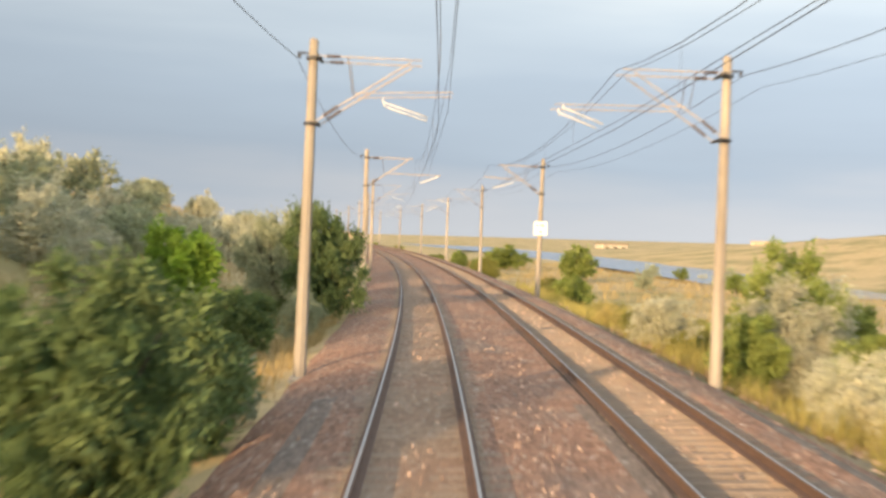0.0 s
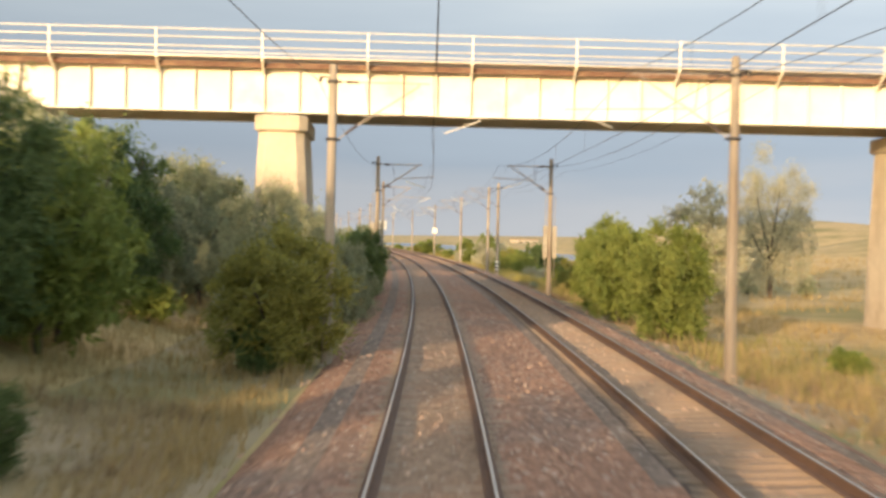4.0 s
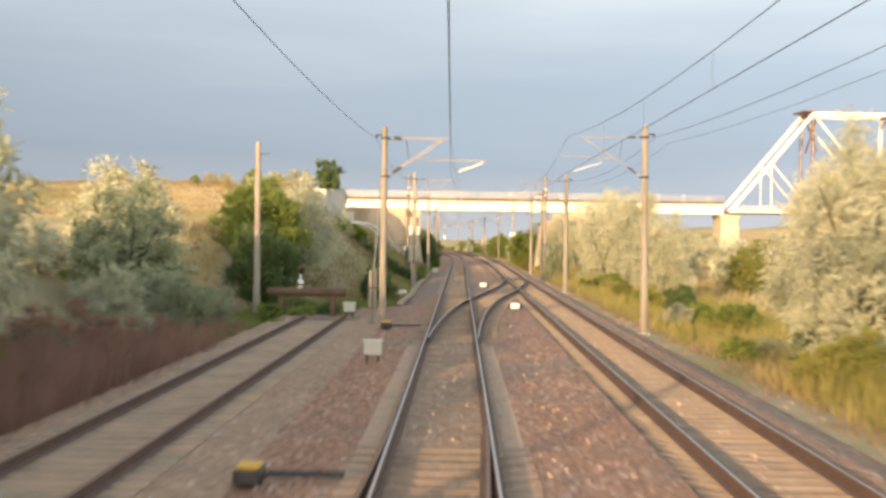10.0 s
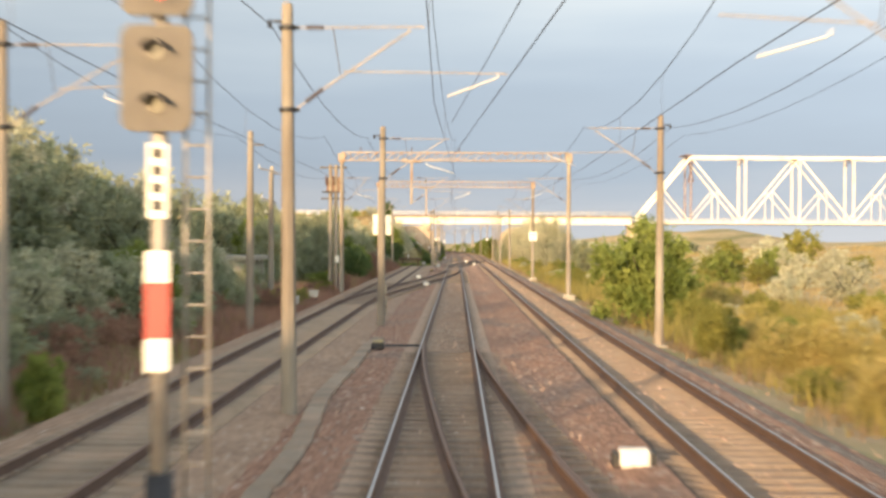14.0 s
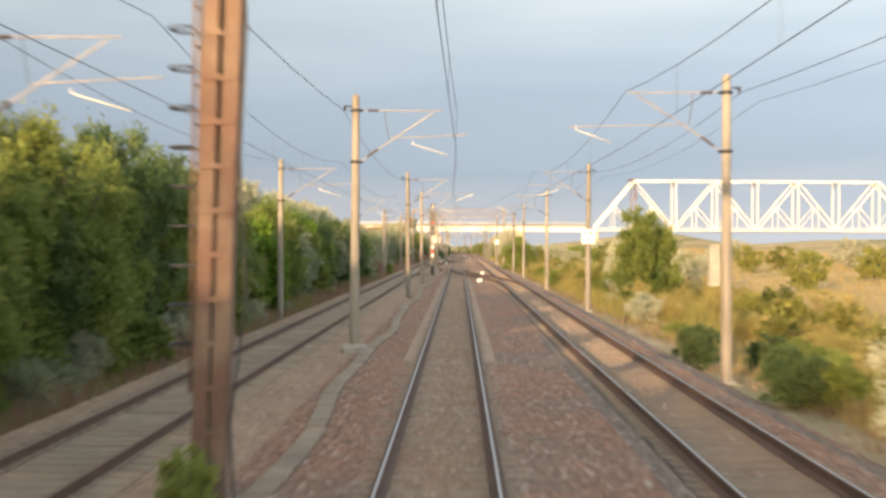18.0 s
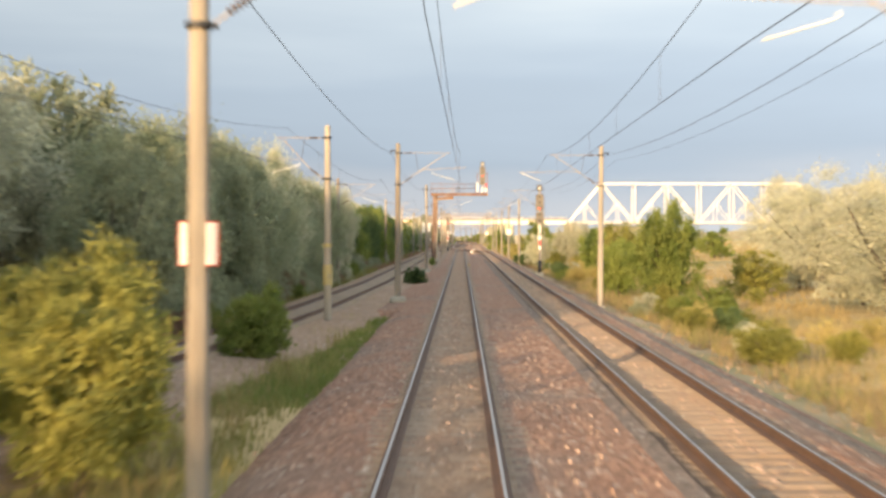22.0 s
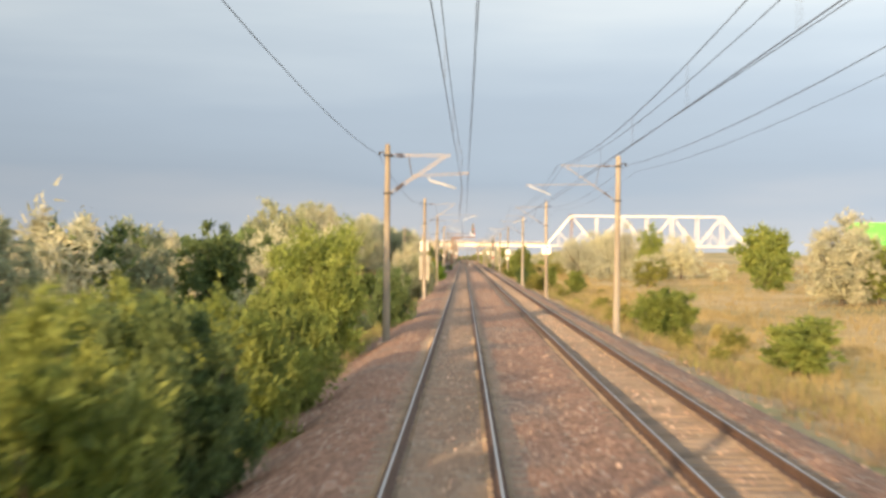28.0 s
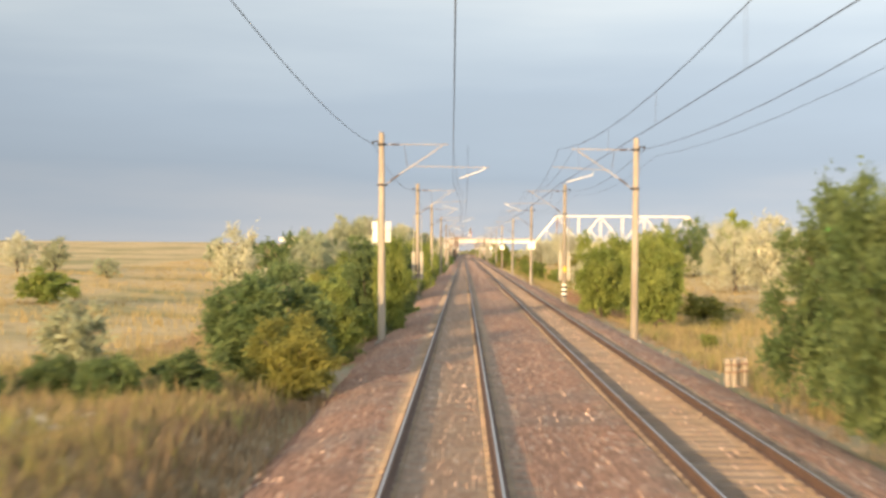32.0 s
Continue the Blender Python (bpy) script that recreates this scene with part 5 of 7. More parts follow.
# open scrub farther from the line
scatter(8, 250, 400, -60, -26, ("grey", "silver", "dark"), 3.5, 6.0, (0.7, 0.9), 5)
hedge(242, 386, 5.2, -13.5, -8.5, ("green", "dark", "yellow", "grey", "green"), 3.0, 4.6, (0.75, 1.05), 25)
hedge(258, 440, 5.6, -24, -16, ("silver", "grey", "silver", "dark"), 5.2, 7.2, (1.0, 1.2), 26)
scatter(26, 180, 420, 24, 70, ("silver", "silver", "green", "green"), 3.5, 7.5, (0.7, 0.95), 6)
scatter(26, 420, 700, 18, 55, ("silver", "silver", "green", "yellow"), 3.5, 7.0, (0.7, 0.9), 7)
scatter(40, 690, 1010, 17, 65, ("silver", "grey", "yellow", "green", "silver"), 3.5, 7.0, (0.6, 0.9), 8)
scatter(26, 640, 800, 10.0, 21, ("yellow", "yellow", "green", "silver"), 1.5, 3.0, (0.7, 0.95), 33)
scatter(120, 610, 835, 9.2, 21, ("straw", "straw", "straw", "yellow"), 1.2, 2.8, (0.6, 0.85), 82)
scatter(34, 655, 722, 9.4, 17, ("straw", "straw", "yellow"), 1.9, 3.2, (0.65, 0.85), 88)
scatter(12, 699, 717, 9.2, 14, ("straw", "straw", "yellow"), 2.2, 3.4, (0.5, 0.66), 97)
scatter(26, 574, 612, 10.5, 20, ("straw", "straw", "yellow"), 1.7, 3.0, (0.6, 0.8), 89)
scatter(22, 897, 939, -48, -17, ("grey", "yellow", "green", "straw"), 1.0, 2.2, (0.6, 0.85), 90)
scatter(34, 845, 960, 8.8, 14, ("straw", "straw", "yellow"), 1.0, 2.0, (0.6, 0.9), 83)
scatter(44, 470, 610, 9.0, 18, ("straw", "straw", "yellow", "straw"), 1.0, 2.3, (0.6, 0.85), 84)
scatter(12, 199, 209, -8.5, -4.0, ("straw", "straw", "yellow"), 1.2, 2.0, (0.5, 0.7), 96)
scatter(40, 150, 470, 9.0, 16, ("straw", "straw", "yellow"), 0.8, 1.6, (0.5, 0.8), 85)
scatter(30, 1060, 1190, 8.4, 14, ("straw", "straw", "yellow"), 1.0, 2.0, (0.6, 0.9), 86)
scatter(16, 720, 860, 22, 40, ("silver", "silver", "yellow"), 3.0, 5.0, (0.7, 0.95), 74)
hedge(1118, 1190, 3.6, -25, -14, ("silver", "silver", "grey"), 3.0, 4.4, (0.7, 0.95), 39)
hedge(1110, 1330, 5.0, -17, -10, ("silver", "grey", "silver", "silver"), 3.0, 4.6, (0.65, 0.9), 9)
hedge(1115, 1330, 7.0, -30, -19, ("silver", "silver", "grey"), 3.5, 5.5, (0.65, 0.9), 29)
hedge(962, 1036, 5.5, -13.5, -7.5, ("grey", "green", "dark", "silver"), 2.4, 4.0, (0.7, 1.0), 37)
hedge(1000, 1052, 3.6, -13.0, -9.5, ("grey", "green", "silver", "dark"), 5.2, 6.6, (1.0, 1.25), 75)
hedge(1074, 1136, 4.6, 10.5, 15.0, ("silver", "yellow", "silver", "green"), 2.0, 3.0, (0.85, 1.1), 76)
scatter(18, 1080, 1160, 16, 30, ("silver", "green", "grey", "yellow"), 2.2, 3.4, (0.7, 1.0), 77)
scatter(14, 1100, 1330, 14, 60, ("silver", "green", "grey"), 2.5, 4.5, (0.6, 0.9), 10)
scatter(20, 1180, 1420, -9, -4.5, ("green", "dark", "green", "yellow"), 2.5, 4.0, (0.7, 1.0), 11)
scatter(20, 1180, 1450, 9.5, 16, ("green", "yellow", "green"), 2.0, 3.6, (0.6, 0.9), 12)

shrub(476, 33, 8, 10.5, "green", i=1)
shrub(470, 37, 9, 8.5, "silver")
shrub(331, 31, 9, 9.6, "green")
shrub(336, 37, 9.5, 10.8, "dark", i=1)
shrub(345, 46, 10, 11.0, "green", i=2)
shrub(352, 57, 9, 8.0, "silver", i=1)
# a leafy strip that climbs the bank before the old wall
for k in range(12):
    shrub(899.5 - 0.55 * k + 0.5 * (k % 2), -3.5 - 0.45 * k, (2.1, 1.7, 1.9)[k % 3], (1.3, 1.0, 1.15)[k % 3], ("dark", "green", "grey", "bright")[(k % 2) + 2 * (k > 4)], i=k)
# a closed row of bushes at the foot of the embankment
for k, (s, u, w, h, kind) in enumerate(((252.5, -7.7, 6.0, 5.6, "green"), (254, -6.0, 2.3, 5.9, "dark"), (256.5, -5.4, 4.0, 5.0, "green"), (261, -4.8, 3.6, 4.7, "dark"),
                                        (266, -4.4, 3.6, 5.0, "green"), (271.5, -4.2, 3.4, 4.5, "dark"), (277, -4.1, 3.2, 4.4, "green"), (283, -4.1, 3.2, 4.4, "green"), (247.5, -4.6, 2.2, 2.0, "yellow"))):
    shrub(s, u, w, h, kind, i=k)
shrub(796.5, -9.0, 3.5, 3.5, "dark", i=1)
shrub(801.2, -9.5, 4.1, 4.0, "green", i=2)
# dark leaves here paint the shade on a green bush
shrub(160, 9.4, 5.0, 6.8, "dark", i=2)
shrub(860.5, -8.9, 4.1, 4.7, "dark", i=1)
shrub(940.3, -2.95, 1.3, 0.5, "bright", i=1)
scatter(9, 848, 861, -8.2, -4.6, ("green", "dark", "green"), 1.0, 1.7, (0.55, 0.75), 94)
# low weeds along the foot of the ballast, and the trees on the old wall
scatter(46, 140, 1160, 8.0, 13, ("yellow", "yellow", "green", "grey"), 0.9, 1.9, (0.5, 0.8), 13)
scatter(64, 470, 900, 8.4, 12.5, ("green", "yellow", "green", "dark", "silver"), 1.4, 2.6, (0.6, 0.85), 41)
scatter(24, 140, 480, -8, -4.2, ("yellow", "green", "grey"), 0.9, 1.9, (0.5, 0.8), 14)
scatter(22, 735, 845, -9.5, -7.6, ("rust", "rust", "yellow"), 1.2, 2.6, (0.5, 0.8), 15)
scatter(18, 560, 735, -9.4, -8.2, ("rust", "grey", "green"), 1.0, 2.0, (0.5, 0.8), 16)
scatter(16, 990, 1180, -6.5, -4.0, ("grey", "green", "dark"), 1.5, 3.0, (0.7, 1.0), 17)
shrub(936, -13.7, 3.7, 4.5, "dark", z=7.3)
shrub(939.3, -12.6, 1.8, 2.4, "silver", z=6.2)
shrub(935, -17.0, 4.6, 3.0, "silver", z=7.4)
shrub(931, -18.5, 2.8, 1.8, "silver", z=7.4)


# ---------------------------------------------------------------- turnouts
def turnout(name, table, from_u, label, top_mat):
    """The curved pair of rails between two tracks, with long bearers, guard rails and a frog."""
    t = thing(name, label=label, category="turnout", kind="structure")
    tab = sorted(table)
    xs, ys = np.array([a for a, b in tab]), np.array([b for a, b in tab])

    def u_of(s):
        acc = sum(float(np.interp(s + d, xs, ys)) for d in (-5, -2.5, 0, 2.5, 5)) / 5
        return acc
    s0, s1 = tab[0][0], tab[-1][0]
    for side in (-1, 1):
        rail(s0 + 1, s1 - 1, lambda s, q=side: u_of(s) + q * 0.7525, lambda s: 0.004, top_mat, t, 1.5, "lead_rail")
    for s in np.arange(s0 + 2, s1 - 2, 0.62):
        u = u_of(s)
        lo, hi = min(from_u(s), u) - 1.32, max(from_u(s), u) + 1.32
        if abs(u - from_u(s)) > 2.6:
            lo, hi = u - 1.3, u + 1.3
        g = Mesh().box((lo + hi) / 2, 0, -0.24, hi - lo, 0.25, 0.085, 0.012)
        b = part("bearer", g, M["shaded_dusty_sleeper"], t)
        b.matrix_world = at(s, 0, 0)
    for s, e, side in ((s0 + (s1 - s0) * 0.36, s0 + (s1 - s0) * 0.46, -1), (s0 + (s1 - s0) * 0.36, s0 + (s1 - s0) * 0.46, 1), (s0 + (s1 - s0) * 0.58, s0 + (s1 - s0) * 0.68, 1)):
        rail(s, e, lambda q, k=side: u_of(q) + k * 0.685, lambda q: 0.01, M["rail_dull"], t, 2.0, "guard_rail")
    return t


turnout("turnout_1", ((838, 0), (849.5, 0.38), (856.3, 0.75), (861, 1.15), (866, 1.55), (877, 2.95), (889, 3.95), (894.5, 4.3), (903, 4.5), (906, 4.5)), lambda s: 0.0 if s < 872 else u_two(s), "crossover between the two main tracks with long sleepers", M["rail_top"])
turnout("turnout_2", ((742, -4.92), (752, -4.65), (765, -3.6), (773, -2.9), (784.5, -1.87), (790, -1.5), (800, -0.75), (809, -0.29), (822, 0)), lambda s: 0.0 if s > 778 else u_three(s), "turnout from the main track to the siding", M["rail_dull"])
turnout("turnout_3", ((652, 4.43), (657, 4.4), (668, 4.0), (678, 3.0), (689, 1.6), (694, 1.05), (706, 0.38), (711, 0.16), (718, 0.0)), lambda s: 0.0 if s > 683 else u_two(s), "crossover between the main tracks beside the signal", M["rail_dull"])


def switch_machine(s, u, label="yellow and black point machine beside the rail"):
    t = thing("point_machine", at(s, u, -0.2), label, "point machine", "point machines")
    case = part("case", Mesh().box(0, 0, 0, 0.36, 0.6, 0.2, 0.04), M["dark"], t)
    part("lid", Mesh().box(0, 0, 0.2, 0.3, 0.42, 0.05, 0.02), M["faded_yellow"] if s < 800 else M["yellow"], case, "yellow painted lid")
    part("rod", Mesh().tube((0.2, 0, 0.1), (1.2, 0, 0.1), 0.025).tube((0.2, 0.25, 0.1), (1.2, 0.25, 0.1), 0.02), M["dark"], t)


for s, u in ((717.0, -2.05), (845.5, -2.3), (817, -2.4), (689.5, -4.0)):
    switch_machine(s, u)


# ---------------------------------------------------------------- lattice gantries
def gantry(s, u0, u1):
    t = thing("catenary_gantry", at(s, 0, 0), "steel lattice gantry on concrete posts across the tracks", "gantry", "catenary gantries")
    for u in (u0, u1):
        g = Mesh()
        pole(g, u, 0, FOOT - 0.3, 8.15, 0.16, 0.12)
        part("post", g, M["concrete"], t, "concrete gantry post")
        part("footing", Mesh().box(u, 0, FOOT - 0.4, 0.8, 0.8, 0.6, 0.05), M["footing"], t)
        part("seat", Mesh().box(u, 0, 8.0, 0.45, 0.4, 0.55, 0.03), M["gantry"], t)
    for y in (-0.22, 0.22):
        for z in (8.1, 8.6):
            part("chord", Mesh().beam((u0, y, z), (u1, y, z), 0.07, 0.07), M["gantry"], t)
    n = int((u1 - u0) / 0.55)
    for k in range(n):
        x, e = u0 + (u1 - u0) * k / n, u0 + (u1 - u0) * (k + 1) / n
        for y in (-0.22, 0.22):
            part("lacing", Mesh().beam((x, y, 8.1), (e, y, 8.6), 0.035, 0.035).beam((e, y, 8.1), (e, y, 8.6), 0.03, 0.03), M["gantry"], t)
    for u in (-5.8, -2.6, 0.4):
        part("insulator_stub", insulator((u, 0, 8.62), (u, 0, 8.92), 0.06, 3), M["insulator"], t)
    part("drop_post", Mesh().box(-2.6, 0, 5.35, 0.16, 0.16, 2.75, 0.02).box(-2.6, 0, 7.98, 1.3, 0.3, 0.14, 0.02), M["gantry"], t, "hanging steel drop post")
    cantilever(t, 1, True, 0, 7.0, 0, -2.6, 2.6, 0.08)
    cantilever(t, -1, False, 0, 7.0, 0, u1, 2.9, 0.12)
    cantilever(t, 1, False, 0.3, 7.0, 0, u0, u_three(s) - u0, 0.12)
    return t


gantry(760.2, -7.0, 7.3)
g2 = gantry(799.1, -7.0, 7.35)
sp = part("sign_plate", Mesh().box(7.35, -0.2, 3.15, 0.75, 0.03, 0.8, 0.01), M["white"], g2, "white kilometre plate")
for x, z, w in ((7.15, 3.62, 0.07), (7.3, 3.62, 0.11), (7.5, 3.62, 0.11), (7.35, 3.27, 0.1)):
    part("lettering", Mesh().box(x, -0.219, z, w, 0.006, 0.13), M["signal_face"], sp, "dark bars of unreadable writing")

# masts of the siding
for s, u, side, reach in ((447.7, -8.8, 1, 2.4), (527.4, -8.6, 1, 3.0), (580.0, -8.3, 1, 2.9), (619.0, -8.3, 1, 3.0), (661.0, -8.2, 1, 3.0), (702.9, -8.2, 1, 3.1), (726.7, -7.4, 1, 2.4), (856.5, -8.6, 1, 2.0), (483.3, -4.75, -1, 2.2)):
    if s > 850 or s in (726.7,):
        t = thing("wooden_pole" if s > 850 else "bare_mast", label="bare weathered pole without bracket arms", category="pole")
        g = Mesh()
        pole(g, 0, 0, -0.4, 7.5, 0.16, 0.11)
        part("pole", g, M["concrete"], t)
        part("cap_iron", Mesh().box(0.25, 0, 7.0, 0.5, 0.06, 0.06), M["dark"], t)
        t.matrix_world = at(s, u, FOOT)
    else:
        t = mast("siding_mast", side, False, False, label="slim concrete mast of the siding with one bracket", feeder=False, reach=reach, high=7.1)
        t.matrix_world = at(s, u, FOOT - 0.1)
    if s == 483.3:
        for z, h in ((1.7, 0.75), (3.1, 0.14)):
            part("yellow_band", Mesh().turned([(0.185, 0), (0.185, h)], 10, (0, 0, z)), M["faded_yellow"], t, "faded yellow painted band")


def transformer_pole(s, u):
    t = thing("transformer_pole", at(s, u, -0.3), "twin concrete pole with rusty switchgear at the top", "pole")
    for x in (-0.18, 0.18):
        g = Mesh()
        pole(g, x, 0, -0.4, 8.3, 0.15, 0.12)
        part("pole", g, M["concrete"], t)
    part("platform", Mesh().box(0.05, 0, 6.5, 1.5, 0.9, 0.08, 0.02), M["dark"], t)
    for k in range(3):
        part("bushing", insulator((-0.45 + k * 0.45, -0.2, 7.0), (-0.45 + k * 0.45, -0.2, 7.6), 0.09, 5), M["rust"], t, "rust-red ribbed insulator")
    part("switch_box", Mesh().box(0.0, 0.2, 6.6, 0.9, 0.5, 0.9, 0.04), M["rust"], t)
    part("cross_arm", Mesh().box(0, 0, 8.1, 1.8, 0.12, 0.12).box(0, 0, 6.05, 1.6, 0.12, 0.12), M["dark"], t)
    part("meter_box", Mesh().box(0.28, -0.22, 1.9, 0.26, 0.18, 0.45, 0.02), M["white"], t, "small white meter box")


transformer_pole(764.0, -7.9)
t = thing("bare_mast", at(764.2, -12.0, -0.1), "bare weathered pole without bracket arms", "pole")
g = Mesh()
pole(g, 0, 0, -0.5, 8.0, 0.17, 0.12)
part("pole", g, M["concrete"], t)
part("cap_iron", Mesh().box(0.3, 0, 7.5, 0.5, 0.06, 0.06), M["dark"], t)
t = thing("crossarm_pole", at(756.2, -10.9, -0.1), "weathered concrete pole with short crooked cross arms", "pole")
g = Mesh()
pole(g, 0, 0, -0.5, 7.2, 0.16, 0.12)
part("pole", g, M["concrete"], t)
for z, x in ((7.2, 0.7), (5.4, 0.55), (4.5, 0.3)):
    part("cross_arm", Mesh().beam((-x, 0, z + 0.25), (x * 0.6, 0, z), 0.06, 0.08), M["dark"], t)
    part("insulator_stub", insulator((-x, 0, z + 0.25), (-x, 0, z + 0.45), 0.05, 2), M["white"], t)

# the mast with switch rods and boxes beside the cutting, and its twin over the line
for s, u, side in ((917.0, -4.5, 1), (917.3, 7.9, -1)):
    t = mast("equipment_mast", side, False, False, high=8.6, label="tall concrete mast with black switch rods and boxes", feeder=True)
    t.matrix_world = at(s, u, -0.4)
    part("rod", Mesh().tube((side * -0.22, -0.1, 0.4), (side * -0.22, -0.1, 6.2), 0.02), M["dark"], t)
    part("grey_base", Mesh().turned([(0.185, 0), (0.18, 2.9)], 8, (0, 0, 0.1)), M["grey_steel"], t, "dark grey painted foot")
    part("lever_box", Mesh().box(side * 0.3, -0.15, 1.2, 0.3, 0.2, 0.26, 0.02), M["grey_box"], t)
    part("white_box", Mesh().box(-side * 0.3, -0.15, 2.2, 0.2, 0.16, 0.42, 0.02), M["white"], t)
    for z in (6.2, 7.4, 7.9):
        part("band", Mesh().turned([(0.185, 0), (0.185, 0.08)], 8, (0, 0, z)), M["white_steel"], t, "pale steel band")


# ---------------------------------------------------------------- signals
def lamp_head(t, x, y, z, lamps, h, lit=-1):
    """A rounded backboard with hooded lamps; z is its foot."""
    w = 0.66
    pts = []
    for cx, cz, a0 in ((w / 2 - 0.12, h - 0.12, 0), (-w / 2 + 0.12, h - 0.12, 90), (-w / 2 + 0.12, 0.12, 180), (w / 2 - 0.12, 0.12, 270)):
        for k in range(5):
            a = radians(a0 + k * 22.5)
            pts.append((cx + 0.12 * math.cos(a), cz + 0.12 * math.sin(a)))
    g = Mesh().loft([[(x + a, y - 0.03, z + b) for a, b in pts], [(x + a, y + 0.03, z + b) for a, b in pts]])
    head = part("backboard", g, M["signal_face"], t, "grey-brown rounded signal backboard")
    part("lamp_case", Mesh().box(x, y + 0.16, z + 0.12, 0.34, 0.24, h - 0.24, 0.03), M["dark"], t)
    for k in range(lamps):
        zz = z + h * (k + 0.5) / lamps
        part("lens", Mesh().loft([[(x + 0.085 * math.cos(a * 0.524), y - 0.035, zz + 0.085 * math.sin(a * 0.524)) for a in range(12)], [(x + 0.085 * math.cos(a * 0.524), y - 0.05, zz + 0.085 * math.sin(a * 0.524)) for a in range(12)]]), M["red_lens"] if k == lit else M["lens"], head, "lit red signal lamp" if k == lit else "dark signal lamp")
        hood = []
        for d in (0.0, 0.2):
            hood.append([(x + r * math.cos(radians(a)), y - 0.035 - d, zz + r * math.sin(radians(a)) - d * 0.12) for r, rng in ((0.115, range(10, 171, 20)), (0.10, range(170, 9, -20))) for a in rng])
        part("hood", Mesh().loft(hood), M["dark"], head)


def marker_box(t, x, y, z):
    """The square indicator on top of a signal."""
    ind = part("indicator", Mesh().box(x, y, z, 0.46, 0.1, 0.52, 0.03), M["dark"], t, "square black route indicator")
    part("indicator_lens", Mesh().box(x, y - 0.058, z + 0.12, 0.22, 0.02, 0.26, 0.01), M["grey_box"], ind)


def signal_post(s, u, label):
    t = thing("railway_signal", at(s, u, -0.35), label, "railway signal", "signals")
    part("foot", Mesh().box(0, 0, -0.2, 0.7, 0.7, 0.35, 0.04), M["footing"], t)
    part("post", Mesh().tube((0, 0, 0.1), (0, 0, 7.1), 0.085, 0.07, 12), M["steel"], t, smooth=True)
    part("post_sleeve", Mesh().tube((0, 0, 0.12), (0, 0, 1.15), 0.15, 0.13, 12), M["dark"], t, "black lower sleeve", True)
    part("white_band", Mesh().box(0, -0.1, 2.09, 0.24, 0.03, 0.31, 0.01), M["white"], t)
    part("red_band", Mesh().box(0, -0.1, 2.40, 0.24, 0.03, 0.51, 0.01), M["red"], t, "red painted band")
    part("white_band", Mesh().box(0, -0.1, 2.91, 0.24, 0.03, 0.30, 0.01), M["white"], t)
    plate = part("name_plate", Mesh().box(0, -0.1, 3.5, 0.2, 0.03, 0.70, 0.01), M["white"], t, "white plate with unreadable marks")
    for k in range(4):
        part("lettering", Mesh().box(0, -0.1185, 3.58 + k * 0.16, 0.1, 0.006, 0.09), M["black"], plate, "dark bars of unreadable writing")
    lamp_head(t, 0, -0.14, 4.30, 2, 0.98)
    lamp_head(t, 0, -0.14, 5.36, 3, 1.42, 0)
    marker_box(t, 0, -0.1, 7.05)
    for x in (0.2, 0.42):
        part("ladder_rail", Mesh().tube((x, 0.18, 0.3), (x, 0.16, 6.6), 0.02), M["steel"], t, smooth=True)
    for k in range(20):
        part("rung", Mesh().tube((0.2, 0.17, 0.6 + k * 0.3), (0.42, 0.17, 0.6 + k * 0.3), 0.012, n=6), M["steel"], t)
    return t


signal_post(691.0, -2.5, "colour-light signal with red and white banded post and ladder")
signal_post(544.6, 6.85, "colour-light signal beside the second track with banded post")


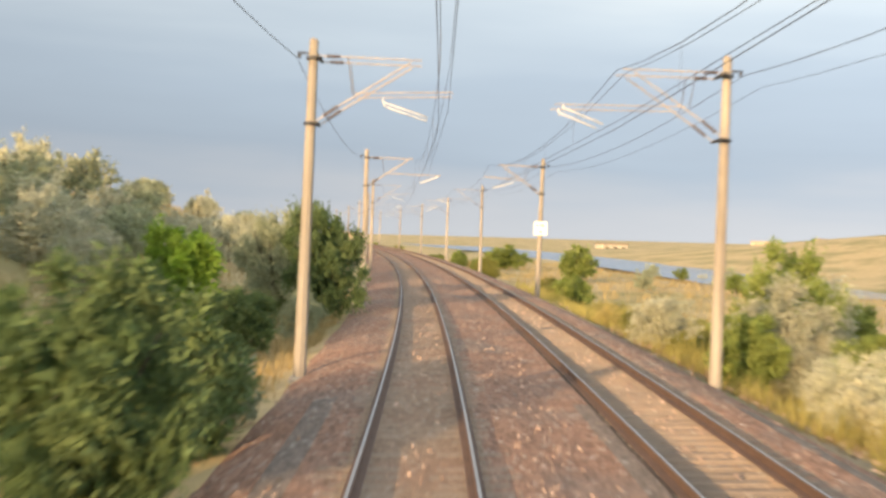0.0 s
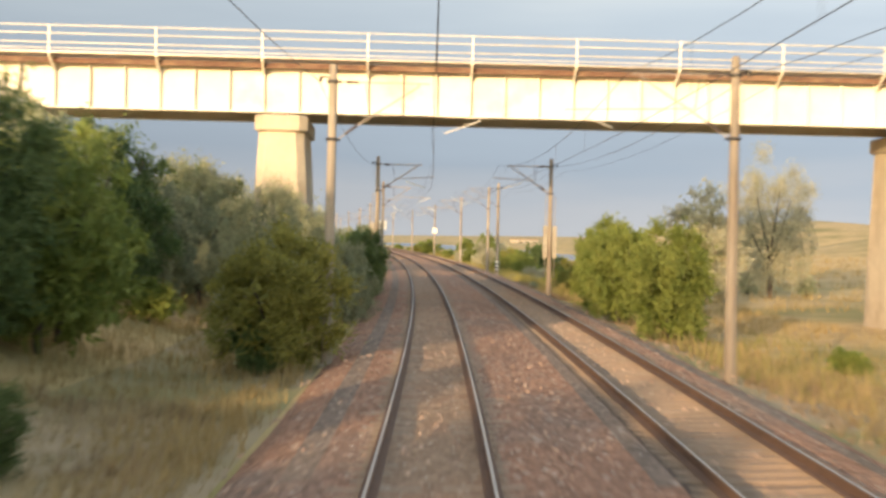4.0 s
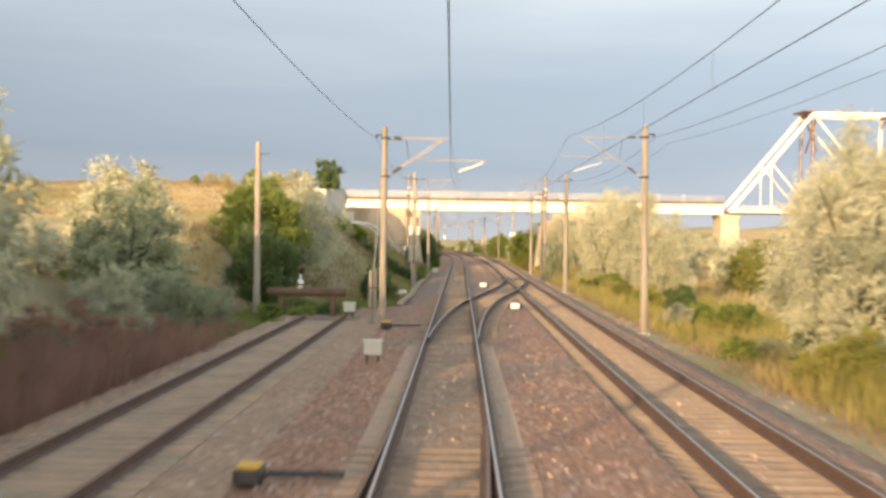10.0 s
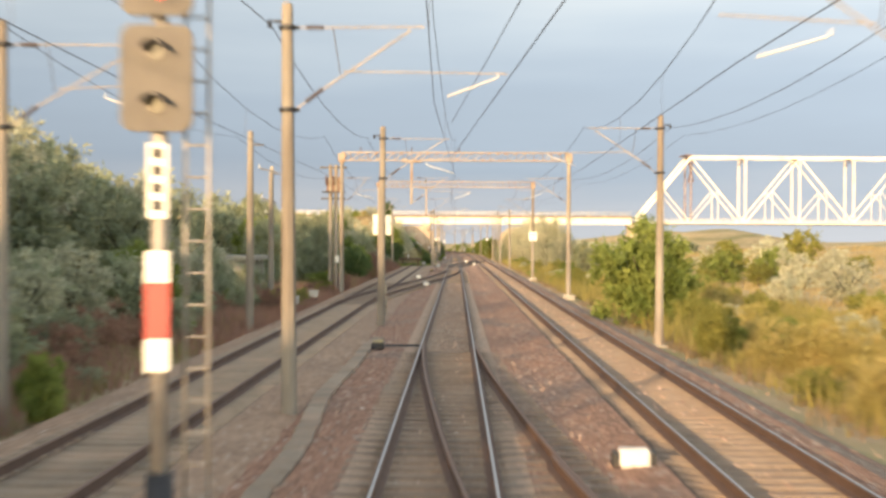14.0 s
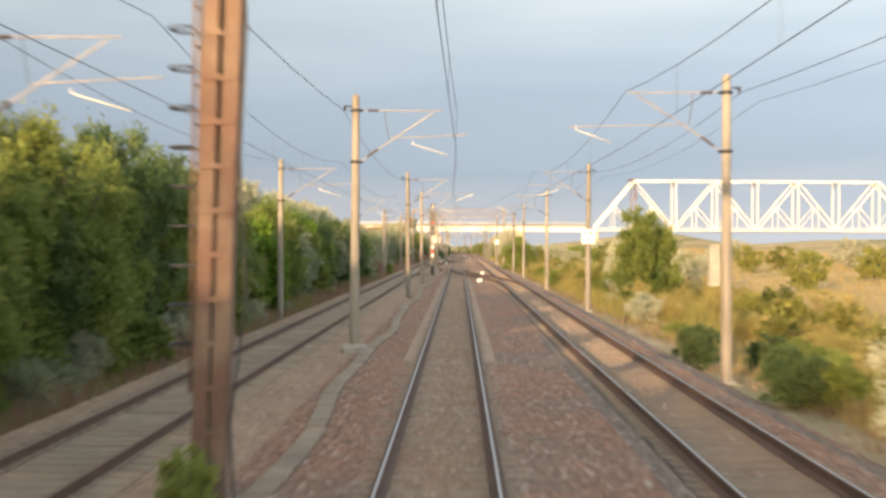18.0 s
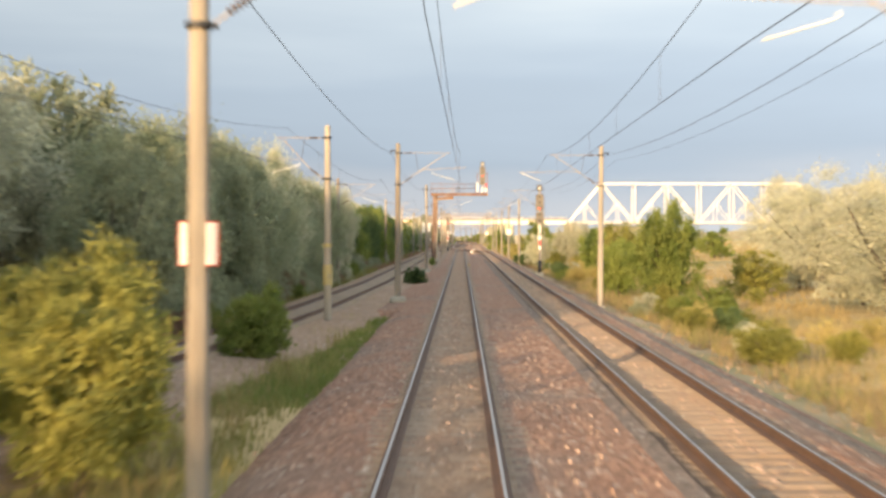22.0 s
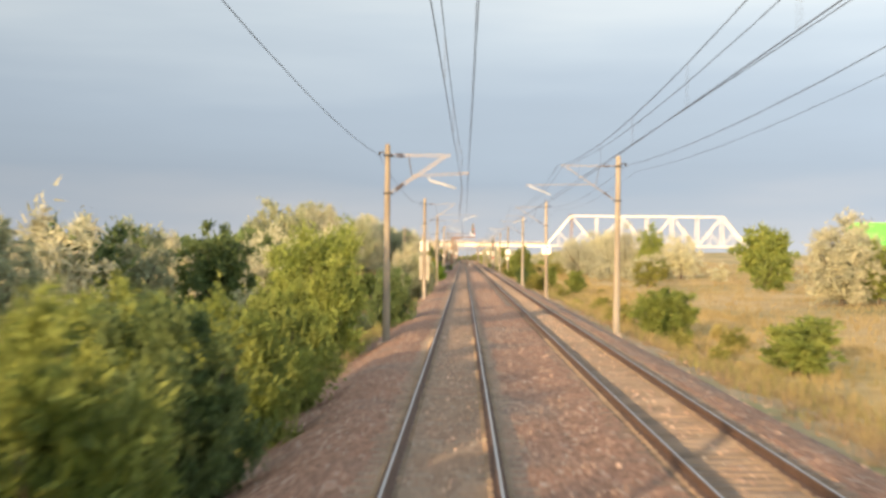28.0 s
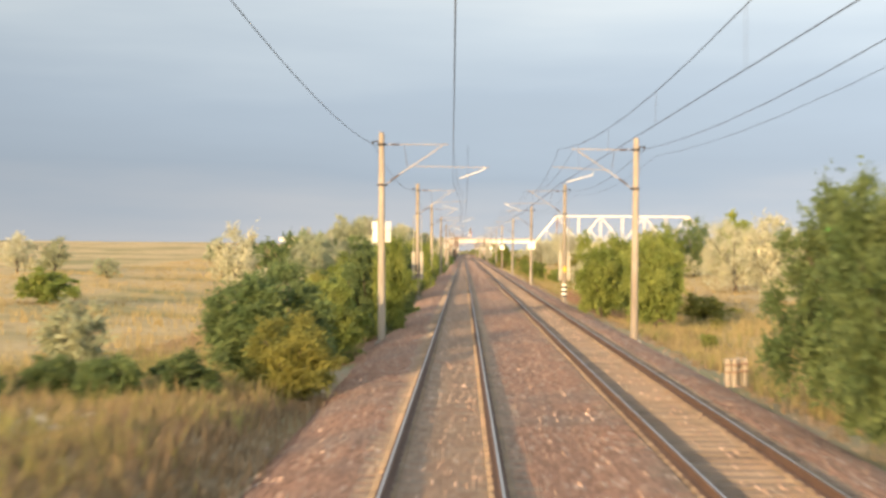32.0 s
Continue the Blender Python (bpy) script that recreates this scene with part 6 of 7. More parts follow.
def signal_gantry(s, u):
    """The rusty cantilever with a railed platform that carries a signal over the track."""
    t = thing("signal_gantry", at(s, u, -0.35) @ Matrix.Diagonal((0.925, 0.925, 0.95, 1.0)), "rusty cantilever signal gantry with railed platform over the track", "signal gantry")
    part("foot", Mesh().box(0, 0, -0.3, 1.2, 1.2, 0.45, 0.05), M["footing"], t)
    for x in (-0.15, 0.15):
        part("upright", Mesh().beam((x * 0.8 - 0.22, 0, 0), (x + 0.02, 0, 7.9), 0.2, 0.32, (0, 1, 0)), M["rust"], t, "rusty steel upright")
    part("web_plate", Mesh().beam((-0.22, 0.03, 0), (0.02, 0.03, 7.9), 0.18, 0.1, (0, 1, 0)), M["old_concrete"], t, "tan web plate between the uprights")
    for y in (-0.2, 0.2):
        part("ladder_rail", Mesh().tube((-0.42, y, 1.6), (-0.36, y, 7.9), 0.022), M["rust"], t, smooth=True)
    part("hanging_cable", Mesh().path([(0.24, -0.2, 7.6), (0.3, -0.22, 6.2), (0.22, -0.22, 4.6), (0.3, -0.22, 2.8), (0.1, -0.24, 1.2), (0.16, -0.24, 0.0)], 0.018, 6), M["dark"], t, "loose black cable")
    for k in range(13):
        x = -0.22 + 0.24 * (0.5 + k * 0.56) / 7.9
        part("lacing", Mesh().box(x, -0.17, 0.5 + k * 0.56, 0.46, 0.03, 0.07), M["rust"], t)
    part("knee", Mesh().beam((0.2, 0, 7.55), (2.1, 0, 7.72), 0.25, 0.36), M["rust"], t)
    for y in (-0.5, 0.5):
        part("main_beam", Mesh().beam((-0.55, y, 8.05), (6.05, y, 8.05), 0.1, 0.26), M["rust"], t, "rusty main beam")
    part("platform", Mesh().box(2.75, 0, 8.17, 6.6, 1.1, 0.05), M["rust"], t)
    for y in (-0.52, 0.52):
        for z in (0.55, 1.05):
            part("handrail", Mesh().tube((-0.55, y, 8.2 + z), (4.7, y, 8.2 + z), 0.022), M["rust"], t, smooth=True)
        for k in range(5):
            part("rail_post", Mesh().box(-0.5 + k * 1.28, y, 8.2, 0.05, 0.05, 1.06), M["rust"], t)
    ring = [Vector((2.7 + 0.26 * math.cos(a * 0.3927), -0.55, 8.62 + 0.26 * math.sin(a * 0.3927))) for a in range(17)]
    part("cable_coil", Mesh().path(ring, 0.03, 6), M["dark"], t, "coiled black cable")
    lamp_head(t, 5.45, -0.2, 9.15, 5, 2.0, 2)
    marker_box(t, 5.45, -0.15, 11.2)
    part("signal_post", Mesh().tube((5.45, 0.1, 8.2), (5.45, 0.1, 11.3), 0.08), M["steel"], t, smooth=True)
    part("white_band", Mesh().box(4.85, -0.3, 8.4, 0.16, 0.04, 1.0, 0.01), M["white"], t)
    part("white_band", Mesh().box(5.4, -0.3, 8.25, 0.14, 0.04, 0.6, 0.01), M["white"], t)
    part("red_band", Mesh().box(5.85, -0.3, 8.75, 0.22, 0.04, 0.55, 0.01), M["red"], t, "red painted band")
    part("white_band", Mesh().box(5.85, -0.3, 8.4, 0.22, 0.04, 0.35, 0.01), M["white"], t)
    part("cage", Mesh().box(4.85, 0.3, 8.2, 0.08, 0.08, 2.2).box(6.0, 0.3, 8.2, 0.08, 0.08, 2.3).box(5.42, 0.3, 10.4, 1.2, 0.06, 0.06), M["rust"], t)
    for k in range(12):
        c = [Vector((-0.5 + 0.24 * math.cos(radians(a)), 0.26 * math.sin(radians(a)), 2.2 + k * 0.5)) for a in range(60, 301, 30)]
        part("ladder_hoop", Mesh().path(c, 0.018, 5), M["dark"], t)
        part("rung", Mesh().tube((-0.4, -0.2, 2.0 + k * 0.5), (-0.4, 0.2, 2.0 + k * 0.5), 0.014, n=6), M["rust"], t)


signal_gantry(573.0, -2.57)


# ---------------------------------------------------------------- abutments of the lost bridge
def block(g, u0, u1, s0, s1, z0, z1, lean0=0.0, lean1=0.0):
    """A wall block (u across, s along); lean0 and lean1 shift its two u sides as it rises."""
    a = [(u0, s0), (u1, s0), (u1, s1), (u0, s1)]
    b = [(u0 + lean0, s0), (u1 + lean1, s0), (u1 + lean1, s1), (u0 + lean0, s1)]
    g.loft([[(x, y, z0) for x, y in a], [(x, y, z1) for x, y in b]])
    return g


def abutment(name, sign, face, s0, s1, low, high, step, label):
    """face is where its side towards the track stands at rail level; that side leans back as it rises."""
    t = thing(name, at(s0, 0, 0), label, "abutment", "old bridge abutments")
    L, lean = s1 - s0, 0.145
    edge = face + lean * (low - 0.7)

    def wall_block(a, b, y0, y1, z0, z1, la=0.0):
        if sign > 0:
            return block(Mesh(), a, b, y0, y1, z0, z1, la, 0.0)
        return block(Mesh(), -b, -a, y0, y1, z0, z1, 0.0, -la)
    part("corner_block", wall_block(face - lean * 1.2, edge + step, 0.0, L, -1.2, low - 0.7, lean * (low + 0.5)), M["old_concrete"], t, "cracked concrete corner block")
    part("corner_cap", wall_block(edge - 0.05, edge + step, -0.06, L + 0.06, low - 0.7, low), M["old_concrete"], t)
    part("wall", wall_block(edge + step, edge + step + 9, 0.02, L, -1.2, high - 0.28), M["old_concrete"], t, "stained concrete wall")
    part("coping", wall_block(edge + step - 0.04, edge + step + 9.1, -0.08, L, high - 0.28, high), M["old_concrete"], t, "projecting coping")
    part("step_block", wall_block(edge + 0.35, edge + step - 0.05, 2.6, L - 0.4, low, low + 0.62, 0.1), M["old_concrete"], t)
    # long cracks that run round the corner
    r = random.Random(5)
    for z, x_end, y_end in ((low * 0.50, 4.6, 2.2), (low * 0.74, 2.6, 0.0), (low * 0.30, 1.7, 1.2)):
        g = Mesh()
        x, zz = face + lean * z - 0.02 if y_end else edge + 0.6, z
        while x < face + x_end:
            nx, nz = x + r.uniform(0.10, 0.26), zz + r.uniform(-0.075, 0.05)
            y = -0.002 if x < edge + step - 0.15 else 0.018
            g.beam((sign * x, y, zz), (sign * nx, y, nz), 0.012, r.uniform(0.008, 0.032), (0, 0, 1))
            x, zz = nx, nz
        y, zz = 0.0, z
        while y < y_end:
            ny, nz = y + r.uniform(0.12, 0.3), zz + r.uniform(-0.06, 0.12)
            g.beam((sign * (face + lean * zz - 0.01), y, zz), (sign * (face + lean * nz - 0.01), ny, nz), 0.012, r.uniform(0.01, 0.04), (0, 0, 1))
            y, zz = ny, nz
        part("crack", g, M["crack"], t, "dark crack in the concrete")
    return t


shrub(572.4, -2.95, 0.9, 1.0, "green", z=-0.25)
shrub(866.5, -10.1, 6.4, 5.3, "green", i=1)
abutment("old_abutment", -1, 4.05, 945.5, 951.2, 5.33, 6.35, 1.2, "tall weathered concrete abutment of a removed bridge")
abutment("old_abutment", 1, 8.85, 949.5, 953.2, 4.6, 5.95, 1.4, "sunlit weathered concrete abutment half hidden by bushes")


def retaining_wall():
    t = thing("stepped_wall", at(928.5, -12.7, 0, -6.4), "pale stepped concrete retaining wall on top of the bank", "wall")
    for k in range(3):
        y = k * 3.3
        part("panel", block(Mesh(), -1.5, 0.4, y, y + 3.27, 2.2, 5.6), M["pale_concrete"], t)
        part("panel", block(Mesh(), -2.3, -0.5, y + 0.04, y + 3.24, 5.6, 7.75 + (0.08 if k % 2 else 0.0)), M["pale_concrete"], t)
    return t


retaining_wall()


def rubble(n, s0, s1, u0, u1, skew, d0, d1, label):
    r = random.Random(n)
    g = Mesh()
    for k in range(n):
        s, q = r.uniform(s0, s1), r.random()
        u = u0 + (u1 - u0) * q - (s1 - s) * skew
        z = ground_at(s, u) + 0.02
        d = r.uniform(d0, d1) * (0.7 + 0.5 * q)
        flat = Matrix.Rotation(0.6, 3, "Y") @ Matrix.Diagonal((1.25, 1.5, 0.62))
        pts = [flat @ (Vector((r.uniform(-1, 1), r.uniform(-1, 1), r.uniform(-0.7, 0.7))).normalized() * d * r.uniform(0.7, 1.1)) for _ in range(9)]
        c = P(s, u, z)
        bm = bmesh.new()
        for p in pts:
            bm.verts.new(c + p)
        bmesh.ops.convex_hull(bm, input=bm.verts)
        bm.verts.ensure_lookup_table()
        bm.verts.index_update()
        g.add([v.co for v in bm.verts], [[v.index for v in f.verts] for f in bm.faces])
        bm.free()
    single("limestone_rubble", g, M["rubble"], label=label, category="rubble", kind="stuff")


rubble(1500, 927, 946, -5.0, -11.0, 0.12, 0.16, 0.72, "heap of broken white limestone on the bank")
rubble(260, 141, 153.5, -5.6, -10.0, 0.0, 0.05, 0.24, "scattered pale stones in the dry grass")


# ---------------------------------------------------------------- lineside boxes, posts and small things
def white_marker(s, u, w=0.42, h=0.26):
    t = thing("clearance_marker", at(s, u, -0.2), "low white painted concrete marker between the tracks", "marker", "white markers")
    part("face", Mesh().box(0, 0, 0, w, 0.28, h, 0.03), M["white"], t, "white painted face")
    part("end", Mesh().box(-w / 2 - 0.055, 0.02, 0, 0.10, 0.24, h - 0.04, 0.03), M["black"], t)
    part("end", Mesh().box(w / 2 + 0.055, 0.02, 0, 0.10, 0.24, h - 0.04, 0.03), M["black"], t)


for s, u in ((885.6, 1.78), (858.9, 2.76), (792.1, -3.05), (772.1, -1.93), (697.2, 2.76), (668.7, 2.04)):
    white_marker(s, u)


def cable_box(s, u, h=0.55, label="small grey cable box on a stand"):
    t = thing("cable_box", at(s, u, -0.35), label, "cable box", "cable boxes")
    for x in (-0.14, 0.14):
        part("leg", Mesh().box(x, 0, 0, 0.06, 0.06, h - 0.2), M["dark"], t)
    case = part("box", Mesh().box(0, 0, h - 0.22, 0.46, 0.34, 0.32, 0.03), M["grey_box"], t, "pale grey enamelled case")
    part("lid", Mesh().box(0, 0, h + 0.10, 0.52, 0.40, 0.06, 0.02), M["grey_box"], case)


for s, u in ((740.3, -7.5), (914.0, -1.98), (852.0, -4.15), (833.3, -1.95), (748.0, -7.4)):
    cable_box(s, u)


def short_post(s, u, h, label="short square concrete marker post"):
    t = thing("concrete_post", at(s, u, -0.4), label, "post", "concrete posts")
    part("half", Mesh().box(-0.085, 0, -0.2, 0.13, 0.17, h + 0.2, 0.02), M["concrete"], t)
    part("half", Mesh().box(0.085, 0, -0.2, 0.13, 0.17, h + 0.2, 0.02), M["concrete"], t)
    for z in (0.35, 0.7):
        part("bolt", Mesh().tube((-0.17, -0.1, h * z), (0.17, -0.1, h * z), 0.03), M["rust"], t)
    return t


t = short_post(847.9, -2.95, 2.15, "tall split concrete post with a stay wire")
part("stay_wire", Mesh().tube((0.02, 0, 2.1), (0.1, 3.2, 6.6), 0.018), M["steel"], t)
short_post(735.5, -2.93, 1.5)
short_post(664.7, -4.2, 1.5)
short_post(897.1, -3.3, 1.7)
for k in (-0.25, 0.1):
    short_post(163.7 + k, 7.5 + k, 0.55, "pale stub of a broken concrete post")


def buffer_stop():
    t = thing("buffer_stop", at(853.0, -6.0, -0.3), "old timber buffer stop with log beam and white lamp", "buffer stop")
    part("beam", Mesh().tube((-1.6, 0, 1.0), (1.6, 0, 1.0), 0.17, 0.17, 10), M["wood"], t, "round weathered log", True)
    for x in (-1.05, 1.05):
        part("post", Mesh().beam((x, 0.1, -0.2), (x, 0.05, 1.0), 0.2, 0.2, (0, 1, 0)), M["wood"], t)
        part("strut", Mesh().beam((x, 1.3, -0.2), (x, 0.1, 0.95), 0.16, 0.16, (1, 0, 0)), M["wood"], t)
    lamp = part("lamp", Mesh().tube((-0.25, 0, 1.15), (-0.25, 0, 1.5), 0.13, 0.11, 10).tube((-0.25, 0, 1.5), (-0.25, 0, 1.72), 0.04), M["white"], t, "small white and black lamp", True)
    part("lamp_band", Mesh().tube((-0.25, 0, 1.26), (-0.25, 0, 1.33), 0.137, n=10), M["black"], lamp)


buffer_stop()


def hut():
    t = thing("lineside_hut", at(769.0, -15.2, ground_at(769, -15.0) - 0.2), "small derelict concrete hut with a flat roof", "hut")
    h = 1.95 - (ground_at(769, -15.0) - 0.2)
    for x, y, sx, sy in ((0, -2.9, 3.0, 0.2), (0, 2.9, 3.0, 0.2), (-1.4, 0, 0.2, 5.6)):
        part("wall", Mesh().box(x, y, 0, sx, sy, h - 0.25), M["footing"], t)
    for y in (-2.9, -0.9, 1.0, 2.8):
        part("pier", Mesh().box(1.4, y, 0, 0.25, 0.5, h - 0.25), M["footing"], t)
    part("sill", Mesh().box(1.4, 0, 0, 0.18, 5.6, h * 0.35), M["footing"], t)
    part("roof", Mesh().box(0, 0, h - 0.25, 3.7, 6.6, 0.3, 0.04), M["footing"], t, "flat concrete roof slab")
    # added dark sheet that stands for the shade inside
    part("dark_back", Mesh().box(-1.2, 0, 0.1, 0.06, 5.4, h - 0.4), M["dark"], t)


hut()


def trough(s0, s1, u, wave, label):
    t = thing("cable_trough", label=label, category="cable trough", kind="structure")
    lid = Mesh().box(0, 0, 0, 0.34, 0.96, 0.1, 0.02).data("lid", M["sleeper"])
    for s in np.arange(s0, s1, 1.0):
        ob = new("lid", lid)
        ob.parent = t
        ob.matrix_world = at(s, u + wave * math.sin(s * 0.21) + wave * 0.5 * math.sin(s * 0.47), bed_z(s, u) - 0.10 + rnd(-0.01, 0.01), rnd(-3, 3))


trough(560, 722, -2.35, 0.13, "row of concrete cable trough lids beside the track")
trough(862, 915, -2.55, 0.05, "row of concrete cable trough lids at the foot of the bank")

# a yellow balise between the rails, pale rocks, and a single small shrub on the ballast
single("track_balise", Mesh().box(0, 0, 0, 0.75, 0.26, 0.09, 0.03), M["yellow"], at(913.7, 0.04, -0.17), "flat yellow transponder box between the rails", "balise")
for s, u, d, mat_, lab in ((569.9, 1.08, 0.16, "yellow", "small orange painted block beside the rail"), (877.5, -3.35, 0.55, "rubble", "broken block of pale limestone"), (936.0, 2.2, 0.16, "pale_stone", "pale stone lying on the ballast")):
    r = random.Random(int(s))
    bm = bmesh.new()
    for _ in range(14):
        bm.verts.new(Vector((r.uniform(-1, 1), r.uniform(-1, 1), r.uniform(-0.1, 1))) * d)
    bmesh.ops.convex_hull(bm, input=bm.verts)
    me = bpy.data.meshes.new("rock")
    bm.to_mesh(me)
    bm.free()
    me.materials.append(M[mat_])
    single("rock", me, None, at(s, u, bed_z(s, u) - 0.02 if u > -3 else ground_at(s, u) - 0.05), lab, "rock")


# ---------------------------------------------------------------- far things
def far_building(s, u, w, d, h, mat_, label, roof="footing"):
    h += 2.0
    z = ground_at(s, u) - 2.5
    m = at(s, u, z) if s < 2300 else pose(u, s - 400, 12)
    t = thing("far_building", m, label, "building", "far buildings")
    part("wall", Mesh().box(0, 0, -1.0, w, d, h + 1.0), M[mat_], t)
    part("roof", Mesh().box(0, 0, h, w + 0.8, d + 0.8, 0.5, 0.1), M[roof], t)
    n = max(2, int(w / 5)) if w < 50 else 0
    for k in range(n):
        part("window", Mesh().box(-w / 2 + (k + 0.5) * w / n, -d / 2 - 0.02, h * 0.4, w / n * 0.5, 0.1, h * 0.3), M["lens"], t)


M["green_sheet"] = material("green_sheet", (0.10, 0.50, 0.09), (0.08, 0.42, 0.08), 0.6, scale=0.2)
far_building(1500, 318, 26, 14, 7, "white", "low white building across the fields")
far_building(1560, 345, 18, 12, 6, "footing", "low pale building across the fields")
far_building(2324, 528, 60, 30, 34, "green_sheet", "large bright green industrial shed on a rise")
r = random.Random(21)
for k in range(13):
    far_building(1750 + r.uniform(0, 500), r.uniform(-330, 520), r.uniform(9, 22), r.uniform(8, 14), r.uniform(2.5, 5), r.choice(("footing", "footing", "old_concrete")), "small pale house on the horizon", r.choice(("rust", "old_concrete")))

canal = Mesh()
cs = [1250, 1300, 1350, 1400, 1450, 1520, 1600, 1700]
for i, s in enumerate(cs):
    canal.v += [tuple(P(s, 44 + (s - 1250) * 0.06, -2.75)), tuple(P(s, 64 + (s - 1250) * 0.12, -2.75))]
canal.f = [(2 * i, 2 * i + 1, 2 * i + 3, 2 * i + 2) for i in range(len(cs) - 1)]
single("water", canal, M["water"], label="grey-blue water of the canal", category="water", kind="structure")


# ---------------------------------------------------------------- loose stones and grass
def stones(n, mat_, seed, d0, d1, label):
    r = random.Random(seed)
    g = Mesh()
    for k in range(n):
        s = r.uniform(130, 1190)
        u = r.choice((r.uniform(-3.0, -0.95), r.uniform(0.9, 3.2), r.uniform(0.9, 3.2), r.uniform(-0.55, 0.55), r.uniform(5.4, 7.2), r.uniform(3.9, 4.8)))
        if s > 560 and s < 850 and r.random() < 0.3:
            u = r.uniform(-4.0, -1.2)
        c, d = P(s, u, bed_z(s, u) + (-0.02 if -2.3 < u < 6 else -0.2)), r.uniform(d0, d1)
        a = r.uniform(0, 6.28)
        x, y = Vector((math.cos(a), math.sin(a), 0)) * d, Vector((-math.sin(a), math.cos(a), 0)) * d * r.uniform(0.6, 1)
        z = Vector((0, 0, d * r.uniform(0.5, 0.9)))
        j = (x + y) * r.uniform(-0.3, 0.3)
        g.add([c + x, c + y, c - x, c - y, c + z + j], [(0, 1, 4), (1, 2, 4), (2, 3, 4), (3, 0, 4)])
    single("loose_stones", g, M[mat_], label=label, category="stones", kind="stuff")


stones(38000, "stone", 31, 0.025, 0.06, "loose brown ballast stones")
stones(12000, "pale_stone", 32, 0.012, 0.034, "loose pale stones on the ballast")


def patches(s, u, cell, seed):
    """Soft uneven patches between 0 and 1, a cell across."""
    r = np.random.default_rng(seed)
    t = r.random((64, 64))
    x, y = s / cell, u / cell
    i, j = np.floor(x).astype(int), np.floor(y).astype(int)
    a, b = x - i, y - j
    a, b = a * a * (3 - 2 * a), b * b * (3 - 2 * b)
    i, j = i % 63, j % 63
    return (t[i, j] * (1 - b) + t[i, j + 1] * b) * (1 - a) + (t[i + 1, j] * (1 - b) + t[i + 1, j + 1] * b) * a


def grass(n, s0, s1, u0, u1, mat_, h0, h1, seed, label, near=1.6, wide=1.0, bare=0.3, blades=5):
    """Tufts of leaning blades that stand in patches of uneven height."""
    r = np.random.default_rng(seed)
    s, u = r.uniform(s0, s1, n), u0 + (u1 - u0) * r.random(n) ** near
    lump = 0.6 * patches(s, u, 2.2, seed) + 0.4 * patches(s, u, 8.0, seed + 1)
    keep = lump > bare
    s, u, lump = s[keep], u[keep], lump[keep]
    z = surface_z(s, u)
    bed_edge = np.where(u > 0, -0.165 - 0.75 - 0.35 * np.clip(u - 7.7, -1, 0), -0.165 - 0.95 - 0.33 * np.clip(-4.4 - u, -1.2, 0))
    z = np.where((u > -4.4) & (u < 7.7) & ((s < 490) | (s > 862) | (u > 0)), np.maximum(z, bed_edge), z)
    c = places(s, u, z - 0.03)
    h = r.uniform(h0, h1, len(s)) * (0.45 + 1.1 * lump)
    c, h = np.repeat(c, blades, 0), np.repeat(h, blades)
    m = len(h)
    a, l = r.uniform(0, 6.283, m), h * r.uniform(0.5, 1.1, m)
    c[:, :2] += r.normal(0, 0.17 * wide, (m, 2))
    lean = l * r.uniform(0.1, 0.65, m)
    w = r.uniform(0.011, 0.026, m) * wide
    zero = np.zeros(m)
    side_ = np.stack([-np.sin(a) * w, np.cos(a) * w, zero], -1)
    tip = c + np.stack([np.cos(a) * lean, np.sin(a) * lean, l], -1)
    g = Mesh()
    g.v = np.stack([c - side_, c + side_, tip], 1).reshape(-1, 3).tolist()
    g.f = np.arange(3 * m).reshape(-1, 3).tolist()
    single("grass", g, M[mat_], label=label, category="grass", kind="stuff")


grass(52000, 135, 1160, 8.3, 20, "grass_gold", 0.25, 0.65, 41, "tall dry golden grass", 1.35, 0.9)
grass(30000, 135, 1160, 7.4, 12, "grass_brown", 0.12, 0.42, 68, "short withered grass beside the ballast", 1.0, 1.0, 0.25)
grass(14000, 135, 1160, 8.0, 15, "grass_green", 0.25, 0.7, 42, "greenish weeds along the line", 1.4, 1.0, 0.45)
grass(15000, 615, 835, 8.3, 20, "grass_yellow", 0.6, 1.3, 52, "tall yellow-green weeds in the sun", 1.2, 1.1)
grass(7000, 845, 965, 8.3, 16, "grass_yellow", 0.45, 1.0, 69, "tall yellow-green weeds before the abutment", 1.2, 1.1)
grass(7000, 1080, 1200, 7.8, 15, "grass_yellow", 0.5, 1.0, 53, "tall yellow-green weeds beside the bend", 1.1)
grass(12000, 135, 490, -4.0, -18, "grass_gold", 0.25, 0.6, 43, "dry golden grass below the embankment")
grass(9000, 135, 500, -3.6, -12, "grass_green", 0.25, 0.7, 44, "green weeds below the embankment", 1.3, 1.0, 0.4)
grass(9000, 470, 850, -8.0, -14, "grass_green", 0.3, 0.8, 45, "green weeds along the siding")
grass(5500, 560, 850, -7.7, -11, "grass_rust", 0.3, 0.9, 54, "withered reddish weeds along the siding", 1.2)
grass(7000, 803, 838, -6.9, -12, "grass_rust", 0.7, 1.3, 78, "tall reddish brown weeds beside the siding", 1.0, 1.0, 0.1)
grass(6000, 722, 768, -6.9, -12.5, "grass_rust", 0.5, 1.0, 79, "reddish brown weeds below the hut", 1.0, 1.0, 0.1)
grass(9000, 135, 262, -3.6, -14, "grass_brown", 0.25, 0.6, 80, "withered brown grass below the embankment", 1.1, 1.0, 0.2)
grass(4000, 385, 440, -3.4, -9, "grass_brown", 0.2, 0.5, 81, "withered brown weeds on the embankment", 1.1, 1.0, 0.2)
grass(9000, 462, 499, -2.6, -5.4, "grass_lush", 0.08, 0.24, 55, "short green grass between the tracks", 1.0, 1.3, -1.0)
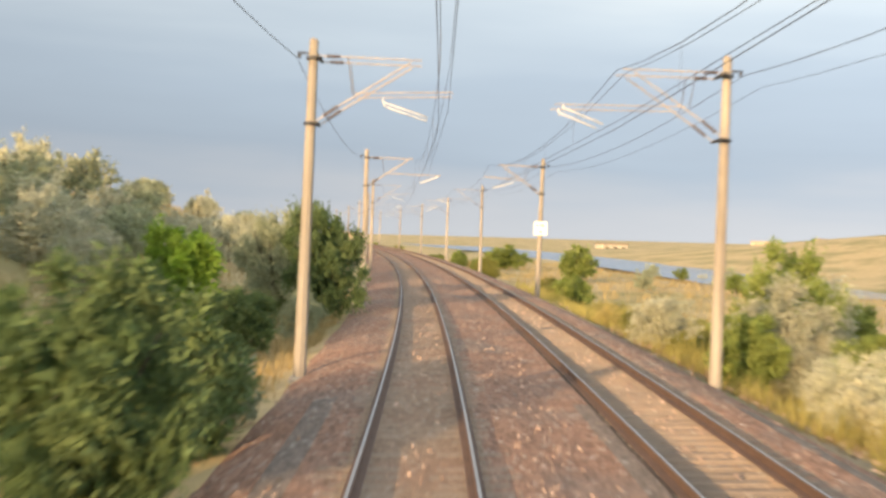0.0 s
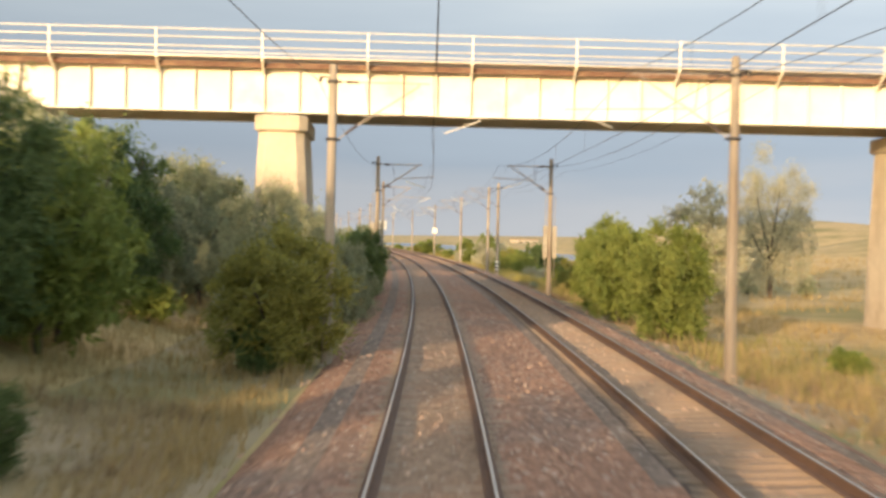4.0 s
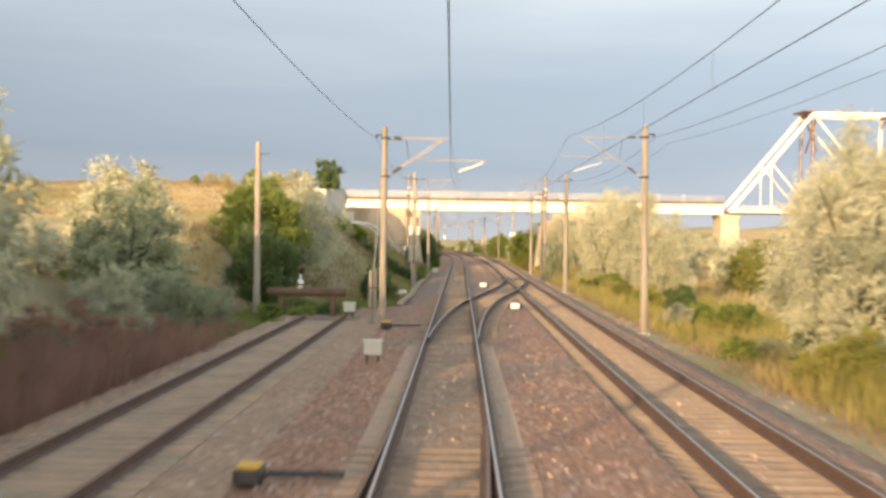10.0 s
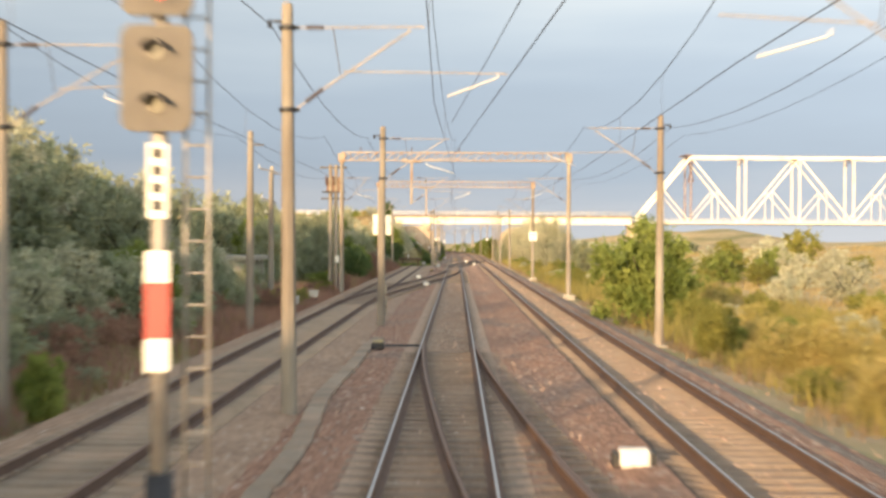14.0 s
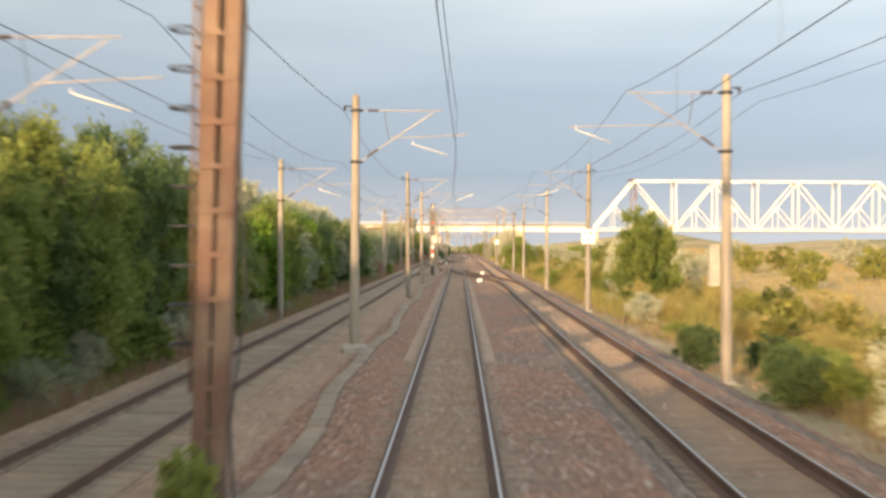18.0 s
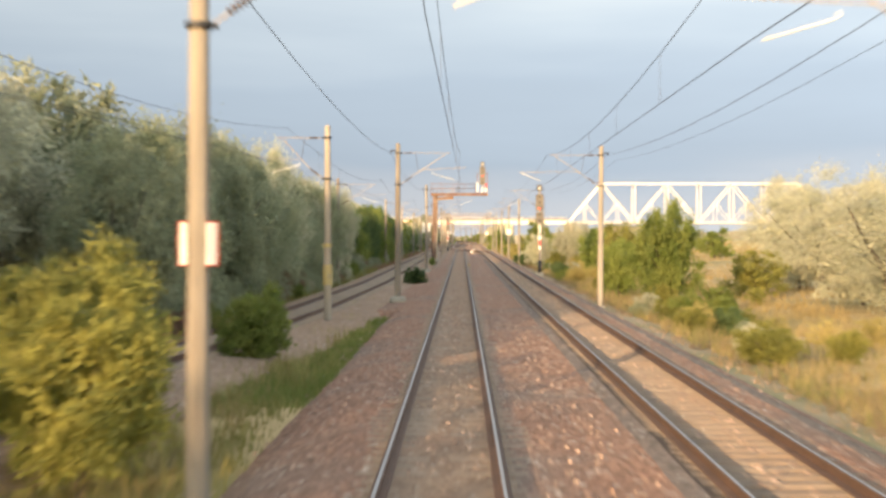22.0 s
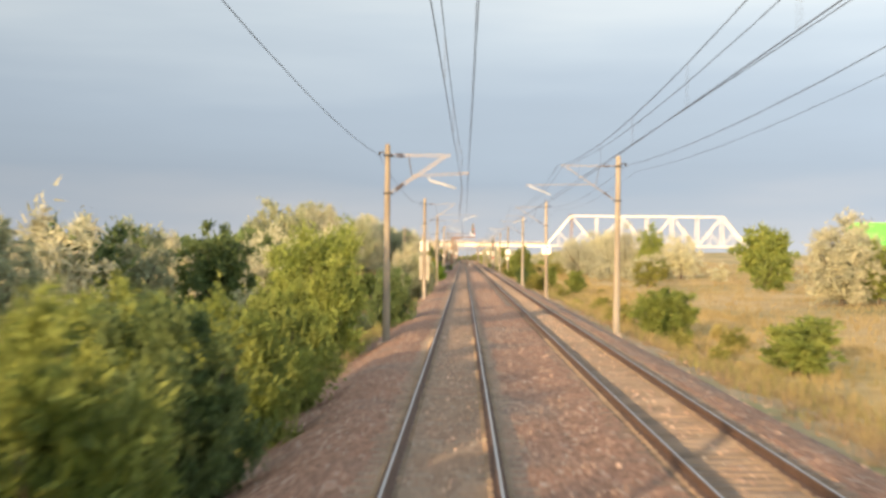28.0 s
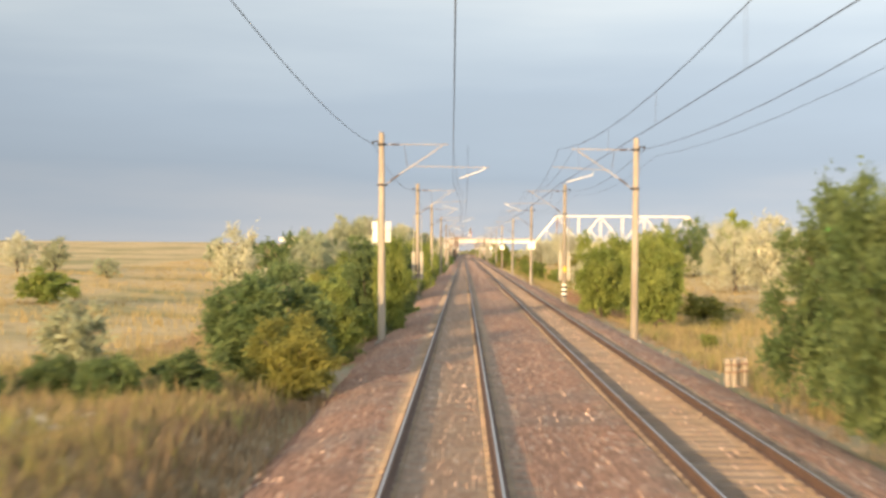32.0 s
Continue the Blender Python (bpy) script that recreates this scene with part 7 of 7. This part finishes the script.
grass(15000, 862, 1010, -3.3, -14, "grass_bank", 0.15, 0.42, 46, "short dull grass on the bank", 1.0, 1.1, -1.0)
grass(15000, 862, 1010, -3.6, -14, "grass_brown", 0.15, 0.42, 47, "dry brown grass on the bank", 0.85, 1.1, 0.42)
grass(3600, 862, 945, -3.2, -9.5, "grass_lush", 0.12, 0.38, 92, "fresh green patches on the bank", 1.5, 1.1, 0.5)
grass(4000, 898, 941, -13, -50, "grass_brown", 0.2, 0.45, 91, "withered grass on the mound", 0.9)
grass(5500, 898, 941, -13, -50, "grass_gold", 0.2, 0.45, 61, "golden grass on the mound behind the wall", 0.9)
grass(10000, 990, 1180, -3.4, -14, "grass_gold", 0.25, 0.6, 48, "dry grass beside the line")
grass(13000, 620, 1010, 17, 75, "grass_gold", 0.4, 0.9, 56, "dry golden grass of the field", 1.2, 2.0)
grass(13000, 150, 600, 18, 80, "grass_gold", 0.3, 0.7, 57, "dry golden grass of the wide field", 1.2, 2.0)
grass(6000, 150, 480, -14, -50, "grass_gold", 0.3, 0.7, 58, "dry golden grass behind the bushes", 1.0, 2.0)
grass(5000, 1060, 1350, 13, 60, "grass_gold", 0.4, 0.9, 59, "dry golden grass towards the canal", 1.0, 2.0)
grass(5000, 1080, 1330, -8, -36, "grass_gold", 0.3, 0.7, 60, "dry golden grass on the slope", 1.0, 2.0)
grass(3500, 845, 866, -3.3, -9.5, "grass_lush", 0.15, 0.45, 95, "green weeds round the buffer stop", 1.0, 1.0, 0.2)
grass(3500, 135, 160, -2.9, -6.2, "grass_brown", 0.12, 0.34, 98, "withered grass on the foot of the embankment", 1.0, 1.0, -1.0)
grass(2000, 866, 890, -2.9, -6.0, "grass_green", 0.15, 0.45, 62, "green weeds at the foot of the bank", 1.0)
grass(1600, 203, 232, 8.0, 12.5, "grass_rust", 0.3, 0.8, 63, "withered reddish weeds in the dry grass", 1.0)
grass(4500, 425, 500, -3.2, -9.0, "grass_green", 0.15, 0.45, 64, "green and grey weeds beside the main track", 1.0, 1.1)
grass(2500, 145, 185, -4.5, -15, "grass_green", 0.2, 0.6, 65, "green reeds in the hollow beside the line", 1.0, 1.1)
grass(3500, 862, 945, -3.2, -6.5, "grass_green", 0.15, 0.4, 66, "greener grass at the foot of the bank", 1.0, 1.1)
grass(3500, 395, 450, -4, -14, "grass_gold", 0.25, 0.7, 67, "dry golden grass around the end of the siding", 1.0, 1.1, -1.0)


# ---------------------------------------------------------------- sleepers
sleepers(track_1, lambda s: 0.0, 100, 1500, 140, 300)
sleepers(track_2, u_two, 100, 1500, 140, 300, mesh=SHADED_DUSTY_SLEEPER)
sleepers(track_3, u_three, 432, 849, 560, 700, tilt=False)
